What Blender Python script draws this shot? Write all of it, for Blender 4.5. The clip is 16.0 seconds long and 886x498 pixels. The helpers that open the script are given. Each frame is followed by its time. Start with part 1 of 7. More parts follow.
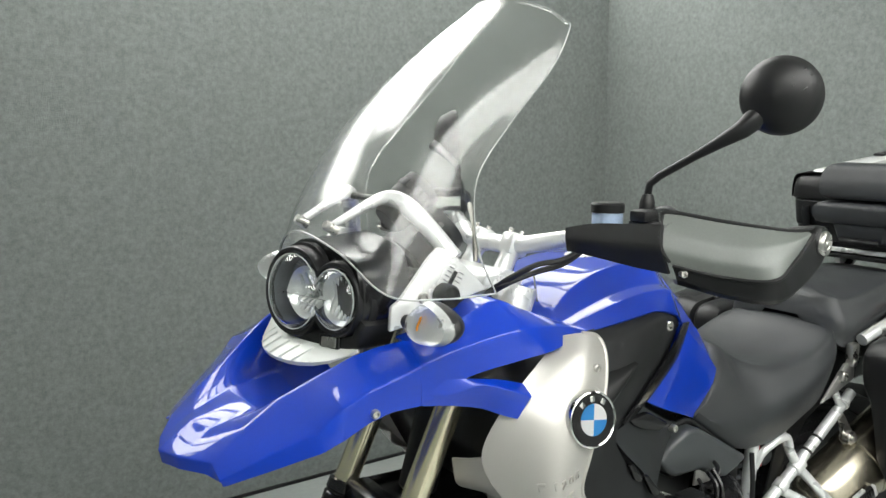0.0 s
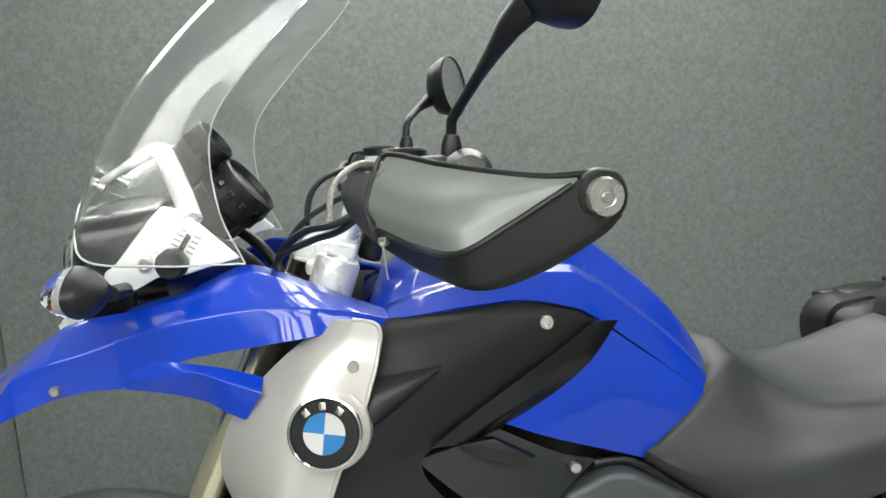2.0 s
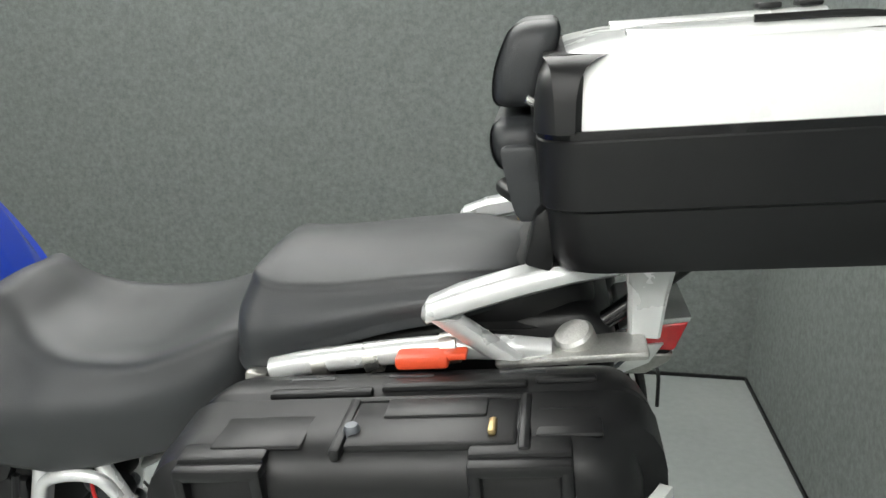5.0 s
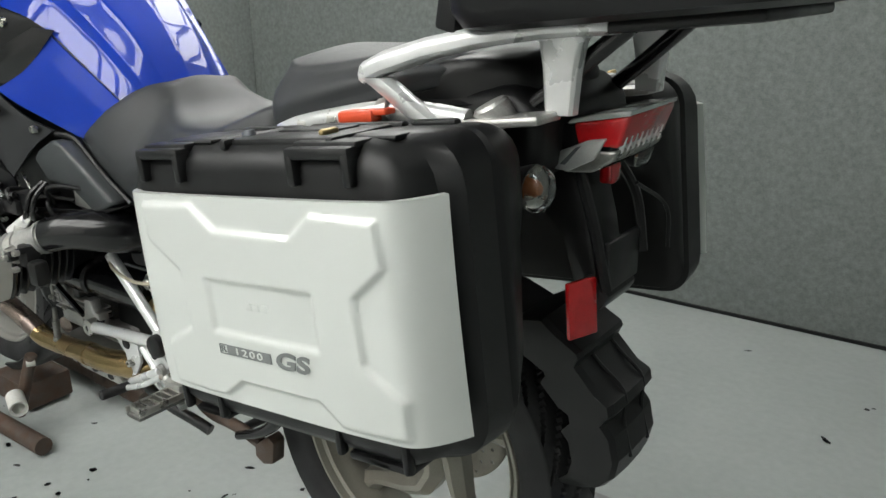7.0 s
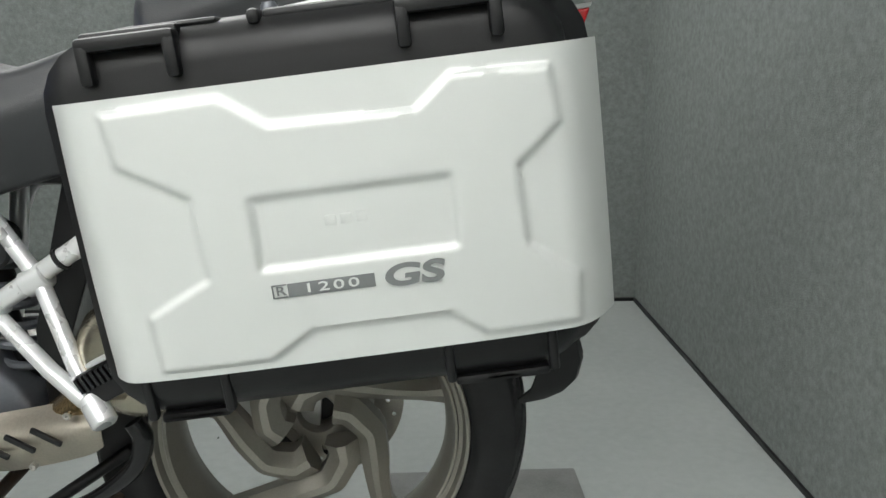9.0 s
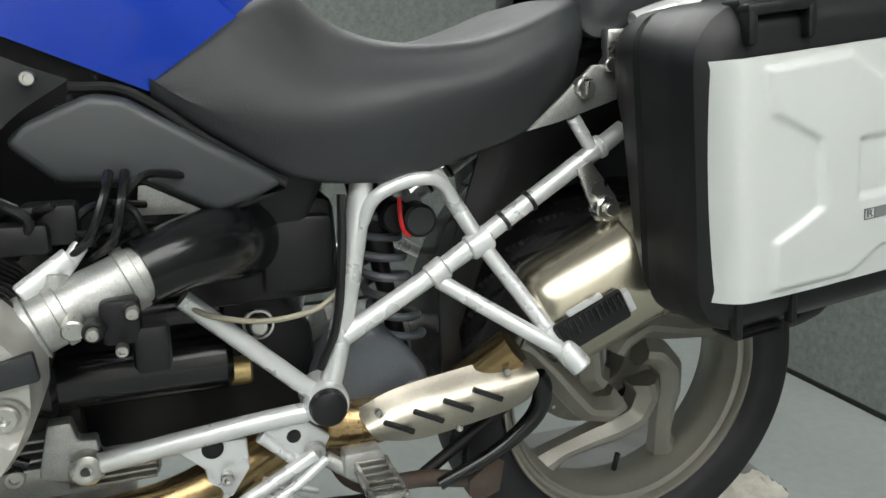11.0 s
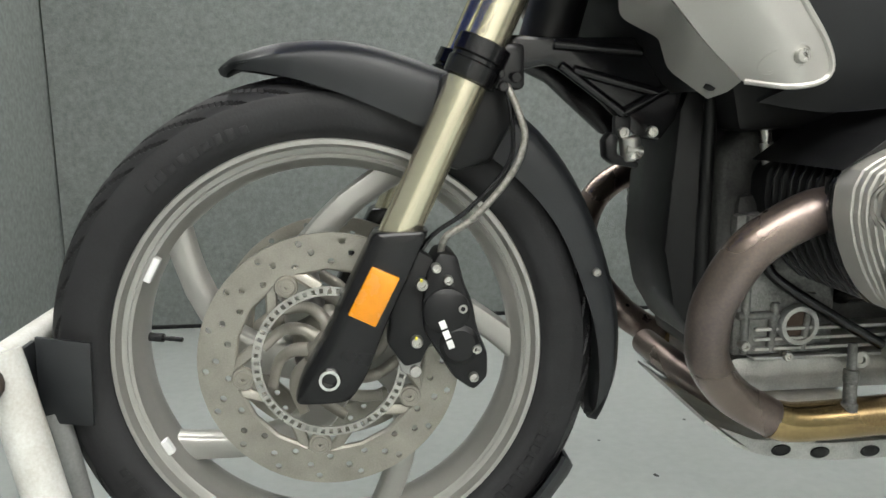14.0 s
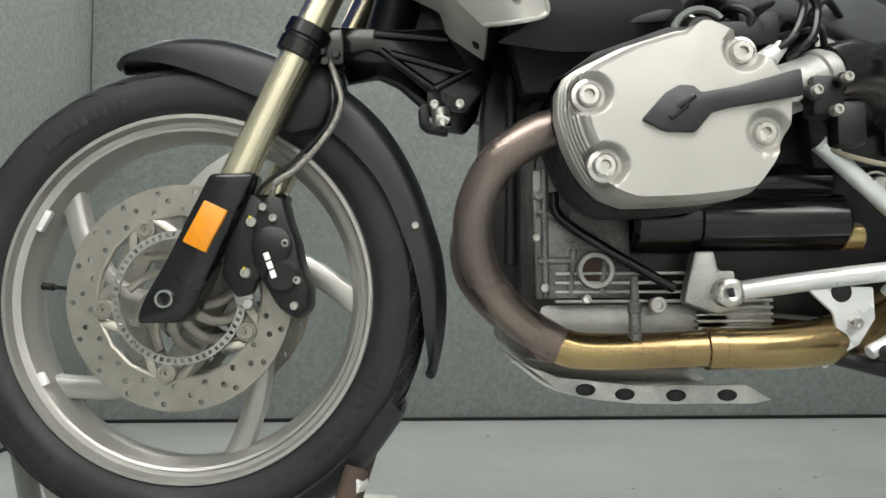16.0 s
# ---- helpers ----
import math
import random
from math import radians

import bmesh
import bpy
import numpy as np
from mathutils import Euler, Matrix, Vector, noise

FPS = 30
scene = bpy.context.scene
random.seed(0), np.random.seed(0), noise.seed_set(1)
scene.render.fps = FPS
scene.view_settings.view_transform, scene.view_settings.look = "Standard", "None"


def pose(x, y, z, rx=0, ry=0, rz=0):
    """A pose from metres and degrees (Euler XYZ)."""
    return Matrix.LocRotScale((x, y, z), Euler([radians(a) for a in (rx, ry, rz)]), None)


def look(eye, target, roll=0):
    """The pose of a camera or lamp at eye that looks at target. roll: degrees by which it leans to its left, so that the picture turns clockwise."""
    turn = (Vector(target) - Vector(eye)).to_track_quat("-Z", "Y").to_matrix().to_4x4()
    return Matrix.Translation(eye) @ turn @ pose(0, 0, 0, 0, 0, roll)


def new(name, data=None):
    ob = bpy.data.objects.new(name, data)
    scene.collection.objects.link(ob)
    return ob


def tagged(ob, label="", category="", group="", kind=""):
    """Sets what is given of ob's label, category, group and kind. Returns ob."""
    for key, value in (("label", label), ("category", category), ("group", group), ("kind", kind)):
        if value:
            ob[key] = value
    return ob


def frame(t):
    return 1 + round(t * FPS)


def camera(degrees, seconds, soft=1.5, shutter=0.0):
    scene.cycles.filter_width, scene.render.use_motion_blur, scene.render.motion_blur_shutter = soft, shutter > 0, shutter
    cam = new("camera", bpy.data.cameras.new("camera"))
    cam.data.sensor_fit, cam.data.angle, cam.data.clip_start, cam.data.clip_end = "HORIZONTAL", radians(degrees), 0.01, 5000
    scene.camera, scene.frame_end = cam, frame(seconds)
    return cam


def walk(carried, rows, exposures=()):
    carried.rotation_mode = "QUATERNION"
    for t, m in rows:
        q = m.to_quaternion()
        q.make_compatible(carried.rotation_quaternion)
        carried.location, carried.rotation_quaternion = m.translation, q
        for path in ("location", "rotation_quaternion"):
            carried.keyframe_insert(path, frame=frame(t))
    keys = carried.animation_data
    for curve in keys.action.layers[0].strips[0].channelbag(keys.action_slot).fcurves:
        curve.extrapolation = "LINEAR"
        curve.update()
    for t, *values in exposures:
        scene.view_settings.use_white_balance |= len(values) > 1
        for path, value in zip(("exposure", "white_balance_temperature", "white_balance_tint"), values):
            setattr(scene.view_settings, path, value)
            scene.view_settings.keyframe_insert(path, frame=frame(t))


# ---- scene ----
cam = camera(59.2, 16.0)
PATH = [
    (0, (-0.407, -1.125, 1.454), (0.677, 0.528, 1.152), -0.5),
    (0.5, (-0.288, -1.142, 1.435), (0.7, 0.568, 1.118), -0.8),
    (1, (-0.089, -1.167, 1.395), (0.706, 0.642, 1.09), -1.9),
    (1.5, (0.189, -1.172, 1.36), (0.669, 0.748, 1.072), -2.8),
    (2, (0.486, -1.168, 1.35), (0.625, 0.805, 1.056), -3.8),
    (2.5, (0.712, -1.135, 1.327), (0.697, 0.844, 1.0385), -4.0),
    (3, (0.920, -1.130, 1.337), (0.8635, 0.8395, 0.9955), -2.8),
    (3.5, (1.166, -1.11, 1.387), (1.052, 0.828, 0.903), -1.9),
    (4, (1.395, -1.036, 1.381), (1.225, 0.881, 0.836), -1.7),
    (4.5, (1.545, -0.995, 1.383), (1.393, 0.909, 0.79), -0.9),
    (4.7, (1.6, -0.987, 1.384), (1.441, 0.911, 0.775), -0.3),
    (6.8, (2.258, -0.944, 1.206), (1.136, 0.573, 0.543), -0.8),
    (7, (2.26, -0.945, 1.151), (1.127, 0.577, 0.517), -0.8),
    (7.5, (2.233, -0.966, 1.04), (1.147, 0.62, 0.489), -0.4),
    (8, (2.094, -1.056, 0.993), (1.305, 0.712, 0.493), -0.5),
    (8.2, (2.016, -1.089, 0.98), (1.391, 0.749, 0.498), -0.9),
    (10.3, (1.082, -1.091, 0.936), (1.802, 0.709, 0.444), 0.6),
    (10.5, (1.001, -1.086, 0.93), (1.728, 0.712, 0.441), 0.1),
    (11, (0.827, -1.051, 0.918), (1.48, 0.777, 0.436), -0.5),
    (11.5, (0.676, -1.03, 0.913), (1.174, 0.848, 0.438), -1.4),
    (12, (0.526, -1.016, 0.91), (0.856, 0.901, 0.448), -2.1),
    (12.5, (0.339, -1.013, 0.911), (0.586, 0.915, 0.443), -1.1),
    (13, (0.182, -0.975, 0.898), (0.406, 0.95, 0.405), -1.1),
    (13.5, (0.092, -0.949, 0.861), (0.288, 0.979, 0.364), -1.1),
    (14, (0.042, -0.963, 0.75), (0.246, 0.995, 0.397), -0.8),
    (14.5, (0.037, -0.997, 0.614), (0.236, 0.989, 0.492), -0.5),
    (15, (0.079, -1.041, 0.501), (0.241, 0.951, 0.588), -0.2),
    (15.5, (0.18, -1.09, 0.443), (0.271, 0.899, 0.623), -0.2),
    (16, (0.354, -1.129, 0.46), (0.356, 0.867, 0.581), -0.4),
]
EXPOSURE = [(0, 0.05, 6500, 10), (1.5, 0.07, 6500, 10), (2, 0.17, 6500, 10), (2.5, 0.27, 6500, 10), (3.5, 0.42, 6500, 10), (4.5, 0.18, 6500, 11), (7, -0.08, 6500, 11), (7.5, -0.15, 6470, 11.5), (8, -0.15, 6450, 12), (10.5, -0.2, 6400, 11), (11.5, -0.08, 6400, 10), (12, 0.12, 6420, 10), (12.5, 0.22, 6450, 10), (13.5, 0.28, 6550, 11.5), (16, 0.28, 6550, 12.5)]
walk(cam, [(t, look(eye, target, roll)) for t, eye, target, roll in PATH], EXPOSURE)

# ---- light: closed room lit by ceiling fixtures ----
world = bpy.data.worlds.new("world")
scene.world = world
world.use_nodes = True
world.node_tree.nodes["Background"].inputs[0].default_value = (0.8, 0.85, 0.9, 1)
world.node_tree.nodes["Background"].inputs[1].default_value = 0.05
LAMP_POWER = 8.5
scene.view_settings.exposure = 0.0


# ---- materials ----
def surf(name, color, rough=0.5, metal=0.0, coat=0.0, var=0.12, scale=12.0, bump=0.05, bscale=300.0, rvar=0.08, tint=None, spec=0.5, flake=0.0):
    """Principled surface with colour, gloss and relief varied at two scales."""
    m = bpy.data.materials.new(name)
    m.use_nodes = True
    nt = m.node_tree
    b = nt.nodes["Principled BSDF"]
    co = nt.nodes.new("ShaderNodeTexCoord")
    n1 = nt.nodes.new("ShaderNodeTexNoise")
    n1.inputs["Scale"].default_value, n1.inputs["Detail"].default_value = scale, 5
    n2 = nt.nodes.new("ShaderNodeTexNoise")
    n2.inputs["Scale"].default_value, n2.inputs["Detail"].default_value = bscale, 3
    nt.links.new(co.outputs["Object"], n1.inputs["Vector"])
    nt.links.new(co.outputs["Object"], n2.inputs["Vector"])
    add = nt.nodes.new("ShaderNodeMath")
    add.operation = "MULTIPLY_ADD"
    add.inputs[1].default_value, add.inputs[2].default_value = 0.35, 0.0
    nt.links.new(n2.outputs["Fac"], add.inputs[0])
    add2 = nt.nodes.new("ShaderNodeMath")
    add2.operation = "MULTIPLY_ADD"
    add2.inputs[1].default_value = 0.65
    nt.links.new(n1.outputs["Fac"], add2.inputs[0])
    nt.links.new(add.outputs[0], add2.inputs[2])
    ramp = nt.nodes.new("ShaderNodeMix")
    ramp.data_type = "RGBA"
    c2 = tint or tuple(c * (1 - 2 * var) for c in color)
    ramp.inputs[6].default_value = (*[min(1, c * (1 + var)) for c in color], 1)
    ramp.inputs[7].default_value = (*c2, 1)
    sharpen = nt.nodes.new("ShaderNodeMapRange")
    sharpen.inputs[1].default_value, sharpen.inputs[2].default_value = 0.35, 0.68
    nt.links.new(add2.outputs[0], sharpen.inputs[0])
    nt.links.new(sharpen.outputs[0], ramp.inputs[0])
    nt.links.new(ramp.outputs[2], b.inputs["Base Color"])
    rr = nt.nodes.new("ShaderNodeMapRange")
    rr.inputs[1].default_value, rr.inputs[2].default_value = 0.3, 0.7
    rr.inputs[3].default_value, rr.inputs[4].default_value = max(0.02, rough - rvar), min(1, rough + rvar)
    nt.links.new(n1.outputs["Fac"], rr.inputs[0])
    nt.links.new(rr.outputs[0], b.inputs["Roughness"])
    b.inputs["Metallic"].default_value = metal
    b.inputs["Specular IOR Level"].default_value = spec
    if coat:
        b.inputs["Coat Weight"].default_value, b.inputs["Coat Roughness"].default_value = coat, 0.03
    if bump:
        bp = nt.nodes.new("ShaderNodeBump")
        bp.inputs["Strength"].default_value, bp.inputs["Distance"].default_value = bump, 0.002
        nt.links.new(n2.outputs["Fac"], bp.inputs["Height"])
        nt.links.new(bp.outputs[0], b.inputs["Normal"])
    return m


def clear(name, color=(1, 1, 1), rough=0.0, ior=1.45):
    m = bpy.data.materials.new(name)
    m.use_nodes = True
    b = m.node_tree.nodes["Principled BSDF"]
    b.inputs["Base Color"].default_value = (*color, 1)
    b.inputs["Transmission Weight"].default_value = 1
    b.inputs["Roughness"].default_value, b.inputs["IOR"].default_value = rough, ior
    return m


def glow(name, color, strength):
    m = bpy.data.materials.new(name)
    m.use_nodes = True
    b = m.node_tree.nodes["Principled BSDF"]
    b.inputs["Base Color"].default_value = (*color, 1)
    b.inputs["Emission Color"].default_value = (*color, 1)
    b.inputs["Emission Strength"].default_value = strength
    return m


BLUE = surf("blue_paint", (0.001, 0.036, 0.42), 0.45, 0.0, 1.0, var=0.05, scale=6, bump=0.0, rvar=0.03, spec=0.15)
SILVER = surf("silver_paint", (0.52, 0.505, 0.475), 0.34, 0.5, 0.15, var=0.025, scale=9, bump=0.02, bscale=900, rvar=0.02)
COVER = surf("satin_cover_paint", (0.43, 0.42, 0.39), 0.36, 0.45, 0.1, var=0.025, scale=14, bump=0.02, bscale=900, rvar=0.02)
SHROUD = surf("matt_black_shroud", (0.0075, 0.0083, 0.0092), 0.55, spec=0.4, var=0.1, scale=8, bump=0.12, bscale=1100)
PANEL = surf("grey_side_plastic", (0.046, 0.051, 0.054), 0.42, var=0.08, scale=8, bump=0.12, bscale=1100)
WHITE_SILVER = surf("pale_silver_plastic", (0.62, 0.64, 0.62), 0.34, 0.15, 0.25, var=0.008, scale=7, bump=0.02, bscale=700, rvar=0.01)
WHITE = surf("white_lacquer", (0.78, 0.79, 0.78), 0.25, 0.0, 0.5, var=0.02, scale=6, bump=0.0)
FRAME = surf("silver_tube_paint", (0.70, 0.71, 0.71), 0.28, 0.4, 0.3, var=0.012, scale=18, bump=0.01, rvar=0.015)
GREY = surf("dark_grey_plastic", (0.017, 0.019, 0.021), 0.42, var=0.12, scale=8, bump=0.12, bscale=1100)
BLACK = surf("black_plastic", (0.0068, 0.007, 0.0077), 0.42, spec=0.4, var=0.15, scale=10, bump=0.10, bscale=900)
GLOSS = surf("gloss_black", (0.006, 0.006, 0.007), 0.2, var=0.1, scale=14, bump=0.03)
GREYCAST = surf("smooth_grey_casting", (0.13, 0.14, 0.155), 0.4, 0.35, var=0.08, scale=9, bump=0.06)
GUARD = surf("smoky_grey_shield", (0.14, 0.152, 0.142), 0.32, var=0.06, scale=7, bump=0.02)
VINYL = surf("seat_vinyl", (0.028, 0.0305, 0.033), 0.48, var=0.08, scale=6, bump=0.22, bscale=700)
RUBBER = surf("tyre_rubber", (0.011, 0.011, 0.0125), 0.62, var=0.2, scale=14, bump=0.15, bscale=260)
RIM = surf("rim_silver", (0.40, 0.395, 0.37), 0.32, 0.6, var=0.025, scale=15, bump=0.02, rvar=0.02)
RIM_DARK = surf("rim_brake_dust", (0.31, 0.295, 0.26), 0.38, 0.5, var=0.05, scale=7, bump=0.02, tint=(0.27, 0.255, 0.22), rvar=0.03)
STEEL = surf("brushed_steel", (0.55, 0.54, 0.51), 0.3, 0.95, var=0.08, scale=30, bump=0.05, bscale=500)
DISC = surf("brake_disc_steel", (0.34, 0.325, 0.285), 0.38, 0.7, var=0.12, scale=22, bump=0.06, bscale=600)
CHROME = surf("chrome", (0.8, 0.8, 0.78), 0.1, 1.0, var=0.03, scale=20, bump=0.0, rvar=0.03)
ALU = surf("cast_aluminium", (0.5, 0.5, 0.48), 0.42, 0.75, var=0.15, scale=25, bump=0.3, bscale=420)
ENGINE = surf("dirty_engine_casting", (0.2, 0.2, 0.19), 0.5, 0.6, var=0.35, scale=22, bump=0.4, bscale=300)
DARKCAST = surf("dark_oily_casting", (0.05, 0.05, 0.048), 0.45, 0.5, var=0.3, scale=22, bump=0.3, bscale=300)
GOLD = surf("champagne_fork_anodising", (0.72, 0.665, 0.50), 0.22, 0.9, var=0.01, scale=9, bump=0.01, rvar=0.02)
MUFFLER = surf("warm_stainless", (0.52, 0.475, 0.375), 0.24, 0.95, var=0.03, scale=10, bump=0.02, bscale=500, rvar=0.02)
HEAT = surf("heat_tinted_header", (0.235, 0.185, 0.155), 0.3, 0.85, var=0.12, scale=6, bump=0.05, bscale=300, tint=(0.165, 0.135, 0.135))
BRONZE = surf("golden_heat_tint", (0.42, 0.31, 0.15), 0.22, 0.95, var=0.15, scale=8, bump=0.04, bscale=300, tint=(0.28, 0.19, 0.10))
SHIELD = surf("heat_shield_steel", (0.47, 0.43, 0.36), 0.36, 0.9, var=0.1, scale=12, bump=0.05)
ORANGE = surf("amber_reflector", (0.80, 0.29, 0.005), 0.25, 0.0, 0.6, var=0.08, scale=60, bump=0.2, bscale=900)
LATCH = surf("orange_red_latch", (0.72, 0.085, 0.03), 0.4, var=0.06)
RED = surf("red_reflector", (0.55, 0.012, 0.015), 0.2, 0.0, 0.8, var=0.1, scale=60, bump=0.15, bscale=800)
BADGE_BLUE = surf("enamel_blue", (0.05, 0.32, 0.72), 0.2, 0.0, 0.6, var=0.02, bump=0.0)
BADGE_WHITE = surf("enamel_white", (0.82, 0.82, 0.82), 0.2, 0.0, 0.6, var=0.02, bump=0.0)
LENS = clear("lamp_lens", (0.95, 0.97, 0.97), 0.02)
SCREEN = clear("clear_acrylic", (0.985, 0.99, 0.985), 0.0, 1.12)
hazy = SCREEN.node_tree.nodes["Principled BSDF"]
hazy.inputs["Coat Weight"].default_value, hazy.inputs["Coat Roughness"].default_value = 1.0, 0.17
EDGE = surf("polished_acrylic_edge", (0.45, 0.47, 0.46), 0.15, 0.0, 0.6, var=0.03, bump=0.0)
BOWL = surf("dull_reflector", (0.30, 0.30, 0.28), 0.3, 0.8, var=0.12, scale=60, bump=0.05)
BULB = surf("amber_bulb_glass", (0.30, 0.115, 0.045), 0.3, var=0.1, scale=40, bump=0.0)
REFLECTOR = surf("bright_reflector", (0.72, 0.73, 0.72), 0.34, 0.7, 0.2, var=0.05, scale=30, bump=0.0)
FLUID = surf("milky_reservoir", (0.52, 0.56, 0.5), 0.3, 0.0, 0.3, var=0.08, scale=40)
FLUID_BLUE = surf("bluish_reservoir", (0.36, 0.46, 0.62), 0.3, 0.0, 0.3, var=0.08, scale=40)
MIRROR = surf("mirror_glass", (0.86, 0.87, 0.87), 0.03, 1.0, var=0.01, bump=0.0, rvar=0.01)
RED_WIRE = surf("red_wire", (0.6, 0.02, 0.02), 0.4)
CABLE = surf("beige_cable", (0.34, 0.31, 0.23), 0.5)
BRAID = surf("braided_hose", (0.3, 0.29, 0.26), 0.4, 0.6, var=0.25, scale=200, bump=0.4, bscale=900)
BRASS = surf("brass_fitting", (0.55, 0.42, 0.2), 0.35, 0.9, var=0.15)
RUST = surf("rusty_stand_steel", (0.055, 0.046, 0.04), 0.7, 0.3, var=0.4, scale=30, bump=0.4, bscale=200, tint=(0.09, 0.05, 0.032))
CHOCK_WHITE = surf("worn_white_enamel", (0.66, 0.67, 0.65), 0.4, var=0.1, scale=14, bump=0.1, tint=(0.5, 0.48, 0.43))
WALL = surf("grey_carpet_wall", (0.208, 0.227, 0.219), 0.93, var=0.12, scale=60.0, bump=0.7, bscale=260, rvar=0.03, spec=0.15)
FLOOR = surf("painted_concrete", (0.36, 0.385, 0.375), 0.34, var=0.05, scale=1.6, bump=0.03, bscale=40, rvar=0.07, tint=(0.30, 0.325, 0.315))
CEIL = surf("white_ceiling", (0.7, 0.7, 0.68), 0.9, var=0.03, scale=3)
PLATE = surf("grey_painted_plate", (0.2, 0.205, 0.2), 0.45, var=0.15, scale=10, bump=0.1)
RAG = surf("crumpled_plastic", (0.6, 0.57, 0.5), 0.5, var=0.15, scale=20, bump=0.3)
INK = surf("dark_grey_print", (0.17, 0.18, 0.18), 0.5, var=0.03, bump=0.0)
LAMP = glow("tube_diffuser", (0.985, 0.99, 0.95), LAMP_POWER)


from mathutils.bvhtree import BVHTree

# ---- shape helpers ----
def spline(pts, n, closed=False):
    """n points evenly in parameter on a Catmull-Rom curve through pts."""
    p = [Vector(q) for q in pts]
    k = len(p)
    out = []
    spans = k if closed else k - 1
    for i in range(n):
        u = i * spans / (n if closed else n - 1)
        s = min(int(u), spans - 1)
        f = u - s
        if closed:
            a, b, c, d = p[(s - 1) % k], p[s % k], p[(s + 1) % k], p[(s + 2) % k]
        else:
            b, c = p[s], p[s + 1]
            a = p[s - 1] if s > 0 else b * 2 - c
            d = p[s + 2] if s + 2 < k else c * 2 - b
        out.append(0.5 * ((2 * b) + (c - a) * f + (2 * a - 5 * b + 4 * c - d) * f * f + (3 * b - a - 3 * c + d) * f ** 3))
    return out


def grid(rows, ring=False, caps=False):
    bm = bmesh.new()
    vs = [[bm.verts.new(p) for p in r] for r in rows]
    m = len(rows[0])
    for i in range(len(rows) - 1):
        for j in range(m if ring else m - 1):
            bm.faces.new((vs[i][j], vs[i][(j + 1) % m], vs[i + 1][(j + 1) % m], vs[i + 1][j]))
    if caps:
        bm.faces.new(vs[0][::-1])
        bm.faces.new(vs[-1])
    bmesh.ops.recalc_face_normals(bm, faces=bm.faces)
    return bm


def loft(secs, nu=24, nv=16, ring=False, caps=False):
    rows = [spline(s, nv, ring) for s in secs]
    cols = [spline([r[j] for r in rows], nu) for j in range(nv)]
    return grid([[cols[j][i] for j in range(nv)] for i in range(nu)], ring, caps)


def thicken(bm, th):
    """Gives an open sheet a second side th behind its normals, and rims."""
    bm.normal_update()
    old = list(bm.faces)
    rim_edges = [(e.verts[0], e.verts[1]) for e in bm.edges if len(e.link_faces) == 1]
    twin = {v: bm.verts.new(v.co - v.normal * th) for v in list(bm.verts)}
    for f in old:
        bm.faces.new([twin[v] for v in reversed(f.verts)])
    for a, b in rim_edges:
        bm.faces.new((a, b, twin[b], twin[a]))
    bmesh.ops.recalc_face_normals(bm, faces=bm.faces)


def skin(secs, th, nu=24, nv=16):
    """An open lofted sheet with thickness."""
    bm = loft(secs, nu, nv)
    thicken(bm, th)
    return bm


def both(half):
    """A left half section, from the edge to the middle, mirrored into a whole one."""
    return list(half) + [(x, -y, z) for x, y, z in half[-2::-1]]


def flip(bm):
    """A mirrored copy for the other side of the machine."""
    b2 = bm.copy()
    for v in b2.verts:
        v.co.y = -v.co.y
    bmesh.ops.reverse_faces(b2, faces=b2.faces)
    return b2


def tube(pts, r, n=12, steps=0, flat=None):
    """A round bar along pts; steps: smooth it to that many rings; r: a radius or one per ring."""
    if steps:
        if isinstance(r, (list, tuple)):
            r = [q.x for q in spline([(a, 0, 0) for a in r], steps)]
        p = spline(pts, steps)
    else:
        p = [Vector(q) for q in pts]
    k = len(p)
    rr = r if isinstance(r, (list, tuple)) else [r] * k
    rows, side = [], None
    for i in range(k):
        t = (p[min(i + 1, k - 1)] - p[max(i - 1, 0)]).normalized()
        if side is None:
            side = t.cross(Vector((0.13, 0.31, 0.94))).normalized()
        side = (side - t * side.dot(t)).normalized()
        up = t.cross(side)
        f = flat or 1.0
        rows.append([p[i] + (side * math.cos(a) + up * math.sin(a) * f) * rr[i] for a in (2 * math.pi * j / n for j in range(n))])
    return grid(rows, True, True)


def prism(outline, y0, y1, bevel=0.004, seg=2):
    """An outline in x and z, extruded from y0 to y1, with rounded edges."""
    bm = bmesh.new()
    a = [bm.verts.new((x, y0, z)) for x, z in outline]
    b = [bm.verts.new((x, y1, z)) for x, z in outline]
    bm.faces.new(a)
    bm.faces.new(b[::-1])
    for i in range(len(a)):
        j = (i + 1) % len(a)
        bm.faces.new((a[j], a[i], b[i], b[j]))
    bmesh.ops.recalc_face_normals(bm, faces=bm.faces)
    if bevel:
        bmesh.ops.bevel(bm, geom=list(bm.edges), offset=bevel, segments=seg, profile=0.5, affect="EDGES", clamp_overlap=True)
    return bm


def block(c, size, bevel=0.004, m=None, seg=2):
    bm = bmesh.new()
    bmesh.ops.create_cube(bm, size=1)
    for v in bm.verts:
        v.co = Vector((v.co.x * size[0], v.co.y * size[1], v.co.z * size[2]))
    if bevel:
        bmesh.ops.bevel(bm, geom=list(bm.edges), offset=bevel, segments=seg, profile=0.5, affect="EDGES", clamp_overlap=True)
    t = Matrix.Translation(c) @ (m or Matrix())
    bm.transform(t)
    return bm


def spin(profile, n=48, m=None, closed=False):
    """Turns (radius, along) points round the local z axis."""
    rows = [[(r * math.cos(2 * math.pi * j / n), r * math.sin(2 * math.pi * j / n), h) for j in range(n)] for r, h in profile]
    if closed:
        rows.append(rows[0])
    bm = grid(rows, True, False)
    bmesh.ops.remove_doubles(bm, verts=bm.verts, dist=1e-6)
    if m:
        bm.transform(m)
    return bm


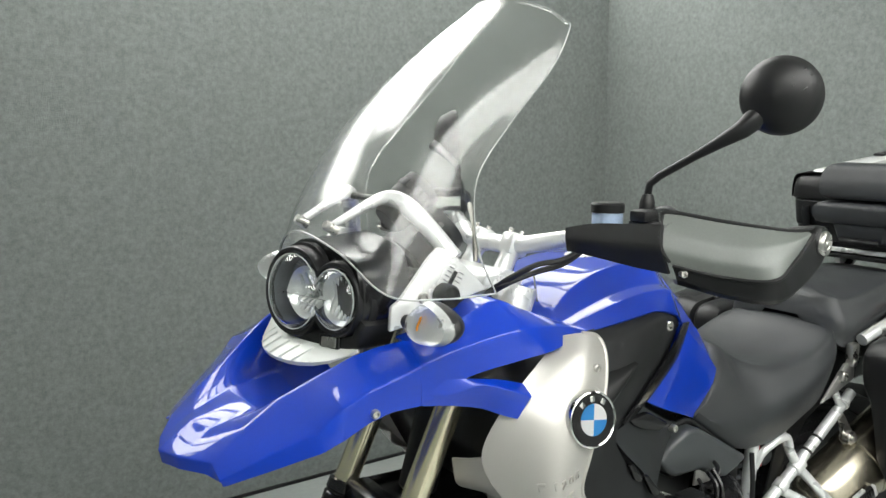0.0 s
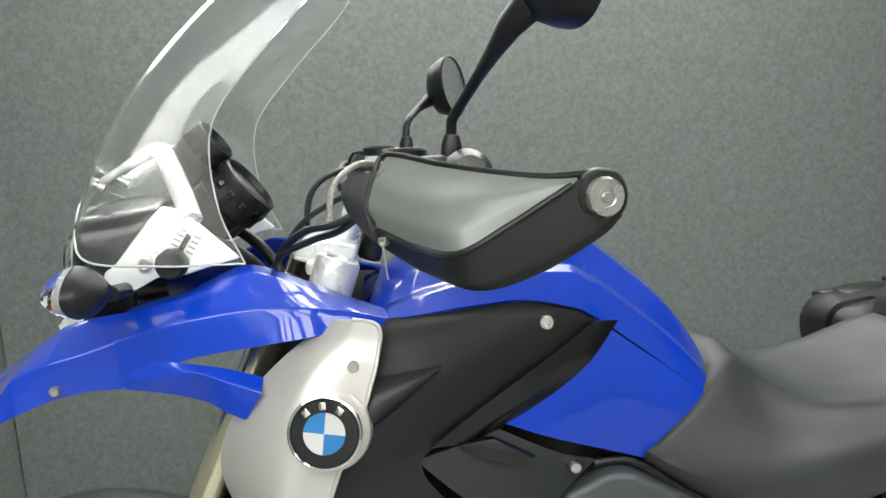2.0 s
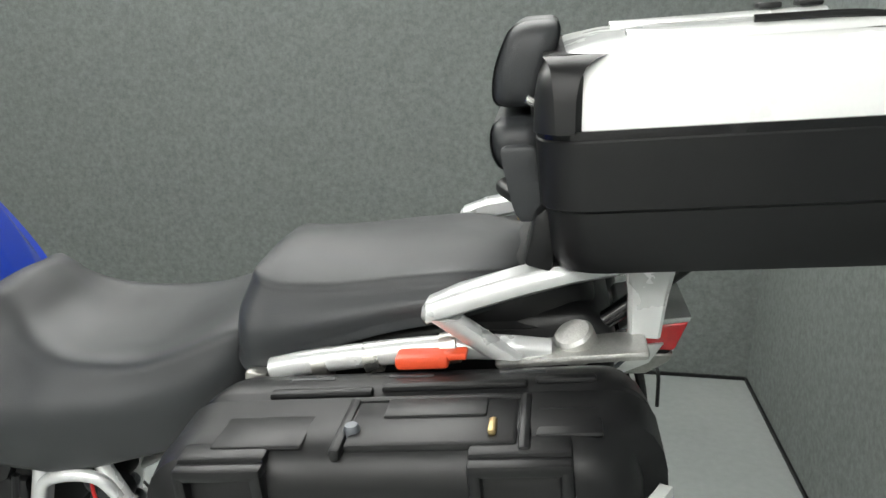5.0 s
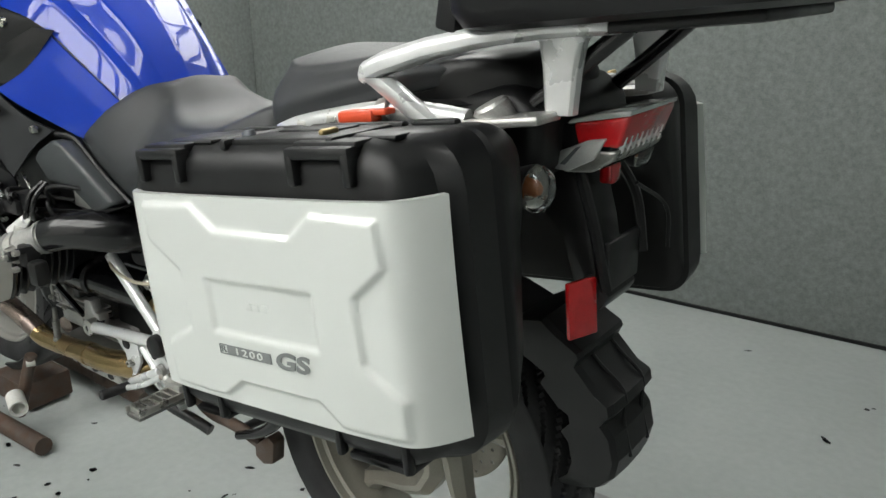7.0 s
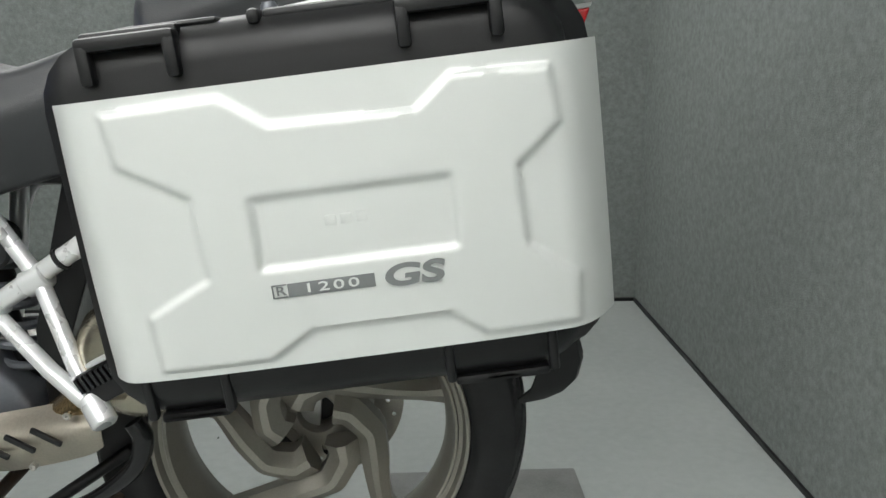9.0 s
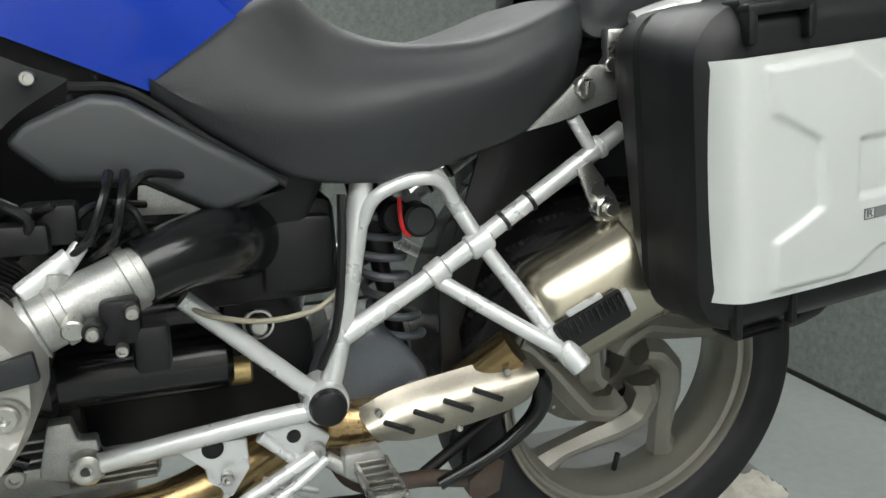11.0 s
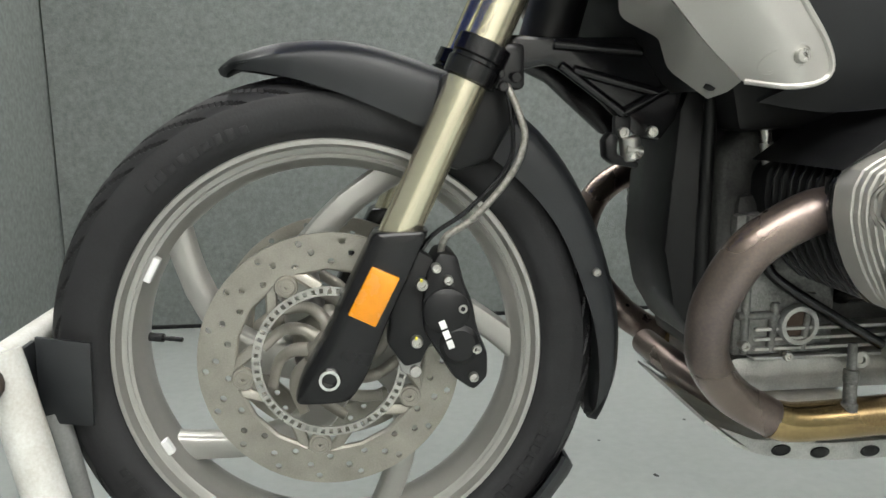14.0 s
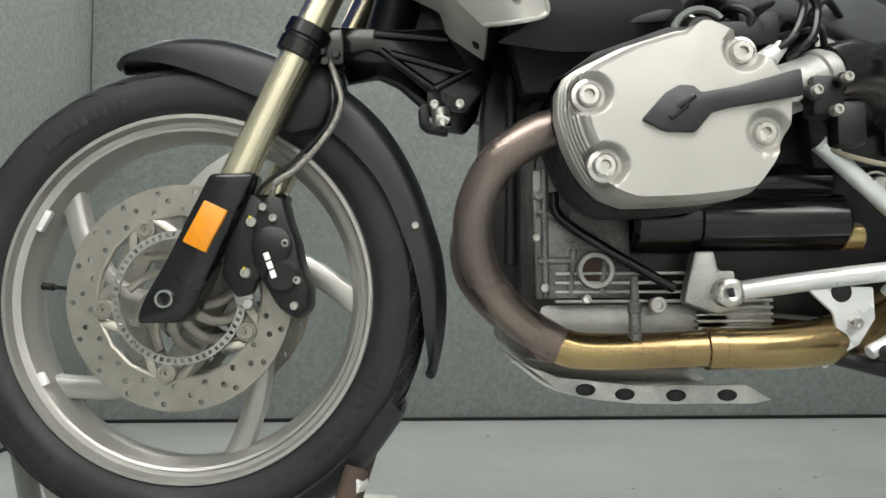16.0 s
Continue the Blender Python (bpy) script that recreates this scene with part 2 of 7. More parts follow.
def along(p, d):
    """A pose at p whose z axis points along d."""
    return Matrix.Translation(p) @ Vector(d).to_track_quat("Z", "Y").to_matrix().to_4x4()


LEFT = (0, -1, 0)


def rod(p, q, r, n=16, bevel=0.0):
    """A straight round bar from p to q with chamfered ends."""
    p, q = Vector(p), Vector(q)
    h = (q - p).length
    b = bevel or min(r * 0.15, h * 0.2)
    return spin([(0.0001, 0), (r - b, 0), (r, b), (r, h - b), (r - b, h), (0.0001, h)], n, along(p, q - p))


def merge(*bms):
    out = bmesh.new()
    for b in bms:
        me = bpy.data.meshes.new("tmp")
        b.to_mesh(me)
        b.free()
        out.from_mesh(me)
        bpy.data.meshes.remove(me)
    return out


def make(name, bm, material, smooth=38):
    me = bpy.data.meshes.new(name)
    bm.to_mesh(me)
    bm.free()
    if material:
        me.materials.append(material)
    if smooth:
        me.shade_smooth()
        me.set_sharp_from_angle(angle=radians(smooth))
    return new(name, me)


def part(name, bm, material, parent, label="", smooth=38):
    ob = make(name, bm, material, smooth)
    ob.parent = parent
    if not parent.parent:
        ob.matrix_parent_inverse = parent.matrix_basis.inverted()
    if label:
        ob["label"] = label
    return ob


def thing(name, at, label, category, group=""):
    ob = new(name)
    ob.matrix_basis = Matrix.Translation(at)
    return tagged(ob, label, category, group)


def press(ob, base, raise_by):
    """Lays the vertices of ob on the outer side of base, keeping their own depth order."""
    tree = BVHTree.FromPolygons([v.co for v in base.data.vertices], [p.vertices for p in base.data.polygons])
    top = min(v.co.y for v in ob.data.vertices)
    for v in ob.data.vertices:
        hit = tree.ray_cast(Vector((v.co.x, -0.6, v.co.z)), Vector((0, 1, 0)))[0]
        if hit:
            v.co.y = hit.y + (0.002 if v.co.y > top + 0.001 else -raise_by)


def letters(text, size, m, material, parent, name, depth=0.001, align="CENTER", width=1.0, space=1.0, bold=0.0006):
    cu = bpy.data.curves.new(name, "FONT")
    cu.body, cu.size, cu.extrude, cu.align_x, cu.align_y = text, size, depth, align, "CENTER"
    cu.offset, cu.space_character = bold, space
    tmp = bpy.data.objects.new(name, cu)
    scene.collection.objects.link(tmp)
    dg = bpy.context.evaluated_depsgraph_get()
    me = bpy.data.meshes.new_from_object(tmp.evaluated_get(dg))
    bpy.data.objects.remove(tmp)
    bm = bmesh.new()
    bm.from_mesh(me)
    bpy.data.meshes.remove(me)
    bm.transform(m @ Matrix.Diagonal((width, 1, 1, 1)))
    return part(name, bm, material, parent, smooth=0)


def bolt(name, p, r, parent, material=None, d=LEFT, h=0.006):
    """A socket-head screw facing d."""
    bm = spin([(0.0001, h * 0.4), (r * 0.45, h * 0.4), (r * 0.5, h), (r * 0.85, h), (r, h * 0.7), (r, -h), (0.0001, -h)], 20, along(p, d))
    return part(name, bm, material or STEEL, parent)


def signed(px, pz, poly):
    """Distance from a point to a polygon's edge, positive inside."""
    inside, best = False, 9.0
    for i in range(len(poly)):
        (ax, az), (bx, bz) = poly[i - 1], poly[i]
        if (az > pz) != (bz > pz) and px < (bx - ax) * (pz - az) / (bz - az) + ax:
            inside = not inside
        dx, dz = bx - ax, bz - az
        t = max(0, min(1, ((px - ax) * dx + (pz - az) * dz) / (dx * dx + dz * dz)))
        best = min(best, math.hypot(px - ax - t * dx, pz - az - t * dz))
    return best if inside else -best


def ease(v, a, b):
    t = max(0, min(1, (v - a) / (b - a)))
    return t * t * (3 - 2 * t)


def crease(poly, n=4, r=0.18):
    """A section of flat runs with slightly rounded corners between them."""
    q = [Vector(v) for v in poly]
    out = [q[0]]
    for i in range(1, len(q)):
        a, b = q[i - 1], q[i]
        lo = 0.0 if i == 1 else r
        hi = 1.0 if i == len(q) - 1 else 1 - r
        for k in range(n):
            out.append(a.lerp(b, lo + (hi - lo) * (k + 1) / n))
        if hi < 1:
            c = q[i + 1]
            e, g = a.lerp(b, hi), b.lerp(c, r)
            for f in (0.33, 0.67):
                out.append(e * (1 - f) ** 2 + b * 2 * f * (1 - f) + g * f * f)
            out.append(g)
    return out


def panel(secs, th, nu=24, n=4, r=0.12, straight=False):
    """A sheet with creased sections, smooth or straight along its length."""
    rows = [crease(s, n, r) for s in secs]
    m = len(rows[0])
    cols = []
    for j in range(m):
        line = [w[j] for w in rows]
        cols.append(crease(line, max(2, nu // len(secs)), r) if straight else spline(line, nu))
    bm = grid([[cols[j][i] for j in range(m)] for i in range(len(cols[0]))])
    if th:
        thicken(bm, th)
    return bm


# ---- the room ----
def slab(name, c, size, material, label, category):
    ob = make(name, block(c, size, 0.0), material, 0)
    return tagged(ob, label, category, kind="structure")


X0, X1, Y1, Y0, ZC, ZW = -0.98, 2.51, 1.79, -3.6, 2.9, 2.16
HX0, HX1, HY1 = -3.2, 4.8, 6.0
slab("floor", (0.8, 1.2, -0.05), (8.4, 10.0, 0.1), FLOOR, "glossy light grey painted concrete floor with dirt marks", "floor")
slab("wall_east", (0.77, Y1 + 0.05, ZW / 2 + 0.006), (X1 - X0 - 0.004, 0.1, ZW), WALL, "wall covered in mottled grey carpet cloth", "wall")
slab("wall_north", (X0 - 0.05, (Y0 + Y1) / 2, ZW / 2 + 0.006), (0.1, Y1 - Y0 + 0.2, ZW), WALL, "grey carpeted wall ahead of the motorcycle", "wall")
slab("wall_south", (X1 + 0.05, (Y0 + Y1) / 2, ZW / 2 + 0.006), (0.1, Y1 - Y0 + 0.2, ZW), WALL, "grey carpeted wall behind the motorcycle", "wall")
slab("wall_west", (0.8, Y0 - 0.15, ZC / 2), (HX1 - HX0 + 0.2, 0.1, ZC), CEIL, "plain pale wall closing the hall", "wall")
slab("wall_far_east", (0.8, HY1 + 0.05, ZC / 2), (HX1 - HX0 + 0.2, 0.1, ZC), CEIL, "plain pale wall closing the hall", "wall")
slab("wall_far_north", (HX0 - 0.05, 1.15, ZC / 2), (0.1, 9.7, ZC), CEIL, "plain pale wall closing the hall", "wall")
slab("wall_far_south", (HX1 + 0.05, 1.15, ZC / 2), (0.1, 9.7, ZC), CEIL, "plain pale wall closing the hall", "wall")
slab("ceiling", (0.8, 1.15, ZC + 0.05), (HX1 - HX0 + 0.4, 10.2, 0.1), CEIL, "plain white ceiling", "ceiling")
# thin black strips stand in for the line of shade where walls meet floor
seam = make("wall_foot_shade", merge(block((0.77, Y1 - 0.004, 0.007), (X1 - X0 - 0.02, 0.008, 0.012), 0), block((X1 - 0.004, -0.9, 0.007), (0.008, Y1 - Y0 - 0.03, 0.012), 0), block((X0 + 0.004, -0.9, 0.007), (0.008, Y1 - Y0 - 0.03, 0.012), 0)), BLACK, 0)
tagged(seam, "thin black strip painting the shadow line at the foot of the walls", "trim", kind="structure")


def ceiling_light(x, y):
    t = thing("ceiling_light", (x, y, ZC), "long white fluorescent ceiling fixture, switched on", "ceiling light", "ceiling lights")
    part("housing", block((x, y, ZC - 0.03), (1.26, 0.34, 0.05), 0.01), CEIL, t)
    part("diffuser", block((x, y, ZC - 0.062), (1.22, 0.30, 0.016), 0.005), LAMP, t)


for lx in (-2.4, -1.1, 0.2, 1.5, 2.8):
    for ly in (-3.2, -2.75, -2.3):
        ceiling_light(lx, ly)
for lx in (-1.1, 0.2, 1.5):
    for ly in (-1.85, -1.4, 1.9, 2.3, 2.7, 3.1, 3.6, 4.1):
        ceiling_light(lx, ly)
for lx in (0.2, 1.5):
    for ly in (1.0, 1.4):
        ceiling_light(lx, ly)


# ---- the motorcycle: front axle at x 0, nose towards -x, its left side towards -y ----
FZ, RZ, RX = 0.461, 0.410, 1.507
bike = thing("motorcycle", (0.75, 0, 0.09), "blue and silver adventure touring motorcycle held upright in a wheel chock", "motorcycle")
SIDEWAYS = Matrix.Rotation(radians(90), 4, "X")


def wheel_at(x, z, y=0.0):
    """Local z to -y, so that a turned profile runs across the machine."""
    return Matrix.Translation((x, y, z)) @ SIDEWAYS


def tyre_mesh(R, rim, half, pitch, n, m, side=1):
    prof = [(rim - 0.003, -half * 0.72), (rim + 0.012, -half * 0.93), (rim + 0.032, -half), (R - 0.030, -half * 0.985), (R - 0.0235, -half * 0.965), (R - 0.021, -half * 0.925), (R - 0.0155, -half * 0.83), (R - 0.009, -half * 0.68), (R - 0.004, -half * 0.45), (R - 0.001, -half * 0.22), (R, 0)]
    pts = [(q.x, q.y) for q in spline([(r, h, 0) for r, h in prof], 34)]
    pts += [(r, -h) for r, h in pts[-2::-1]]
    rows = []
    for r, h in pts:
        row = []
        for j in range(n):
            a = 2 * math.pi * j / n
            u = abs(h) / half
            ph = (a * pitch / (2 * math.pi) + side * (u ** 2) * 2.0 + (0.5 if h > 0 else 0)) % 1
            cut = 0.0060 if (ph < 0.16 and 0.12 < u < 0.955 and r > R - 0.028) else 0.0
            row.append(((r - cut) * math.cos(a), (r - cut) * math.sin(a), h * (1 - cut * u * u * 0.9 / half)))
        rows.append(row)
    bm = grid(rows, True)
    bm.transform(m)
    return bm


def rim_mesh(R, half, m):
    p = [(R, -half), (R - 0.002, -half - 0.004), (R - 0.007, -half - 0.004), (R - 0.0095, -half + 0.001), (R - 0.011, -half + 0.008), (R - 0.017, -half + 0.010), (R - 0.019, -half + 0.006), (R - 0.023, -half + 0.008), (R - 0.026, -half * 0.55), (R - 0.032, -half * 0.40), (R - 0.034, -half * 0.15), (R - 0.035, 0)]
    q = [(r, -h) for r, h in p[-2::-1]]
    outer = [(R - 0.0005, half * 0.98), (R - 0.004, half * 0.8), (R - 0.008, half * 0.6), (R - 0.016, 0), (R - 0.008, -half * 0.6), (R - 0.004, -half * 0.8), (R - 0.0005, -half * 0.98)]
    return spin(p + q + outer, 128, m, closed=True)


def spoke(angle, m, turn, r0, r1, w, t, hub_y, rim_y):
    """A cast spoke that leaves the hub askew and runs out to the rim."""
    secs = []
    for f, da, ww in ((0, 1.0, 1.25), (0.35, 0.62, 1.0), (0.7, 0.22, 0.85), (1, 0.0, 1.0), (1.04, 0.0, 1.5)):
        a, r = angle + turn * da, r0 + (r1 - r0) * f
        c = Vector((r * math.cos(a), r * math.sin(a), hub_y + (rim_y - hub_y) * f))
        a2 = angle + turn * max(0, da - 0.25)
        ahead = Vector((math.cos(a2), math.sin(a2), 0))
        s = Vector((-ahead.y, ahead.x, 0))
        k, h = w * ww / 2, t * (1.15 - 0.3 * f) / 2
        z = Vector((0, 0, 1))
        secs.append([c - s * k * 0.7 + z * h, c + s * k * 0.7 + z * h, c + s * k + z * h * 0.3, c + s * k - z * h * 0.6, c + s * k * 0.6 - z * h, c - s * k * 0.6 - z * h, c - s * k - z * h * 0.6, c - s * k + z * h * 0.3])
    bm = loft(secs, 12, 20, True, True)
    bm.transform(m)
    return bm


def drilled_ring(r0, r1, th, cols, holes, rad, m):
    """A flat ring with through holes; holes: (row radius, every, offset)."""
    bm = bmesh.new()
    edges = [r0] + sorted({round(h + s * (rad + 0.0022), 5) for h, _, _ in holes for s in (-1, 1)}) + [r1]
    ring = [[bm.verts.new((r * math.cos(2 * math.pi * j / cols), r * math.sin(2 * math.pi * j / cols), 0)) for j in range(cols)] for r in edges]
    for i in range(len(edges) - 1):
        mid = (edges[i] + edges[i + 1]) / 2
        hit = [h for h in holes if abs(h[0] - mid) < 0.0015]
        for j in range(cols):
            a, b, c, d = ring[i][j], ring[i][(j + 1) % cols], ring[i + 1][(j + 1) % cols], ring[i + 1][j]
            if hit and (j - hit[0][2]) % hit[0][1] == 0:
                cen = (a.co + b.co + c.co + d.co) / 4
                o = []
                for k in range(8):
                    an = math.pi / 4 * k + math.pi / 8
                    rd = (d.co - a.co).normalized()
                    tn = (b.co - a.co).normalized()
                    o.append(bm.verts.new(cen + (rd * -math.sin(an + math.pi / 2) + tn * -math.cos(an + math.pi / 2)) * rad))
                cs = [a, b, c, d]
                near = [min(range(4), key=lambda q: (cs[q].co - v.co).length) for v in o]
                for k in range(8):
                    k2 = (k + 1) % 8
                    if near[k] == near[k2]:
                        bm.faces.new((o[k], o[k2], cs[near[k]]))
                    else:
                        bm.faces.new((o[k], o[k2], cs[near[k2]], cs[near[k]]))
            else:
                bm.faces.new((a, b, c, d))
    bmesh.ops.recalc_face_normals(bm, faces=bm.faces)
    bmesh.ops.solidify(bm, geom=list(bm.faces), thickness=th)
    bmesh.ops.recalc_face_normals(bm, faces=bm.faces)
    bm.transform(m)
    return bm


def slotted_ring(r0, r1, th, n, m):
    rows = []
    bm = bmesh.new()
    rs = [r0, r0 + (r1 - r0) * 0.22, r0 + (r1 - r0) * 0.78, r1]
    ring = [[bm.verts.new((r * math.cos(math.pi * j / n), r * math.sin(math.pi * j / n), 0)) for j in range(2 * n)] for r in rs]
    for i in range(3):
        for j in range(2 * n):
            if i == 1 and j % 2:
                continue
            bm.faces.new((ring[i][j], ring[i][(j + 1) % (2 * n)], ring[i + 1][(j + 1) % (2 * n)], ring[i + 1][j]))
    bmesh.ops.recalc_face_normals(bm, faces=bm.faces)
    bmesh.ops.solidify(bm, geom=list(bm.faces), thickness=th)
    bmesh.ops.recalc_face_normals(bm, faces=bm.faces)
    bm.transform(m)
    return bm


# front wheel
MF = wheel_at(0, FZ)
front_wheel = part("front_wheel", rim_mesh(0.2585, 0.044, MF), RIM, bike, "satin silver cast front wheel")
for k in range(5):
    part("spoke", spoke(radians(-2 + 72 * k), MF, radians(62), 0.05, 0.226, 0.044, 0.034, -0.004, 0.0), RIM, front_wheel)
part("hub", spin([(0.0001, -0.06), (0.026, -0.06), (0.030, -0.05), (0.044, -0.022), (0.050, 0), (0.044, 0.022), (0.030, 0.05), (0.026, 0.06), (0.0001, 0.06)], 40, MF), RIM_DARK, front_wheel)
for sy in (-1, 1):
    for k in range(10):
        a = radians(20 + 36 * k)
        vane = tube([Vector((r * math.cos(a + b), r * math.sin(a + b), -sy * h)) for r, b, h in ((0.028, 0.0, 0.050), (0.046, 0.16, 0.046), (0.064, 0.42, 0.040), (0.082, 0.78, 0.046))], [0.009, 0.008, 0.0075, 0.007], 10, 12, flat=0.6)
        vane.transform(MF)
        part("hub_vane", vane, RIM_DARK, front_wheel)
part("tyre", tyre_mesh(0.333, 0.2585, 0.058, 40, 800, MF, 1), RUBBER, front_wheel, "black road tyre with slanted tread grooves")
for a0, n in ((108, 9), (208, 8), (310, 11)):
    for k in range(n):
        a = radians(a0 + 3.1 * k)
        for sy in (-1, 1):
            part("sidewall_letter", block((0, 0, 0), (0.010, 0.0016, 0.013 if k % 3 else 0.009), 0.0004, Matrix.Translation((0.283 * math.cos(a), sy * 0.0579, FZ + 0.283 * math.sin(a))) @ Matrix.Rotation(-a + math.pi / 2, 4, "Y")), RUBBER, front_wheel)
for sy in (-1, 1):
    md = wheel_at(0, FZ, sy * 0.072)
    disc = part("brake_disc", drilled_ring(0.112, 0.1525, 0.005, 72, [(0.1195, 4, 1), (0.1315, 4, 3), (0.1435, 4, 0)], 0.0040, md), DISC, front_wheel, "drilled steel brake disc")
    part("abs_ring", slotted_ring(0.080, 0.0905, 0.003, 56, wheel_at(0, FZ, sy * 0.078)), STEEL, front_wheel)
    for k in range(5):
        a = radians(189 + 72 * k)
        shapes = []
        for da in (-0.24, 0.24):
            p0 = Vector((0.088 * math.cos(a + da * 1.5), 0.088 * math.sin(a + da * 1.5), 0))
            p1 = Vector((0.116 * math.cos(a + da * 0.5), 0.116 * math.sin(a + da * 0.5), 0))
            shapes.append(tube([p0, (p0 + p1) / 2, p1], 0.007, 8, flat=0.5))
        shapes.append(tube([Vector((0.1135 * math.cos(a + 0.13 + q * 0.33), 0.1135 * math.sin(a + 0.13 + q * 0.33), 0)) for q in range(4)], 0.005, 8))
        bm = merge(*shapes)
        bm.transform(md)
        part("carrier_arm", bm, DISC, front_wheel)
    for k in range(5):
        a = radians(189 + 72 * k)
        part("rivet", spin([(0.0001, -0.001), (0.0022, -0.001), (0.0026, 0.003), (0.0062, 0.003), (0.0066, 0.0045), (0.0095, 0.0045), (0.0105, 0.003), (0.0125, 0.003), (0.0135, 0.001), (0.0135, -0.004), (0.0001, -0.004)], 24, Matrix.Translation((0, sy * 0.006, 0)) @ wheel_at(0.1026 * math.cos(a), FZ + 0.1026 * math.sin(a), sy * 0.072)), RIM_DARK, front_wheel)
part("valve", merge(rod((-0.228, 0.0, FZ + 0.018), (-0.205, -0.004, FZ + 0.016), 0.0055), rod((-0.206, -0.004, FZ + 0.016), (-0.182, -0.008, FZ + 0.014), 0.003)), GLOSS, front_wheel)
for a, s in ((152, 0.032), (209, 0.02)):
    m = Matrix.Translation((0.231 * math.cos(radians(a)), -0.036, FZ + 0.231 * math.sin(radians(a)))) @ Matrix.Rotation(radians(-a + 90), 4, "Y")
    part("balance_weight", block((0, 0, 0), (s, 0.012, 0.009), 0.002, m), WHITE, front_wheel)

# fork, brackets and caliper
FORK = lambda z: 0.006 + 0.483 * (z - 0.458)
for sy in (-1, 1):
    y = sy * 0.105
    part("fork_tube", rod((FORK(0.6), y, 0.6), (FORK(1.17), y, 1.17), 0.0225, 28), GOLD, bike, "champagne anodised fork tube")
    part("fork_clamp", spin([(0.0227, -0.024), (0.030, -0.022), (0.0305, -0.004), (0.028, -0.002), (0.028, 0.002), (0.0305, 0.004), (0.030, 0.022), (0.0227, 0.024)], 28, along((FORK(0.80), y, 0.80), (0.435, 0, 0.9))), GLOSS, bike)
    lower = loft([[(FORK(z) + dx * w, y + dy * d, z) for dx, dy in ((-1, -0.6), (-0.7, -1), (0.7, -1), (1, -0.6), (1, 0.6), (0.7, 1), (-0.7, 1), (-1, 0.6))] for z, w, d in ((0.428, 0.020, 0.016), (0.432, 0.031, 0.026), (0.461, 0.036, 0.028), (0.51, 0.032, 0.028), (0.56, 0.032, 0.029), (0.60, 0.031, 0.029), (0.618, 0.030, 0.028), (0.620, 0.023, 0.022))], 22, 24, True, True)
    part("fork_bottom", lower, GLOSS, bike, "black cast fork foot")
part("axle_end", spin([(0.0001, 0.0), (0.0085, 0.0), (0.0085, 0.008), (0.0115, 0.008), (0.0125, 0.006), (0.0125, -0.004), (0.0001, -0.004)], 28, along((0.001, -0.133, 0.459), LEFT)), CHROME, bike)
refl = prism([(0.051, 0.585), (0.081, 0.571), (0.053, 0.517), (0.023, 0.532)], -0.141, -0.133, 0.002)
part("reflector", refl, ORANGE, bike, "rectangular amber side reflector")
cal = part("brake_caliper", prism([(0.106, 0.540), (0.112, 0.572), (0.126, 0.594), (0.146, 0.590), (0.153, 0.560), (0.163, 0.535), (0.168, 0.505), (0.180, 0.475), (0.180, 0.446), (0.164, 0.430), (0.142, 0.446), (0.122, 0.478), (0.107, 0.505)], -0.118, -0.052, 0.006), BLACK, bike, "black four-piston brake caliper")
part("caliper_cap", spin([(0.0001, 0.008), (0.020, 0.008), (0.026, 0.004), (0.028, -0.01)], 32, along((0.133, -0.117, 0.527), LEFT)), BLACK, cal)
part("caliper_cap", spin([(0.0001, 0.007), (0.018, 0.007), (0.023, 0.003), (0.025, -0.01)], 32, along((0.147, -0.117, 0.487), LEFT)), BLACK, cal)
for k, (bx, bz) in enumerate(((0.128, 0.513), (0.132, 0.5015), (0.1362, 0.490))):
    part("lettering_bar", block((0, 0, 0), (0.010, 0.0016, 0.0075), 0.0005, Matrix.Translation((bx, -0.1262, bz)) @ Matrix.Rotation(radians(70), 4, "Y")), BADGE_WHITE, cal)
for bx, bz in ((0.122, 0.577), (0.135, 0.563), (0.151, 0.530), (0.1665, 0.482), (0.163, 0.449)):
    bolt("caliper_bolt", (bx, -0.12, bz), 0.0055, cal, STEEL)
bracket = part("caliper_bracket", prism([(0.060, 0.60), (0.085, 0.605), (0.118, 0.588), (0.132, 0.555), (0.130, 0.50), (0.112, 0.482), (0.105, 0.465), (0.085, 0.46), (0.065, 0.49), (0.070, 0.52)], -0.112, -0.088, 0.005), BLACK, bike)
for bx, bz in ((0.106, 0.558), (0.099, 0.492)):
    bolt("bracket_bolt", (bx, -0.116, bz), 0.007, bracket, STEEL)
    part("paint_mark", block((bx - 0.001, -0.123, bz + 0.006), (0.003, 0.002, 0.004), 0.0005), surf("yellow_mark", (0.75, 0.65, 0.05), 0.5), bracket)
part("abs_sensor", merge(prism([(0.074, 0.478), (0.094, 0.478), (0.106, 0.462), (0.096, 0.446), (0.082, 0.450)], -0.1, -0.086, 0.003), rod((0.098, -0.104, 0.452), (0.098, -0.09, 0.452), 0.007)), ALU, bike)
part("brake_hose", tube([(0.205, -0.10, 0.775), (0.215, -0.112, 0.748), (0.222, -0.115, 0.715), (0.205, -0.115, 0.675), (0.165, -0.112, 0.63), (0.135, -0.108, 0.61), (0.128, -0.1, 0.585)], 0.0042, 10, 40), BRAID, bike)
part("sensor_cable", tube([(0.203, -0.095, 0.78), (0.209, -0.108, 0.74), (0.205, -0.112, 0.69), (0.16, -0.11, 0.64), (0.108, -0.10, 0.595), (0.09, -0.098, 0.50)], 0.0028, 8, 40), GLOSS, bike)
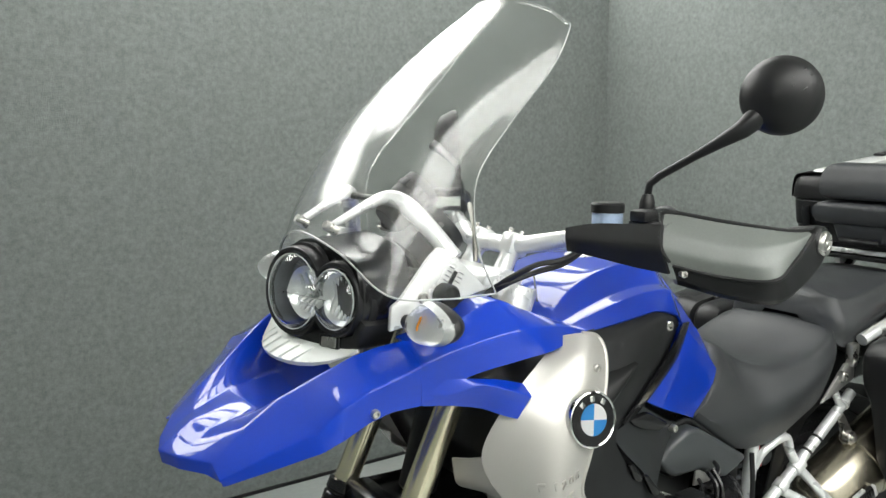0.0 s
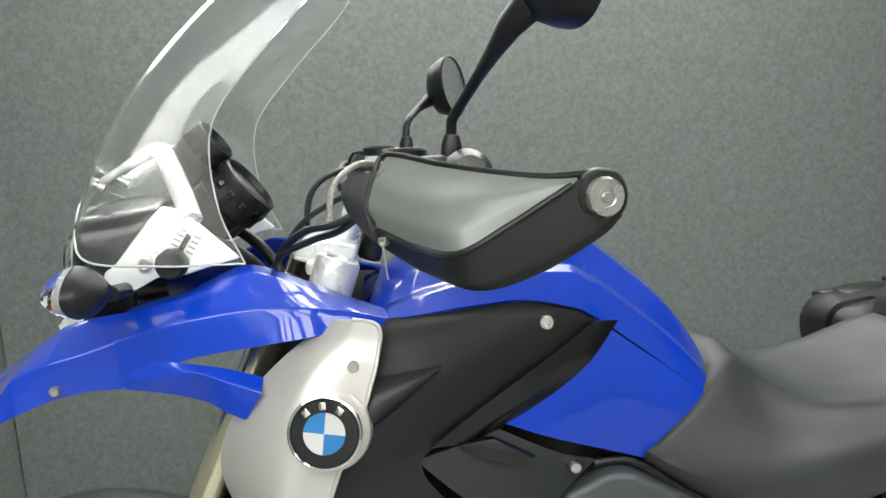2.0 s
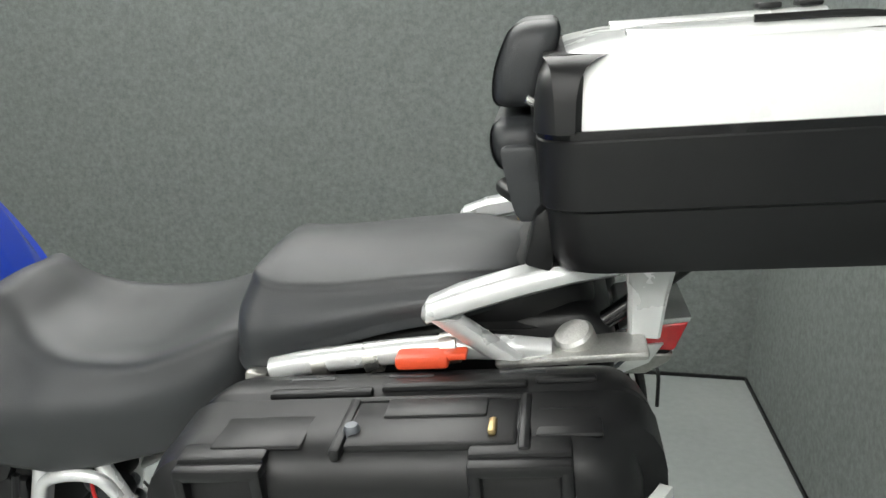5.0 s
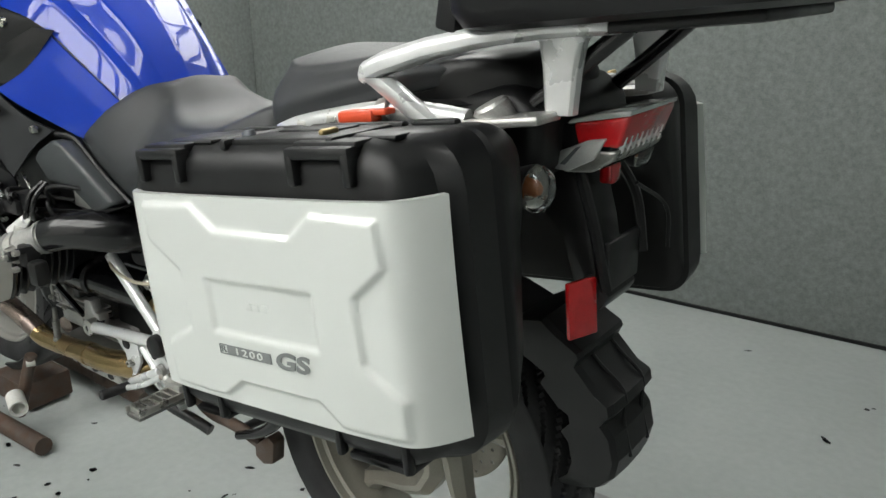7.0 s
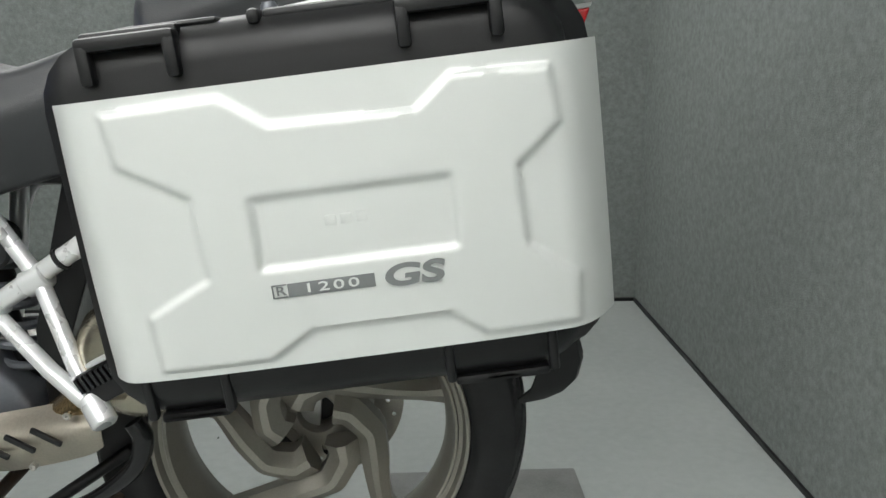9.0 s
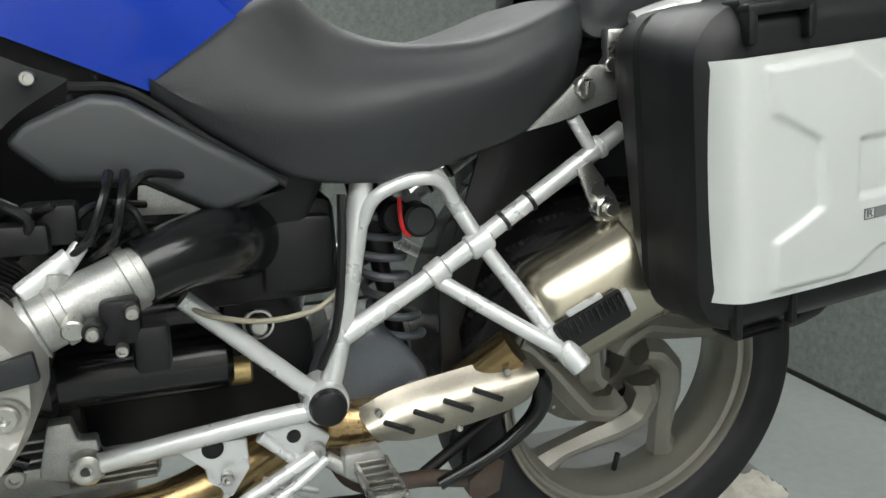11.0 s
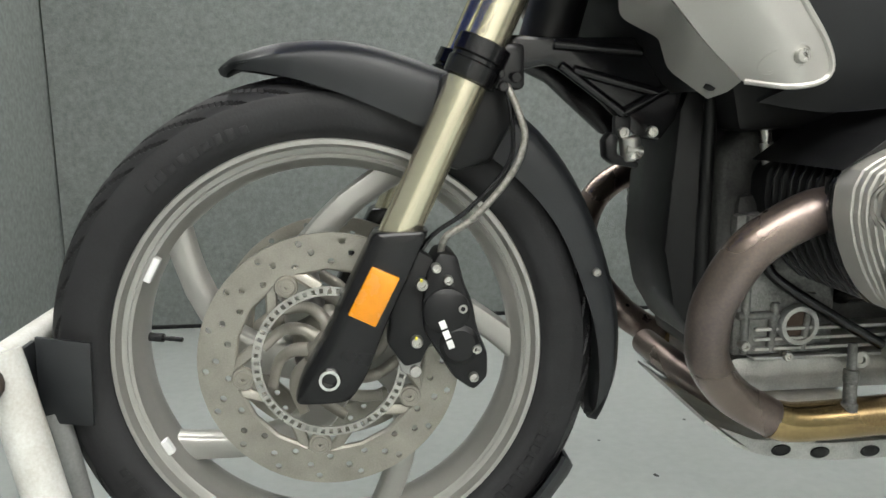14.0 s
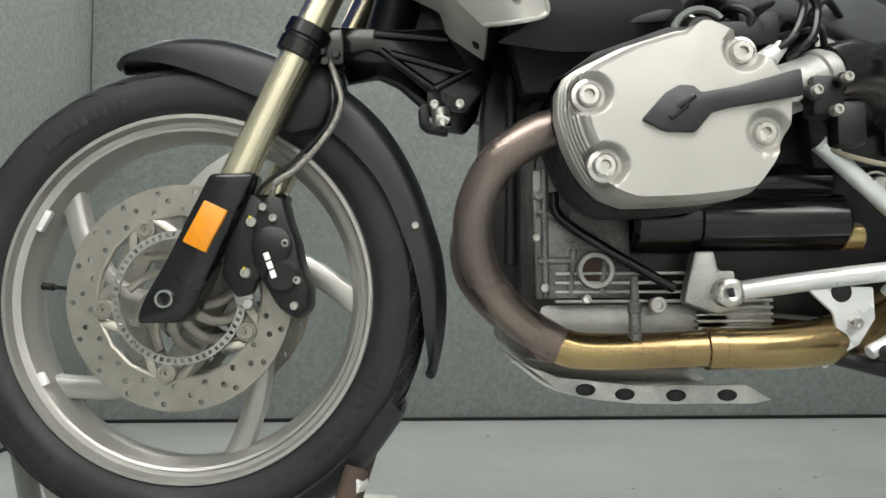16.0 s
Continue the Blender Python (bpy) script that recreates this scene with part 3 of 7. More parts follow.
part("hose_block", merge(block((0.205, -0.088, 0.795), (0.04, 0.03, 0.05), 0.006), rod((0.195, -0.112, 0.787), (0.195, -0.095, 0.787), 0.006), rod((0.214, -0.112, 0.783), (0.214, -0.095, 0.783), 0.006), rod((0.20, -0.112, 0.773), (0.20, -0.095, 0.773), 0.0055)), GLOSS, bike)

# front mudguard, wrapped round the tyre
secs = []
for deg, w, rs, rt in ((109, 0.010, 0.357, 0.362), (105, 0.040, 0.348, 0.367), (96, 0.060, 0.328, 0.370), (84, 0.067, 0.306, 0.369), (70, 0.070, 0.293, 0.364), (55, 0.072, 0.300, 0.366), (42, 0.074, 0.305, 0.366), (28, 0.074, 0.310, 0.360), (12, 0.073, 0.314, 0.358), (2, 0.071, 0.322, 0.360), (-8, 0.064, 0.332, 0.361), (-17, 0.030, 0.350, 0.362), (-19, 0.006, 0.357, 0.361)):
    c, s = math.cos(radians(deg)), math.sin(radians(deg))
    secs.append([(r * c, y * w, FZ + r * s) for y, r in ((-1, rs), (-1.02, (rs + rt) / 2), (-0.93, rt - 0.012), (-0.6, rt - 0.002), (0, rt), (0.6, rt - 0.002), (0.93, rt - 0.012), (1.02, (rs + rt) / 2), (1, rs))])
mudguard = part("front_mudguard", skin(secs, 0.003, 60, 30), GREY, bike, "matt dark grey front mudguard")
bolt("rivet", (0.318, -0.078, 0.556), 0.005, mudguard, STEEL, h=0.003)
part("mudguard_mount", prism([(0.115, 0.70), (0.135, 0.79), (0.20, 0.80), (0.225, 0.75), (0.19, 0.69), (0.15, 0.68)], -0.085, -0.065, 0.008), BLACK, mudguard)
part("mudguard_mount", prism([(0.115, 0.70), (0.135, 0.79), (0.20, 0.80), (0.225, 0.75), (0.19, 0.69), (0.15, 0.68)], 0.065, 0.085, 0.008), BLACK, mudguard)

# rear wheel
MR = wheel_at(RX, RZ)
rear_wheel = part("rear_wheel", rim_mesh(0.2325, 0.056, MR), RIM_DARK, bike, "dusty silver cast rear wheel")
for k in range(5):
    a = radians(-58 + 72 * k)
    path = [(0.046, a + radians(104), -0.020), (0.064, a + radians(86), -0.025), (0.086, a + radians(57), -0.027), (0.102, a + radians(30), -0.024), (0.130, a + radians(13), -0.014), (0.170, a + radians(3), -0.002), (0.207, a, 0.004)]
    rows = []
    for q, (r, b, y) in enumerate(path):
        p = Vector((RX + r * math.cos(b), y, RZ + r * math.sin(b)))
        r2, b2, y2 = path[min(q + 1, 6)]
        r1, b1, y1 = path[max(q - 1, 0)]
        d = Vector((r2 * math.cos(b2) - r1 * math.cos(b1), 0, r2 * math.sin(b2) - r1 * math.sin(b1))).normalized()
        n = Vector((-d.z, 0, d.x))
        w, t = (0.026, 0.024, 0.022, 0.021, 0.0175, 0.016, 0.025)[q], (0.026, 0.026, 0.024, 0.022, 0.020, 0.019, 0.022)[q]
        rows.append([p + n * u * w + Vector((0, v * t, 0)) for u, v in ((-1, 0.9), (-1, -0.3), (-0.72, -0.55), (-0.25, -1), (0.25, -1), (0.72, -0.55), (1, -0.3), (1, 0.9))])
    cols = [crease([w[j] for w in rows], 3, 0.2) for j in range(8)]
    part("spoke", grid([[cols[j][i2] for j in range(8)] for i2 in range(len(cols[0]))], True, True), RIM_DARK, rear_wheel)
holes = [spin([(0.028, 0.004), (0.032, 0.010), (0.050, 0.012), (0.070, 0.006), (0.078, -0.012), (0.074, -0.05), (0.028, -0.05)], 48, Matrix.Translation((0, 0.034, 0)) @ MR, True)]
part("hub", merge(*holes), RIM_DARK, rear_wheel)
part("hub_bore", spin([(0.0001, -0.028), (0.0285, -0.028), (0.0285, 0.003)], 36, Matrix.Translation((0, 0.034, 0)) @ MR), BLACK, rear_wheel)
for k in range(5):
    a = radians(2 + 72 * k)
    part("bolt_well", spin([(0.0001, 0.0), (0.014, 0.0), (0.016, 0.004), (0.0165, -0.02), (0.0001, -0.02)], 24, Matrix.Translation((0, 0.026, 0)) @ wheel_at(RX + 0.060 * math.cos(a), RZ + 0.060 * math.sin(a))), BLACK, rear_wheel)
part("tyre", tyre_mesh(0.320, 0.2325, 0.074, 30, 600, MR, 1), RUBBER, rear_wheel, "wide black road tyre")
part("brake_disc", drilled_ring(0.085, 0.1325, 0.005, 64, [(0.094, 4, 1), (0.107, 4, 3), (0.120, 4, 1)], 0.0036, wheel_at(RX, RZ, 0.082)), DISC, rear_wheel)
part("valve", rod((RX + 0.006, 0.0, RZ - 0.192), (RX + 0.010, -0.004, RZ - 0.160), 0.005), GLOSS, rear_wheel)
part("final_drive", merge(spin([(0.0001, 0.05), (0.05, 0.05), (0.085, 0.02), (0.09, -0.03), (0.0001, -0.03)], 40, wheel_at(RX, RZ, 0.13)), tube([(RX, 0.11, RZ), (1.30, 0.10, 0.43), (1.02, 0.075, 0.49)], [0.075, 0.05, 0.062], 20, 14)), ALU, bike)

# ---- bodywork ----
beak_secs = [
    [(-0.116, -0.138, 0.984), (-0.118, -0.138, 0.990), (-0.128, -0.105, 0.992), (-0.150, -0.050, 0.985), (-0.162, 0, 0.980)],
    [(-0.114, -0.142, 0.985), (-0.121, -0.141, 0.994), (-0.120, -0.108, 1.008), (-0.152, -0.046, 1.002), (-0.166, 0, 1.000)],
    [(-0.060, -0.182, 1.009), (-0.070, -0.175, 1.026), (-0.075, -0.108, 1.046), (-0.105, -0.042, 1.030), (-0.118, 0, 1.034)],
    [(-0.005, -0.221, 1.034), (-0.008, -0.214, 1.060), (-0.028, -0.114, 1.082), (-0.036, -0.060, 1.052), (-0.040, 0, 1.054)],
    [(0.022, -0.227, 1.046), (0.022, -0.226, 1.090), (0.022, -0.138, 1.113), (0.012, -0.100, 1.045), (0.008, 0, 1.040)],
    [(0.066, -0.220, 1.060), (0.066, -0.225, 1.106), (0.068, -0.158, 1.139), (0.066, -0.125, 1.045), (0.066, 0, 1.015)],
    [(0.104, -0.217, 1.066), (0.106, -0.2235, 1.114), (0.106, -0.162, 1.148), (0.106, -0.135, 1.050), (0.106, 0, 1.012)],
    [(0.150, -0.218, 1.066), (0.150, -0.222, 1.126), (0.150, -0.170, 1.153), (0.150, -0.145, 1.060), (0.150, 0, 1.020)]]
beak = part("front_beak", panel([both(q) for q in beak_secs], 0.004, 40, 4, 0.07, True), BLUE, bike, "glossy blue pointed front beak", 30)
for sy in (-1, 1):
    bolt("beak_bolt", (0.0715, sy * 0.2225, 1.072), 0.0065, beak, STEEL, d=(0, sy, 0))


def pair(name, bm, material, label="", parent=None):
    """A panel and its twin on the other side."""
    other = flip(bm)
    a = part(name, bm, material, parent or bike, label)
    part(name, other, material, parent or bike, label)
    return a


pair("side_fairing", panel([
    [(0.148, -0.150, 1.153), (0.148, -0.175, 1.150), (0.148, -0.222, 1.127), (0.148, -0.219, 1.066)],
    [(0.225, -0.150, 1.170), (0.225, -0.180, 1.166), (0.225, -0.226, 1.144), (0.225, -0.226, 1.096)],
    [(0.298, -0.140, 1.196), (0.305, -0.178, 1.192), (0.312, -0.232, 1.154), (0.312, -0.240, 1.110)],
    [(0.362, -0.140, 1.174), (0.366, -0.172, 1.170), (0.372, -0.226, 1.150), (0.372, -0.244, 1.116)],
    [(0.415, -0.145, 1.150), (0.420, -0.170, 1.148), (0.428, -0.212, 1.139), (0.426, -0.226, 1.119)],
    [(0.476, -0.165, 1.128), (0.478, -0.180, 1.126), (0.480, -0.204, 1.124), (0.480, -0.212, 1.117)]], 0.004, 36, 4, 0.05), BLUE, "glossy blue side fairing")
pair("fairing_arm", panel([
    [(0.150, -0.2185, 1.098), (0.152, -0.2195, 1.082), (0.152, -0.216, 1.064)],
    [(0.195, -0.2235, 1.098), (0.195, -0.226, 1.076), (0.197, -0.218, 1.056)],
    [(0.226, -0.226, 1.094), (0.240, -0.238, 1.084), (0.247, -0.226, 1.044)],
    [(0.278, -0.231, 1.084), (0.282, -0.250, 1.072), (0.275, -0.240, 1.032)],
    [(0.322, -0.233, 1.070), (0.322, -0.254, 1.056), (0.298, -0.250, 1.024)]], 0.004, 26, 5, 0.05), BLUE, "lower blue arm of the side fairing")

tank_secs = []
for x, e, s1, s2, c in (
    (0.440, (-0.188, 1.112), (-0.160, 1.112), (-0.125, 1.110), 1.105),
    (0.480, (-0.206, 1.122), (-0.172, 1.130), (-0.120, 1.140), 1.160),
    (0.525, (-0.214, 1.128), (-0.180, 1.144), (-0.112, 1.170), 1.186),
    (0.585, (-0.213, 1.133), (-0.180, 1.156), (-0.106, 1.192), 1.202),
    (0.655, (-0.203, 1.133), (-0.174, 1.162), (-0.102, 1.203), 1.212),
    (0.725, (-0.184, 1.112), (-0.160, 1.156), (-0.096, 1.205), 1.216),
    (0.745, (-0.176, 1.100), (-0.154, 1.146), (-0.094, 1.205), 1.217),
    (0.757, (-0.170, 1.092), (-0.149, 1.138), (-0.091, 1.194), 1.208),
    (0.770, (-0.165, 1.083), (-0.144, 1.131), (-0.088, 1.184), 1.199),
    (0.825, (-0.152, 1.038), (-0.130, 1.085), (-0.080, 1.138), 1.153),
    (0.885, (-0.138, 0.989), (-0.117, 1.031), (-0.070, 1.081), 1.098),
    (0.930, (-0.126, 0.950), (-0.105, 0.981), (-0.060, 1.020), 1.037),
    (0.965, (-0.110, 0.912), (-0.085, 0.932), (-0.045, 0.956), 0.966),
):
    k = (s1[0] * 0.62 + s2[0] * 0.38, s1[1] + 0.12 * (s2[1] - s1[1]))
    tank_secs.append(both([(x, *e), (x, *s1), (x, *k), (x, *s2), (x, 0, c)]))
tank = part("fuel_tank", panel(tank_secs, 0.004, 60, 5, 0.07), BLUE, bike, "glossy blue fuel tank", 20)
part("filler_cap", merge(spin([(0.0001, 0.007), (0.030, 0.007), (0.036, 0.004), (0.038, -0.01)], 40, along((0.66, 0, 1.206), (-0.10, 0, 1))), block((0.66, 0, 1.214), (0.03, 0.012, 0.004), 0.001)), STEEL, tank)
pair("tank_side_panel", panel([
    [(0.756, -0.1675, 1.089), (0.720, -0.184, 1.060), (0.608, -0.216, 0.980)],
    [(0.806, -0.161, 1.050), (0.772, -0.178, 1.024), (0.676, -0.203, 0.947)],
    [(0.868, -0.147, 1.002), (0.836, -0.163, 0.976), (0.748, -0.180, 0.915)],
    [(0.938, -0.128, 0.943), (0.906, -0.145, 0.922), (0.818, -0.157, 0.884)]], 0.005, 30, 6, 0.2), BLUE, "blue painted tank side panel", bike)
part("seam_backing", tube([(0.700, -0.174, 1.106), (0.756, -0.158, 1.078), (0.806, -0.150, 1.038), (0.868, -0.136, 0.990), (0.938, -0.118, 0.930)], 0.010, 8, 24), BLACK, bike)
pair("shroud_border", panel([
    [(0.750, -0.186, 1.093), (0.765, -0.178, 1.090), (0.786, -0.166, 1.086)],
    [(0.676, -0.216, 1.056), (0.705, -0.206, 1.044), (0.735, -0.186, 1.034)],
    [(0.585, -0.243, 1.008), (0.625, -0.228, 0.998), (0.660, -0.202, 0.988)],
    [(0.520, -0.256, 0.968), (0.560, -0.238, 0.962), (0.598, -0.214, 0.962)]], 0.004, 24, 4, 0.3), GLOSS, "gloss black border of the shroud", bike)

# silver air duct cover with the badge
duct = pair("duct_cover", skin([
    [(0.405, -0.222, 1.130), (0.436, -0.240, 1.134), (0.468, -0.246, 1.126)],
    [(0.345, -0.232, 1.090), (0.405, -0.270, 1.096), (0.464, -0.268, 1.092)],
    [(0.285, -0.226, 1.030), (0.360, -0.294, 1.030), (0.438, -0.288, 1.024)],
    [(0.256, -0.216, 0.965), (0.330, -0.302, 0.960), (0.404, -0.296, 0.955)],
    [(0.272, -0.232, 0.910), (0.330, -0.299, 0.905), (0.391, -0.294, 0.900)],
    [(0.318, -0.250, 0.858), (0.374, -0.291, 0.855), (0.428, -0.287, 0.850)],
    [(0.364, -0.248, 0.808), (0.418, -0.283, 0.805), (0.464, -0.280, 0.803)],
    [(0.404, -0.244, 0.772), (0.440, -0.274, 0.765), (0.474, -0.270, 0.774)]], 0.006, 48, 20), SILVER, "satin silver air duct cover")
pair("duct_lip", panel([
    [(0.264, -0.210, 0.959), (0.258, -0.185, 0.949), (0.256, -0.140, 0.934)],
    [(0.272, -0.220, 0.919), (0.262, -0.195, 0.909), (0.256, -0.150, 0.894)],
    [(0.300, -0.232, 0.888), (0.306, -0.205, 0.880), (0.312, -0.160, 0.870)],
    [(0.321, -0.238, 0.864), (0.318, -0.210, 0.850), (0.314, -0.160, 0.842)],
    [(0.346, -0.238, 0.838), (0.352, -0.210, 0.830), (0.356, -0.160, 0.822)],
    [(0.370, -0.236, 0.812), (0.368, -0.210, 0.798), (0.366, -0.160, 0.790)],
    [(0.410, -0.232, 0.775), (0.410, -0.205, 0.766), (0.410, -0.160, 0.760)]], 0.004, 30, 4, 0.2, True), SILVER, "ribbed silver inner lip of the air duct")
pair("cover_rim", tube([(0.436, -0.240, 1.134), (0.466, -0.246, 1.124), (0.463, -0.268, 1.092), (0.438, -0.288, 1.024), (0.404, -0.296, 0.955), (0.391, -0.294, 0.900), (0.428, -0.287, 0.850), (0.464, -0.280, 0.803), (0.473, -0.271, 0.776), (0.440, -0.274, 0.766), (0.405, -0.246, 0.772)], 0.0030, 8, 60), SILVER)
for p in ((0.434, -0.277, 1.086), (0.385, -0.2975, 0.8735), (0.438, -0.2845, 0.7925)):
    bolt("cover_bolt", p, 0.0065, duct, STEEL, h=0.004)
for x0, z0, x1, z1 in ((0.361, 0.8665, 0.386, 0.8725), (0.418, 0.788, 0.438, 0.793)):
    ring = []
    for k in range(25):
        a = math.pi * 2 * k / 24
        c = (x1, z1) if math.cos(a) > 0 else (x0, z0)
        ring.append((c[0] + 0.0095 * math.cos(a), -0.296, c[1] + 0.0095 * math.sin(a) + 0.002 * math.cos(a)))
    press(part("recess_rim", tube(ring, 0.0016, 8), SILVER, duct), duct, 0.0012)

# embossed figures on the cover
tilt = Matrix.Rotation(radians(-14), 4, "Y")
for k, ch in enumerate("R1200"):
    face = Matrix.Translation((0.3140 + 0.0150 * k, -0.3040, 0.9260 + 0.0018 * k)) @ tilt @ Matrix.Rotation(radians(90), 4, "X")
    press(letters(ch, 0.019, face, SILVER, duct, "embossed_letter", 0.002, width=1.15), duct, 0.0025)
for k, ch in enumerate("GS"):
    face = Matrix.Translation((0.3230 + 0.038 * k, -0.3025, 0.892 + 0.006 * k)) @ tilt @ Matrix.Rotation(radians(90), 4, "X")
    press(letters(ch, 0.032, face, SILVER, duct, "embossed_letter", 0.002, width=1.45), duct, 0.0025)

# round badge: plain shapes in its colours
BN = Vector((-0.10, -1, 0.16)).normalized()
BM = Matrix.Translation((0.398, -0.298, 1.018)) @ BN.to_track_quat("Z", "Y").to_matrix().to_4x4()
badge = part("round_badge", spin([(0.0001, 0.010), (0.0385, 0.010), (0.041, 0.012), (0.043, 0.011), (0.044, 0.004), (0.044, -0.012)], 56, BM), CHROME, bike, "round black, blue and white enamel badge")
part("badge_ring", spin([(0.0245, 0.0102), (0.0245, 0.0118), (0.0385, 0.0118), (0.0385, 0.0102)], 56, BM), GLOSS, badge)
part("badge_seat", spin([(0.044, -0.012), (0.05, -0.010), (0.052, -0.02)], 48, BM), SILVER, badge)
for k in range(4):
    bm = bmesh.new()
    c = bm.verts.new((0, 0, 0.0122))
    arc = [bm.verts.new((0.0243 * math.cos(a), 0.0243 * math.sin(a), 0.0122)) for a in (math.pi / 2 * (k + q / 10) for q in range(11))]
    for q in range(10):
        bm.faces.new((c, arc[q], arc[q + 1]))
    bmesh.ops.solidify(bm, geom=list(bm.faces), thickness=0.001)
    bm.transform(BM @ Matrix.Rotation(radians(-8), 4, "Z"))
    part("badge_quarter", bm, BADGE_BLUE if k % 2 else BADGE_WHITE, badge)
for deg in (128, 90, 52):
    a = radians(deg)
    part("lettering_bar", block((0, 0, 0), (0.008, 0.0085, 0.001), 0.0003, BM @ Matrix.Translation((0.0315 * math.cos(a), 0.0315 * math.sin(a), 0.0124)) @ Matrix.Rotation(a - math.pi / 2, 4, "Z")), CHROME, badge)

# dark grey shroud behind the silver cover
pair("radiator_shroud", skin([
    [(0.462, -0.205, 1.122), (0.545, -0.209, 1.130), (0.640, -0.199, 1.133), (0.700, -0.186, 1.120)],
    [(0.460, -0.238, 1.098), (0.550, -0.238, 1.110), (0.655, -0.214, 1.112), (0.752, -0.166, 1.092)],
    [(0.440, -0.262, 1.040), (0.520, -0.262, 1.055), (0.610, -0.235, 1.060), (0.690, -0.196, 1.044)],
    [(0.410, -0.274, 0.985), (0.470, -0.268, 0.995), (0.550, -0.245, 1.000), (0.615, -0.218, 0.996)],
    [(0.385, -0.276, 0.935), (0.440, -0.268, 0.945), (0.475, -0.258, 0.950), (0.510, -0.249, 0.955)],
    [(0.395, -0.272, 0.885), (0.450, -0.266, 0.888), (0.492, -0.258, 0.889), (0.538, -0.247, 0.890)],
    [(0.435, -0.266, 0.825), (0.500, -0.262, 0.825), (0.550, -0.254, 0.827), (0.600, -0.241, 0.838)],
    [(0.462, -0.260, 0.780), (0.520, -0.256, 0.780), (0.585, -0.244, 0.785), (0.644, -0.222, 0.795)],
    [(0.420, -0.244, 0.752), (0.490, -0.242, 0.742), (0.560, -0.235, 0.745), (0.616, -0.215, 0.750)]], 0.006, 60, 28), SHROUD, "matt dark grey radiator shroud")
pair("air_scoop", skin([
    [(0.440, -0.252, 1.062), (0.432, -0.274, 1.040), (0.420, -0.284, 1.000), (0.412, -0.272, 0.982)],
    [(0.470, -0.258, 1.066), (0.462, -0.280, 1.048), (0.450, -0.286, 1.018), (0.444, -0.266, 1.000)],
    [(0.505, -0.262, 1.070), (0.500, -0.276, 1.060), (0.492, -0.278, 1.042), (0.488, -0.260, 1.026)],
    [(0.538, -0.258, 1.074), (0.537, -0.266, 1.072), (0.534, -0.266, 1.068), (0.532, -0.258, 1.064)]], 0.004, 24, 14), BLACK, "black air scoop")
bolt("tank_bolt", (0.680, -0.2065, 1.102), 0.0095, bike, STEEL, h=0.004)
pair("knee_panel", skin([
    [(0.610, -0.212, 0.968), (0.555, -0.232, 0.958), (0.500, -0.246, 0.950)],
    [(0.660, -0.204, 0.938), (0.605, -0.226, 0.920), (0.545, -0.240, 0.902)],
    [(0.700, -0.194, 0.916), (0.650, -0.214, 0.888), (0.595, -0.232, 0.856)],
    [(0.745, -0.178, 0.898), (0.690, -0.198, 0.860), (0.640, -0.222, 0.800)]], 0.006, 24, 16), GREY, "dark grey lower side panel")
bolt("panel_bolt", (0.711, -0.199, 0.900), 0.0075, bike, STEEL)
part("grip_hollow", prism([(0.553, 0.962), (0.60, 0.966), (0.655, 0.934), (0.63, 0.925), (0.585, 0.938), (0.563, 0.950)], -0.238, -0.224, 0.005), GLOSS, bike, "dark recess in the side panel")
for (a, b) in (((0.535, 0.878), (0.555, 0.858)), ((0.572, 0.848), (0.600, 0.820))):
    part("shroud_clip", prism([(a[0], a[1] + 0.014), (a[0] + 0.012, a[1] + 0.014), (b[0] + 0.016, b[1] + 0.004), (b[0] + 0.01, b[1] - 0.004), (b[0] - 0.004, b[1] + 0.002)], -0.256, -0.246, 0.003), GLOSS, bike)
part("shroud_crease", prism([(0.54, 0.772), (0.612, 0.792), (0.628, 0.79), (0.618, 0.775)], -0.245, -0.236, 0.004), BLACK, bike)
side_cover = pair("side_cover", prism([(0.680, 0.838), (0.700, 0.857), (0.760, 0.884), (0.793, 0.880), (0.950, 0.784), (0.918, 0.768), (0.877, 0.754), (0.806, 0.792), (0.724, 0.796)], -0.196, -0.150, 0.010, 3), PANEL, "dark grey angular side cover")
pair("side_cover_step", prism([(0.718, 0.800), (0.760, 0.812), (0.812, 0.812), (0.884, 0.765), (0.955, 0.776), (0.915, 0.760), (0.876, 0.748), (0.806, 0.786), (0.726, 0.790)], -0.186, -0.15, 0.006, 2), BLACK)
pair("rubber_strip", tube([(0.742, -0.172, 0.890), (0.80, -0.165, 0.883), (0.88, -0.165, 0.826), (0.955, -0.162, 0.778)], 0.006, 8, 16), BLACK)

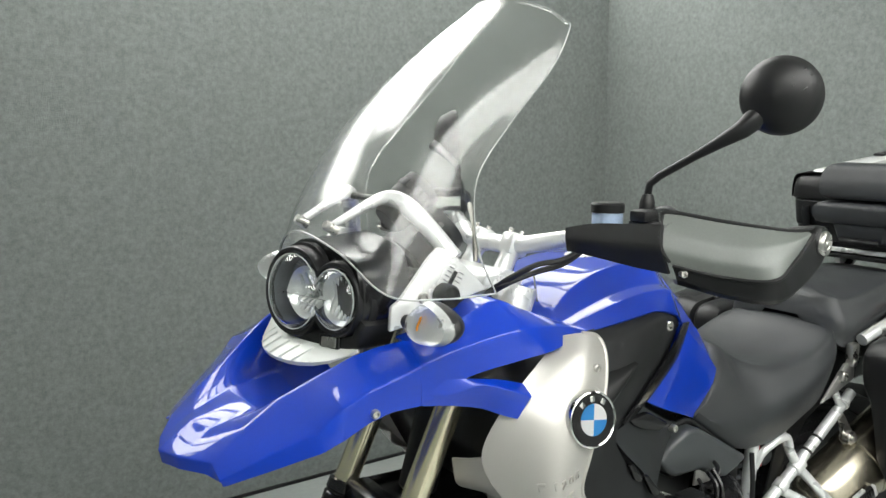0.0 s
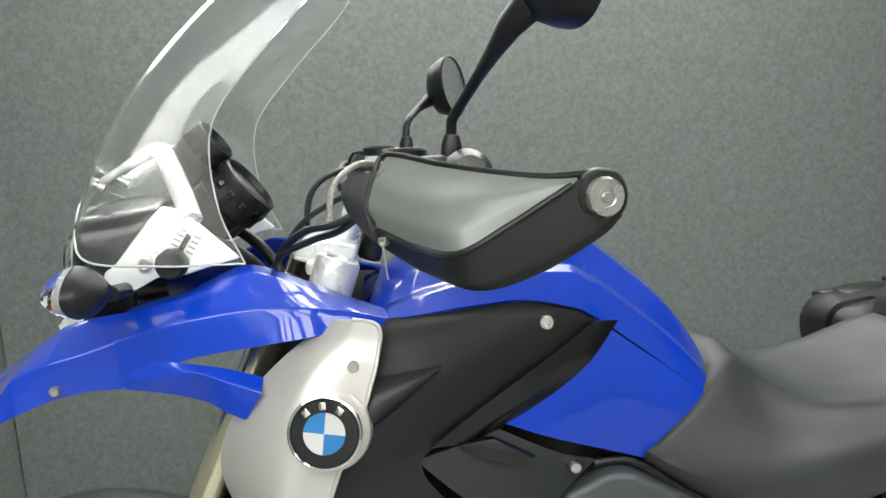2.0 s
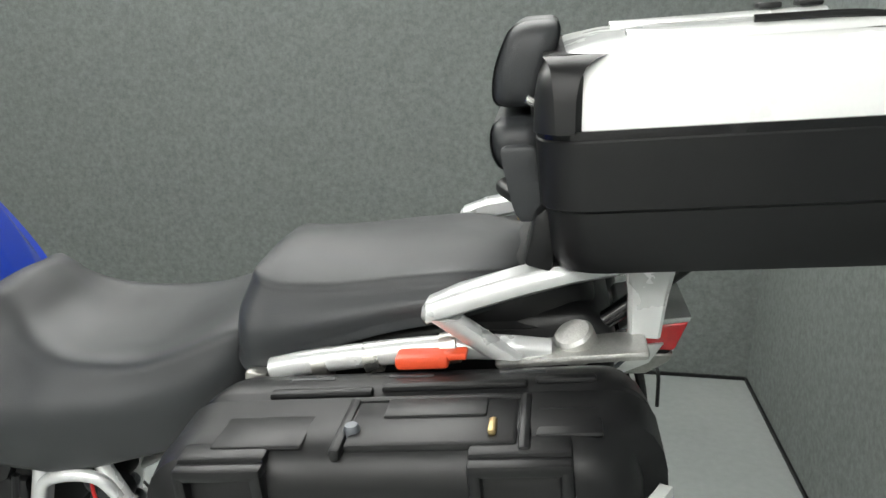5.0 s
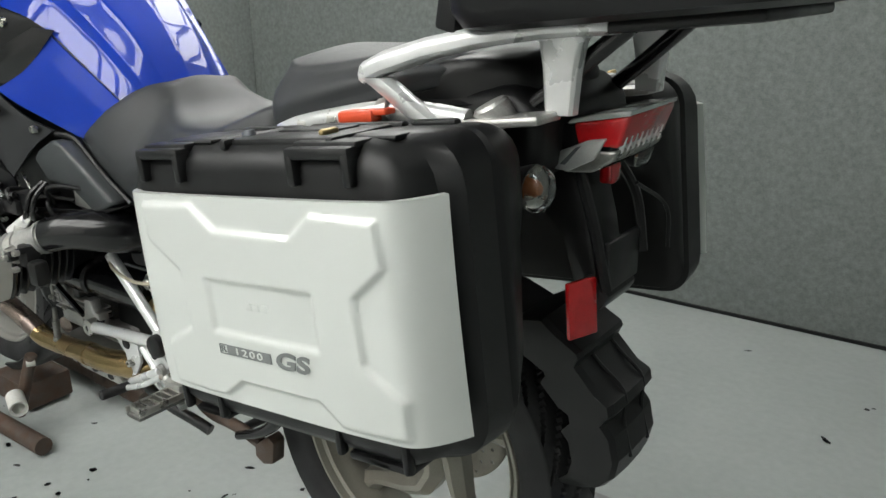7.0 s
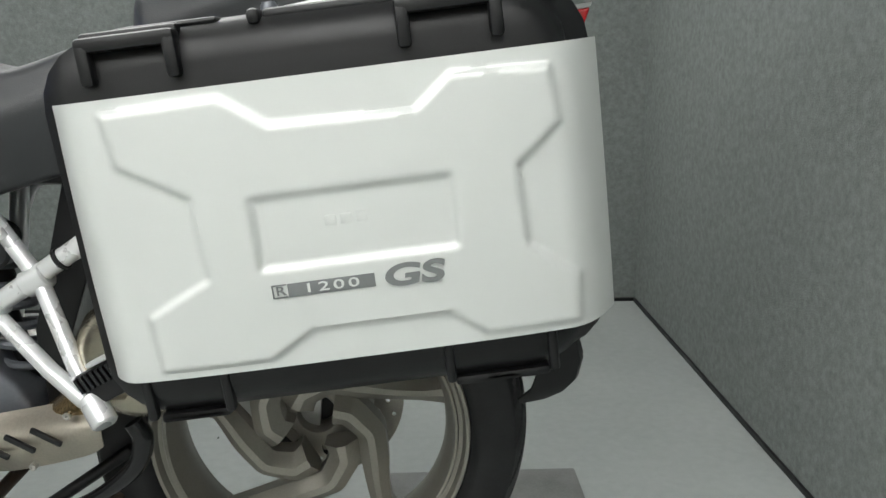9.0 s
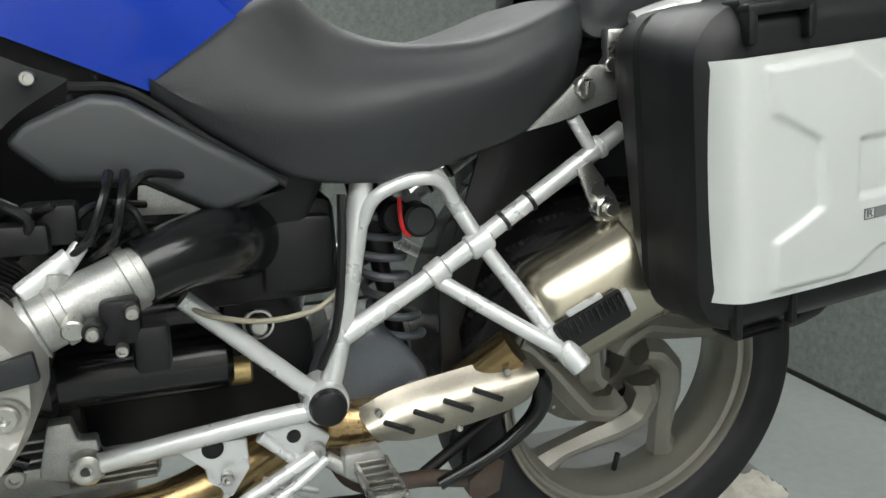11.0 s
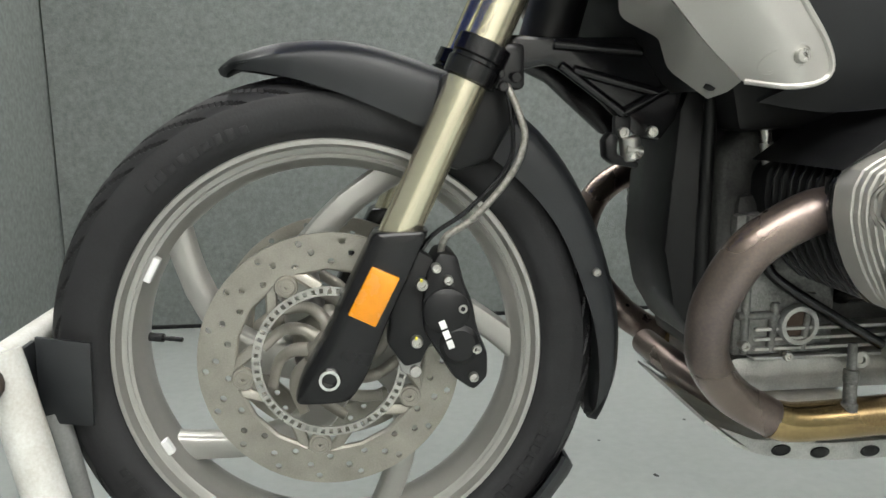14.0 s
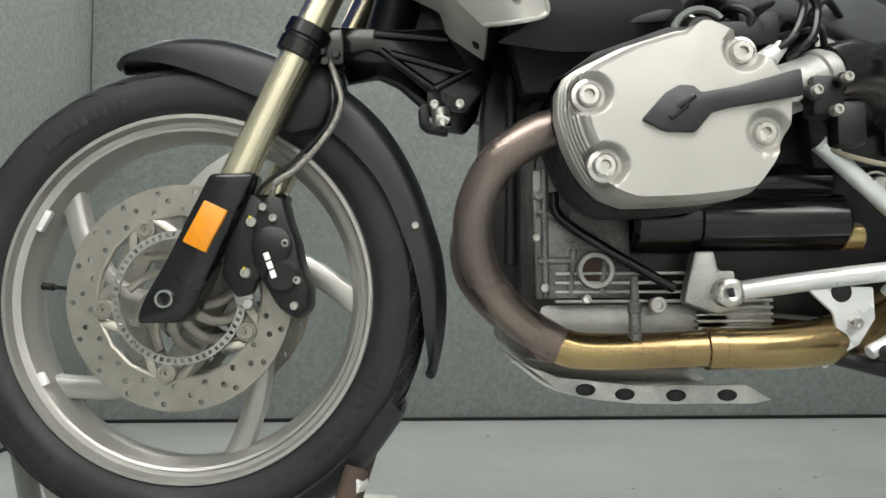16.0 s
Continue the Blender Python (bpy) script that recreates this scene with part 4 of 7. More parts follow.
# ---- seats ----
rider = []
for x, b, m, t, c in (
    (0.820, (-0.150, 0.876), (-0.159, 0.884), (-0.150, 0.892), 0.885),
    (0.850, (-0.152, 0.854), (-0.168, 0.878), (-0.152, 0.914), 0.905),
    (0.900, (-0.152, 0.818), (-0.176, 0.870), (-0.140, 0.952), 0.945),
    (0.950, (-0.150, 0.788), (-0.180, 0.862), (-0.112, 0.982), 0.990),
    (0.985, (-0.150, 0.777), (-0.182, 0.860), (-0.090, 0.984), 1.000),
    (1.010, (-0.150, 0.773), (-0.183, 0.860), (-0.092, 0.966), 0.984),
    (1.045, (-0.150, 0.771), (-0.184, 0.860), (-0.112, 0.945), 0.952),
    (1.100, (-0.150, 0.772), (-0.186, 0.866), (-0.135, 0.932), 0.932),
    (1.190, (-0.146, 0.797), (-0.182, 0.880), (-0.146, 0.936), 0.936),
    (1.260, (-0.142, 0.820), (-0.174, 0.900), (-0.148, 0.956), 0.958),
    (1.315, (-0.132, 0.858), (-0.160, 0.925), (-0.138, 0.978), 0.986),
    (1.345, (-0.118, 0.900), (-0.138, 0.945), (-0.120, 0.984), 0.992),
    (1.352, (-0.09, 0.930), (-0.105, 0.950), (-0.095, 0.972), 0.980),
):
    rider.append(both([(x, b[0] * 0.55, b[1] + 0.012), (x, *b), (x, b[0] * 1.12, b[1] + 0.022), (x, *m), (x, m[0] * 0.4 + t[0] * 0.6 - 0.006, m[1] * 0.4 + t[1] * 0.6), (x, *t), (x, t[0] * 0.55, (t[1] * 0.4 + c * 0.6)), (x, 0, c)]))
part("rider_seat", loft(rider, 60, 56, False, True), VINYL, bike, "black vinyl rider seat")
pillion = []
for x, b, s, t, c in (
    (1.326, (-0.090, 0.992), (-0.100, 1.015), (-0.070, 1.044), 1.050),
    (1.334, (-0.118, 0.970), (-0.130, 1.010), (-0.100, 1.050), 1.060),
    (1.350, (-0.138, 0.945), (-0.150, 0.998), (-0.118, 1.050), 1.068),
    (1.372, (-0.148, 0.938), (-0.158, 0.992), (-0.126, 1.046), 1.072),
    (1.410, (-0.152, 0.958), (-0.162, 1.004), (-0.132, 1.048), 1.073),
    (1.470, (-0.153, 0.982), (-0.162, 1.020), (-0.136, 1.054), 1.074),
    (1.540, (-0.150, 1.004), (-0.158, 1.036), (-0.136, 1.064), 1.076),
    (1.610, (-0.144, 1.020), (-0.150, 1.048), (-0.132, 1.072), 1.078),
    (1.672, (-0.116, 1.034), (-0.122, 1.056), (-0.104, 1.070), 1.074),
    (1.700, (-0.074, 1.042), (-0.082, 1.056), (-0.062, 1.064), 1.066),
):
    lean = lambda p, x=x: (p[0] + 0.022 * max(0.0, 1 - (x - 1.326) / 0.2) * (p[2] - 0.97) / 0.09, p[1], p[2])
    pillion.append(both([lean(p) for p in [(x, b[0] * 0.5, b[1] + 0.01), (x, *b), (x, b[0] - 0.006, b[1] + 0.014), (x, *s), (x, t[0] - 0.006, t[1] - 0.012), (x, t[0] - 0.0015, t[1] - 0.003), (x, t[0] * 0.93, t[1] + 0.003), (x, t[0] * 0.5, (t[1] * 0.3 + c * 0.7)), (x, 0, c)]]))
part("pillion_seat", loft(pillion, 48, 52, False, True), VINYL, bike, "black vinyl pillion seat")
part("seat_base", prism([(0.86, 0.87), (0.95, 0.80), (1.08, 0.785), (1.26, 0.83), (1.36, 0.93), (1.50, 0.985), (1.68, 1.03), (1.66, 1.05), (1.4, 0.99), (1.30, 0.92), (1.10, 0.88), (1.0, 0.90)], -0.125, 0.125, 0.01), BLACK, bike)

# ---- windscreen, lamps and cockpit ----
ws = []
for c, a, b, d, e in (
    ((0.068, 1.300), (0.082, -0.110, 1.276), (0.112, -0.192, 1.226), (0.200, -0.204, 1.212), (0.306, -0.186, 1.204)),
    ((0.100, 1.362), (0.116, -0.110, 1.352), (0.158, -0.176, 1.330), (0.215, -0.190, 1.306), (0.278, -0.178, 1.278)),
    ((0.162, 1.448), (0.176, -0.104, 1.440), (0.212, -0.150, 1.424), (0.248, -0.168, 1.402), (0.280, -0.172, 1.378)),
    ((0.246, 1.532), (0.258, -0.094, 1.524), (0.286, -0.136, 1.505), (0.316, -0.158, 1.484), (0.346, -0.168, 1.462)),
    ((0.345, 1.612), (0.356, -0.080, 1.606), (0.382, -0.120, 1.592), (0.410, -0.148, 1.572), (0.434, -0.164, 1.550)),
    ((0.410, 1.662), (0.420, -0.055, 1.659), (0.438, -0.094, 1.651), (0.462, -0.128, 1.636), (0.482, -0.150, 1.614)),
    ((0.424, 1.674), (0.433, -0.048, 1.671), (0.450, -0.084, 1.662), (0.470, -0.114, 1.648), (0.488, -0.134, 1.628)),
):
    ws.append(both([e, d, b, a, (c[0], 0, c[1])]))
screen = part("windscreen", skin(ws, 0.0035, 44, 48), SCREEN, bike, "tall clear acrylic windscreen")
screen.visible_shadow = False
rim = [w[0] for w in ws] + [w[1] for w in ws[-1:]] + list(ws[-1][2:-1]) + [w[-1] for w in ws[::-1]]
part("screen_edge", tube(rim, 0.0011, 8, 120), EDGE, screen, "bright polished edge")
part("screen_edge", tube(ws[0], 0.0014, 8, 60), EDGE, screen)
pair("screen_bracket", prism([(0.124, 1.167), (0.128, 1.204), (0.142, 1.212), (0.191, 1.268), (0.208, 1.283), (0.234, 1.275), (0.298, 1.210), (0.266, 1.203), (0.226, 1.193), (0.194, 1.193), (0.150, 1.171)], -0.174, -0.164, 0.004), FRAME, "silver triangular windscreen bracket plate")
for sy in (-1, 1):
    part("screen_hoop", tube([(0.242, sy * 0.166, 1.262), (0.226, sy * 0.138, 1.296), (0.206, sy * 0.106, 1.332), (0.192, sy * 0.082, 1.348), (0.172, sy * 0.066, 1.349), (0.135, sy * 0.058, 1.332), (0.098, sy * 0.055, 1.313)], [0.014, 0.014, 0.0145, 0.0135, 0.010, 0.007, 0.006], 16, 40), FRAME, bike, "silver windscreen carrier arm")
part("hoop_tie", rod((0.192, -0.085, 1.345), (0.192, 0.085, 1.345), 0.006), BLACK, bike)
for sy in (-1, 1):
    part("screen_screw", spin([(0.0001, 0.006), (0.006, 0.006), (0.008, 0.003), (0.009, -0.016), (0.0001, -0.016)], 24, along((0.088, sy * 0.055, 1.312), (-0.85, 0, 0.5))), STEEL, bike)
    knob = part("adjuster_knob", spin([(0.0001, 0.014), (0.0155, 0.014), (0.0185, 0.010), (0.0195, -0.008), (0.0001, -0.008)], 28, along((0.2155, sy * 0.183, 1.2105), (0, sy, 0))), BLACK, bike, "black windscreen adjuster knob")
    part("adjuster_slot", rod((0.2170, sy * 0.1752, 1.213), (0.2385, sy * 0.1752, 1.2445), 0.0035, 8), GLOSS, knob)
    bolt("bracket_bolt", (0.181, sy * 0.174, 1.211), 0.009, bike, STEEL, d=(0, sy, 0))
    for k in range(5):
        for w in (-1, 1):
            part("rack_tooth", block((0, 0, 0), (0.0095, 0.002, 0.0016), 0.0005, Matrix.Translation((0.2235 + 0.0042 * k + w * 0.0085, sy * 0.1748, 1.2215 + 0.006 * k - w * 0.0055)) @ Matrix.Rotation(radians(33), 4, "Y")), GREYCAST, bike)


LN = Vector((-0.96, -0.26, 0.10)).normalized()
LU = Vector((0.26, -0.96, 0)).normalized()
LV = LU.cross(LN)
LAMP_C, LAMP_R, LAMP_S = Vector((0.0460, -0.010, 1.210)), (0.059, 0.045), 0.097


def lamp_outline(dr, k=1.0, lift=0.0, n=26):
    """The joined outline of the two lamps, widened by dr, shrunk by k towards each lamp's middle."""
    r1, r2 = LAMP_R[0] + dr, LAMP_R[1] + dr
    a = math.acos((LAMP_S ** 2 + r1 ** 2 - r2 ** 2) / (2 * LAMP_S * r1))
    b = math.acos((LAMP_S ** 2 + r2 ** 2 - r1 ** 2) / (2 * LAMP_S * r2))
    out = []
    for r, u, a0, a1 in ((r1, 0.0, a, 2 * math.pi - a), (r2, LAMP_S, b - math.pi, math.pi - b)):
        for i in range(n):
            t = a0 + (a1 - a0) * i / (n - 1)
            out.append(LAMP_C + LU * (u + r * k * math.cos(t)) + LV * (r * k * math.sin(t)) + LN * lift)
    return out


def lamp_bowl(u, r, deep):
    """One fluted reflector with its bulb shield."""
    m = Matrix.Translation(LAMP_C + LU * u) @ LN.to_track_quat("Z", "Y").to_matrix().to_4x4() @ Matrix.Diagonal((r, r, 1, 1))
    part("reflector_bowl", spin([(0.0001, -deep), (0.35, -deep * 0.93), (0.65, -deep * 0.70), (0.88, -deep * 0.38), (1.0, -0.010)], 64, m), REFLECTOR, headlamp, "bright fluted reflector")
    for k in range(6):
        q = -0.60 + 0.24 * k
        w = math.sqrt(1 - q * q) * 0.8
        part("reflector_flute", tube([m @ Vector((q, -w, -deep * 0.45)), m @ Vector((q, 0, -deep * (0.86 - 0.5 * q * q))), m @ Vector((q, w, -deep * 0.45))], 0.003, 8, 14), REFLECTOR, headlamp)
    part("bulb_shield", spin([(0.0001, -0.020), (0.16, -0.022), (0.20, -0.028), (0.20, -deep)], 24, m), CHROME, headlamp)


headlamp = part("headlamp", loft([[(x + 0.0, -0.158 * k, 1.215 + q), (x, -0.145 * k, 1.262 + q), (x, -0.085 * k, 1.277 + q), (x, 0.02 * k, 1.285 + q), (x, 0.090 * k, 1.262 + q), (x, 0.105 * k, 1.20 + q), (x, 0.085 * k, 1.150 + q), (x, 0.0, 1.128 + q), (x, -0.10 * k, 1.140 + q), (x, -0.145 * k, 1.17 + q)] for x, k, q in ((0.088, 0.98, 0.0), (0.10, 1.0, 0.0), (0.14, 0.95, 0.002), (0.185, 0.8, 0.006))], 14, 44, True, True), GLOSS, bike, "twin headlamp in a black housing")
part("lamp_rim", grid([lamp_outline(0.004, 1, -0.080), lamp_outline(0.014, 1, -0.070), lamp_outline(0.017, 1, -0.024), lamp_outline(0.0165, 1, -0.018), lamp_outline(0.012, 1, -0.017), lamp_outline(0.0115, 1, -0.004), lamp_outline(0.009, 1, 0.001), lamp_outline(0.004, 1, 0.001), lamp_outline(0.001, 1, -0.004), lamp_outline(0.0, 1, -0.012)], True), BLACK, headlamp, "black double-lobed lamp rim")
part("lamp_backing", grid([lamp_outline(0.0, 1, -0.010), lamp_outline(0.0, 0.9, -0.034), lamp_outline(0.0, 0.5, -0.050), lamp_outline(0.0, 0.02, -0.052)], True), GREYCAST, headlamp)
lamp_bowl(0.018, 0.040, 0.040)
lamp_bowl(LAMP_S, 0.039, 0.036)
lens = part("lamp_lens", grid([lamp_outline(0.0, 1, -0.004), lamp_outline(0.0, 0.96, 0.003), lamp_outline(0.0, 0.8, 0.010), lamp_outline(0.0, 0.5, 0.016), lamp_outline(0.0, 0.2, 0.018), lamp_outline(0.0, 0.02, 0.018), lamp_outline(0.0, 0.02, 0.015), lamp_outline(0.0, 0.5, 0.013), lamp_outline(0.0, 0.8, 0.007), lamp_outline(0.0, 0.96, -0.001), lamp_outline(0.0, 0.985, -0.006)], True), LENS, headlamp, "clear double-lobed lens")
lens.visible_shadow = False
part("lens_edge", tube(lamp_outline(0.0, 0.985, 0.002) + lamp_outline(0.0, 0.985, 0.002)[:1], 0.0012, 6), EDGE, headlamp)
LM = Matrix((LU, LN, LV)).transposed().to_4x4()
LM.translation = LAMP_C
chin = prism([(-0.030, 0.052), (-0.005, 0.068), (0.030, 0.080), (0.100, 0.080), (0.146, 0.064), (0.160, 0.030), (0.145, 0.020), (0.130, 0.050), (0.097, 0.054), (0.050, 0.047), (0.020, 0.060)], -0.075, -0.006, 0.005, 2)
chin.transform(LM)
part("lamp_chin", chin, BLACK, headlamp, "black lower part of the lamp housing")
for name, lo, hi, n0, n1, mat in (("position_lamp", (0.066, 0.053), (0.110, 0.077), -0.02, -0.001, GLOSS), ("position_lens", (0.071, 0.058), (0.105, 0.072), -0.02, 0.001, BOWL)):
    q = prism([lo, (hi[0], lo[1] - 0.003), hi, (lo[0], hi[1] + 0.003)], n0, n1, 0.003)
    q.transform(LM)
    part(name, q, mat, headlamp)
band = []
for lift, back in ((0.0, 0.0), (0.006, -0.002), (0.016, 0.010), (0.025, 0.024), (0.029, 0.036)):
    row = []
    for k in range(13):
        y = 0.147 - 0.0245 * k
        e = (abs(y) / 0.147) ** 4
        row.append((0.010 + 2.85 * y * y + back * (1 - 0.6 * e), y, 1.109 + 0.026 * e + lift * (1 - 0.75 * e)))
    band.append(row)
strip = grid(band)
thicken(strip, 0.005)
grille = part("oil_cooler_grille", strip, WHITE_SILVER, bike, "silver grille strip under the headlamp")
for k in range(7):
    y = 0.090 - 0.030 * k
    a, b = (0.0085 + 2.85 * y * y, y, 1.117), (0.034 + 2.85 * (y - 0.016) ** 2, y - 0.016, 1.135)
    part("grille_rib", rod(a, b, 0.0022, 8), WHITE_SILVER, grille)
for sy in (-1, 1):
    drop = lambda c: 1.75 if c > 0 else 1.0
    shape = lambda rows: loft([[(x, sy * (0.274 + dy + r * math.cos(a) * drop(math.cos(a))), 1.199 + r * math.sin(a) * (1 - 0.25 * max(0, math.cos(a)))) for a in (2 * math.pi * j / 12 for j in range(12))] for x, r, dy in rows], 16, 30, True, True)
    ind = part("indicator", shape(((0.134, 0.0300, 0.0), (0.146, 0.0285, 0.002), (0.160, 0.019, 0.004), (0.170, 0.008, 0.004))), BLACK, bike, "front indicator with teardrop clear lens")
    part("indicator_bowl", shape(((0.124, 0.024, 0.0), (0.134, 0.0295, 0.0))), REFLECTOR, ind)
    lens = part("indicator_lens", shape(((0.098, 0.007, -0.004), (0.103, 0.017, -0.003), (0.116, 0.026, -0.001), (0.134, 0.0312, 0.0))), LENS, ind, "clear teardrop lens")
    lens.visible_shadow = False
    part("bulb", rod((0.121, sy * 0.270, 1.194), (0.121, sy * 0.272, 1.205), 0.0016, 12), ORANGE, ind)
    part("indicator_stalk", rod((0.150, sy * 0.155, 1.178), (0.160, sy * 0.25, 1.190), 0.010), BLACK, ind)

# ---- handlebar, mirrors, controls; the bars are turned a little, so the right end stands further forward ----
before = set(bike.children_recursive)

for sy in (-1, 1):
    part("handlebar", tube([(0.445, sy * 0.0, 1.250), (0.448, sy * 0.06, 1.252), (0.475, sy * 0.12, 1.264), (0.517, sy * 0.19, 1.279), (0.567, sy * 0.27, 1.284), (0.620, sy * 0.36, 1.278), (0.674, sy * 0.462, 1.280)], [0.016, 0.016, 0.015, 0.0135, 0.0125, 0.0125, 0.0125], 16, 44), FRAME, bike, "silver tubular handlebar")
    grip = part("grip", rod((0.580, sy * 0.295, 1.283), (0.666, sy * 0.445, 1.277), 0.0175, 20), RUBBER, bike, "black rubber handlebar grip")
    part("bar_weight", spin([(0.0001, 0.010), (0.004, 0.010), (0.005, 0.008), (0.008, 0.008), (0.009, 0.009), (0.0165, 0.009), (0.0185, 0.006), (0.0185, -0.006), (0.0001, -0.006)], 36, along((0.681, sy * 0.482, 1.284), (0.20, sy * 1.0, -0.02))), STEEL, bike, "round steel bar end weight")
    part("switch_block", merge(block((0.557, sy * 0.262, 1.287), (0.05, 0.055, 0.045), 0.010), block((0.545, sy * 0.262, 1.315), (0.035, 0.035, 0.02), 0.006)), BLACK, bike)
    part("lever", tube([(0.535, sy * 0.235, 1.285), (0.540, sy * 0.27, 1.283), (0.585, sy * 0.36, 1.272), (0.630, sy * 0.44, 1.266)], 0.0065, 10, 20, flat=0.6), FRAME, bike, "silver hand lever")
    part("fluid_cap", spin([(0.0001, 0.012), (0.025, 0.012), (0.0275, 0.009), (0.0275, -0.004), (0.0001, -0.004)], 32, along((0.514, sy * 0.212, 1.323), (0.02, 0, 1))), BLACK, bike, "black reservoir lid")
    part("fluid_reservoir", spin([(0.0001, 0.0), (0.025, 0.0), (0.0255, -0.03), (0.022, -0.034), (0.0001, -0.034)], 32, along((0.514, sy * 0.212, 1.319), (0.02, 0, 1))), FLUID_BLUE if sy < 0 else FLUID, bike, "translucent fluid reservoir")
    if sy > 0:
        part("kill_switch", block((0.556, 0.280, 1.324), (0.016, 0.022, 0.010), 0.003), RED_WIRE, bike, "red engine stop switch")
    part("switch_dome", spin([(0.0001, 0.030), (0.018, 0.026), (0.029, 0.012), (0.031, -0.012), (0.024, -0.02), (0.0001, -0.02)], 28, along((0.582, sy * 0.272, 1.300), (0.1, sy, 0.25))), GREY, bike)
    part("mirror_foot", spin([(0.011, 0), (0.013, 0.006), (0.0125, 0.03), (0.009, 0.042), (0.0001, 0.044)], 20, along((0.566, sy * 0.246, 1.305), (0.1, 0, 1))), BLACK, bike)
    cx, cy, cz = (0.674, -0.406, 1.500) if sy < 0 else (0.698, 0.410, 1.456)
    mi = part("mirror", spin([(0.0001, -0.047), (0.028, -0.043), (0.050, -0.030), (0.058, -0.010), (0.061, 0.004), (0.058, 0.006), (0.055, 0.002)], 48, along((cx, cy, cz), (0.78, sy * -0.58 if sy > 0 else 0.30, 0.06)) @ Matrix.Diagonal((1.0, 0.98, 1, 1))), BLACK, bike, "round black handlebar mirror")
    part("mirror_glass", spin([(0.0001, 0.003), (0.0555, 0.003)], 48, along((cx, cy, cz), (0.78, sy * -0.58 if sy > 0 else 0.30, 0.06))), MIRROR, mi)
    elbow, root = Vector((0.579, sy * 0.262, 1.378)), Vector((0.622, -0.380, 1.450)) if sy < 0 else Vector((0.653, 0.424, 1.434))
    part("mirror_stem", tube([(0.569, sy * 0.246, 1.345), (0.571, sy * 0.248, 1.364), elbow, elbow.lerp(root, 0.45), elbow.lerp(root, 0.72), root, root.lerp(Vector((cx, cy, cz)), 0.45)], [0.0065, 0.0065, 0.0065, 0.007, 0.0095, 0.014, 0.018], 12), BLACK, mi)
for p0, p1 in (((0.6452, -0.4429, 1.5237), (0.6683, -0.4493, 1.5376)), ((0.6428, -0.4451, 1.5116), (0.6724, -0.4561, 1.5285)), ((0.6531, -0.4548, 1.5058), (0.6657, -0.4611, 1.5153))):
    part("mirror_groove", rod(p0, p1, 0.0012, 8), GLOSS, bike)

# hand guards: a grey shield over a black lower shell
for sy in (-1, 1):
    if sy < 0:
        shield = panel([
            [(0.492, -0.350, 1.331), (0.474, -0.360, 1.305), (0.468, -0.368, 1.280), (0.476, -0.378, 1.258)],
            [(0.540, -0.410, 1.320), (0.515, -0.425, 1.292), (0.508, -0.432, 1.266), (0.512, -0.436, 1.246)],
            [(0.585, -0.447, 1.311), (0.556, -0.472, 1.290), (0.545, -0.486, 1.266), (0.546, -0.494, 1.246)],
            [(0.632, -0.466, 1.304), (0.612, -0.484, 1.294), (0.600, -0.490, 1.281), (0.592, -0.494, 1.267)],
            [(0.668, -0.474, 1.302), (0.664, -0.478, 1.300), (0.660, -0.480, 1.298), (0.656, -0.482, 1.296)]], 0.004, 30, 5, 0.2)
        shell = panel([
            [(0.476, -0.381, 1.256), (0.482, -0.384, 1.238), (0.496, -0.375, 1.226), (0.515, -0.350, 1.224)],
            [(0.512, -0.439, 1.244), (0.518, -0.440, 1.220), (0.532, -0.428, 1.211), (0.555, -0.400, 1.212)],
            [(0.546, -0.497, 1.244), (0.556, -0.494, 1.216), (0.568, -0.482, 1.206), (0.590, -0.450, 1.208)],
            [(0.592, -0.497, 1.265), (0.614, -0.495, 1.228), (0.624, -0.484, 1.220), (0.635, -0.460, 1.222)],
            [(0.650, -0.487, 1.296), (0.672, -0.487, 1.252), (0.680, -0.478, 1.247), (0.680, -0.455, 1.248)],
            [(0.680, -0.482, 1.309), (0.700, -0.482, 1.275), (0.700, -0.472, 1.262), (0.690, -0.455, 1.258)]], 0.005, 32, 4, 0.12)
        arm = panel([
            [(0.442, -0.196, 1.296), (0.438, -0.200, 1.280), (0.444, -0.198, 1.262)],
            [(0.455, -0.245, 1.306), (0.447, -0.250, 1.282), (0.452, -0.248, 1.258)],
            [(0.472, -0.310, 1.310), (0.460, -0.316, 1.280), (0.466, -0.320, 1.250)],
            [(0.480, -0.360, 1.314), (0.470, -0.368, 1.280), (0.478, -0.376, 1.246)]], 0.006, 18, 5, 0.2)
        GL, GS_, GA = shield, shell, arm
        other = (flip(shield), flip(shell), flip(arm))
    guard = part("hand_guard", GL if sy < 0 else other[0], GUARD, bike, "smoky grey hand guard shield")
    part("guard_shell", GS_ if sy < 0 else other[1], BLACK, guard, "black lower shell of the hand guard")
    part("guard_arm", GA if sy < 0 else other[2], BLACK, guard)
    part("guard_edge", tube([(0.476, sy * 0.381, 1.257), (0.512, sy * 0.439, 1.245), (0.546, sy * 0.497, 1.245), (0.592, sy * 0.497, 1.266), (0.652, sy * 0.487, 1.297)], 0.003, 8, 30), BLACK, guard)
    part("guard_rim", tube([(0.476, sy * 0.376, 1.262), (0.468, sy * 0.366, 1.282), (0.476, sy * 0.358, 1.312), (0.492, sy * 0.350, 1.332), (0.540, sy * 0.410, 1.321), (0.585, sy * 0.447, 1.312), (0.632, sy * 0.466, 1.305), (0.676, sy * 0.476, 1.306)], 0.003, 8, 24), BLACK, guard)
    part("guard_boss", spin([(0.0001, 0.004), (0.023, 0.004), (0.0255, 0.001), (0.026, -0.010), (0.020, -0.045), (0.0001, -0.03)], 36, along((0.681, sy * 0.480, 1.284), (0.20, sy * 1.0, -0.02))), BLACK, guard)
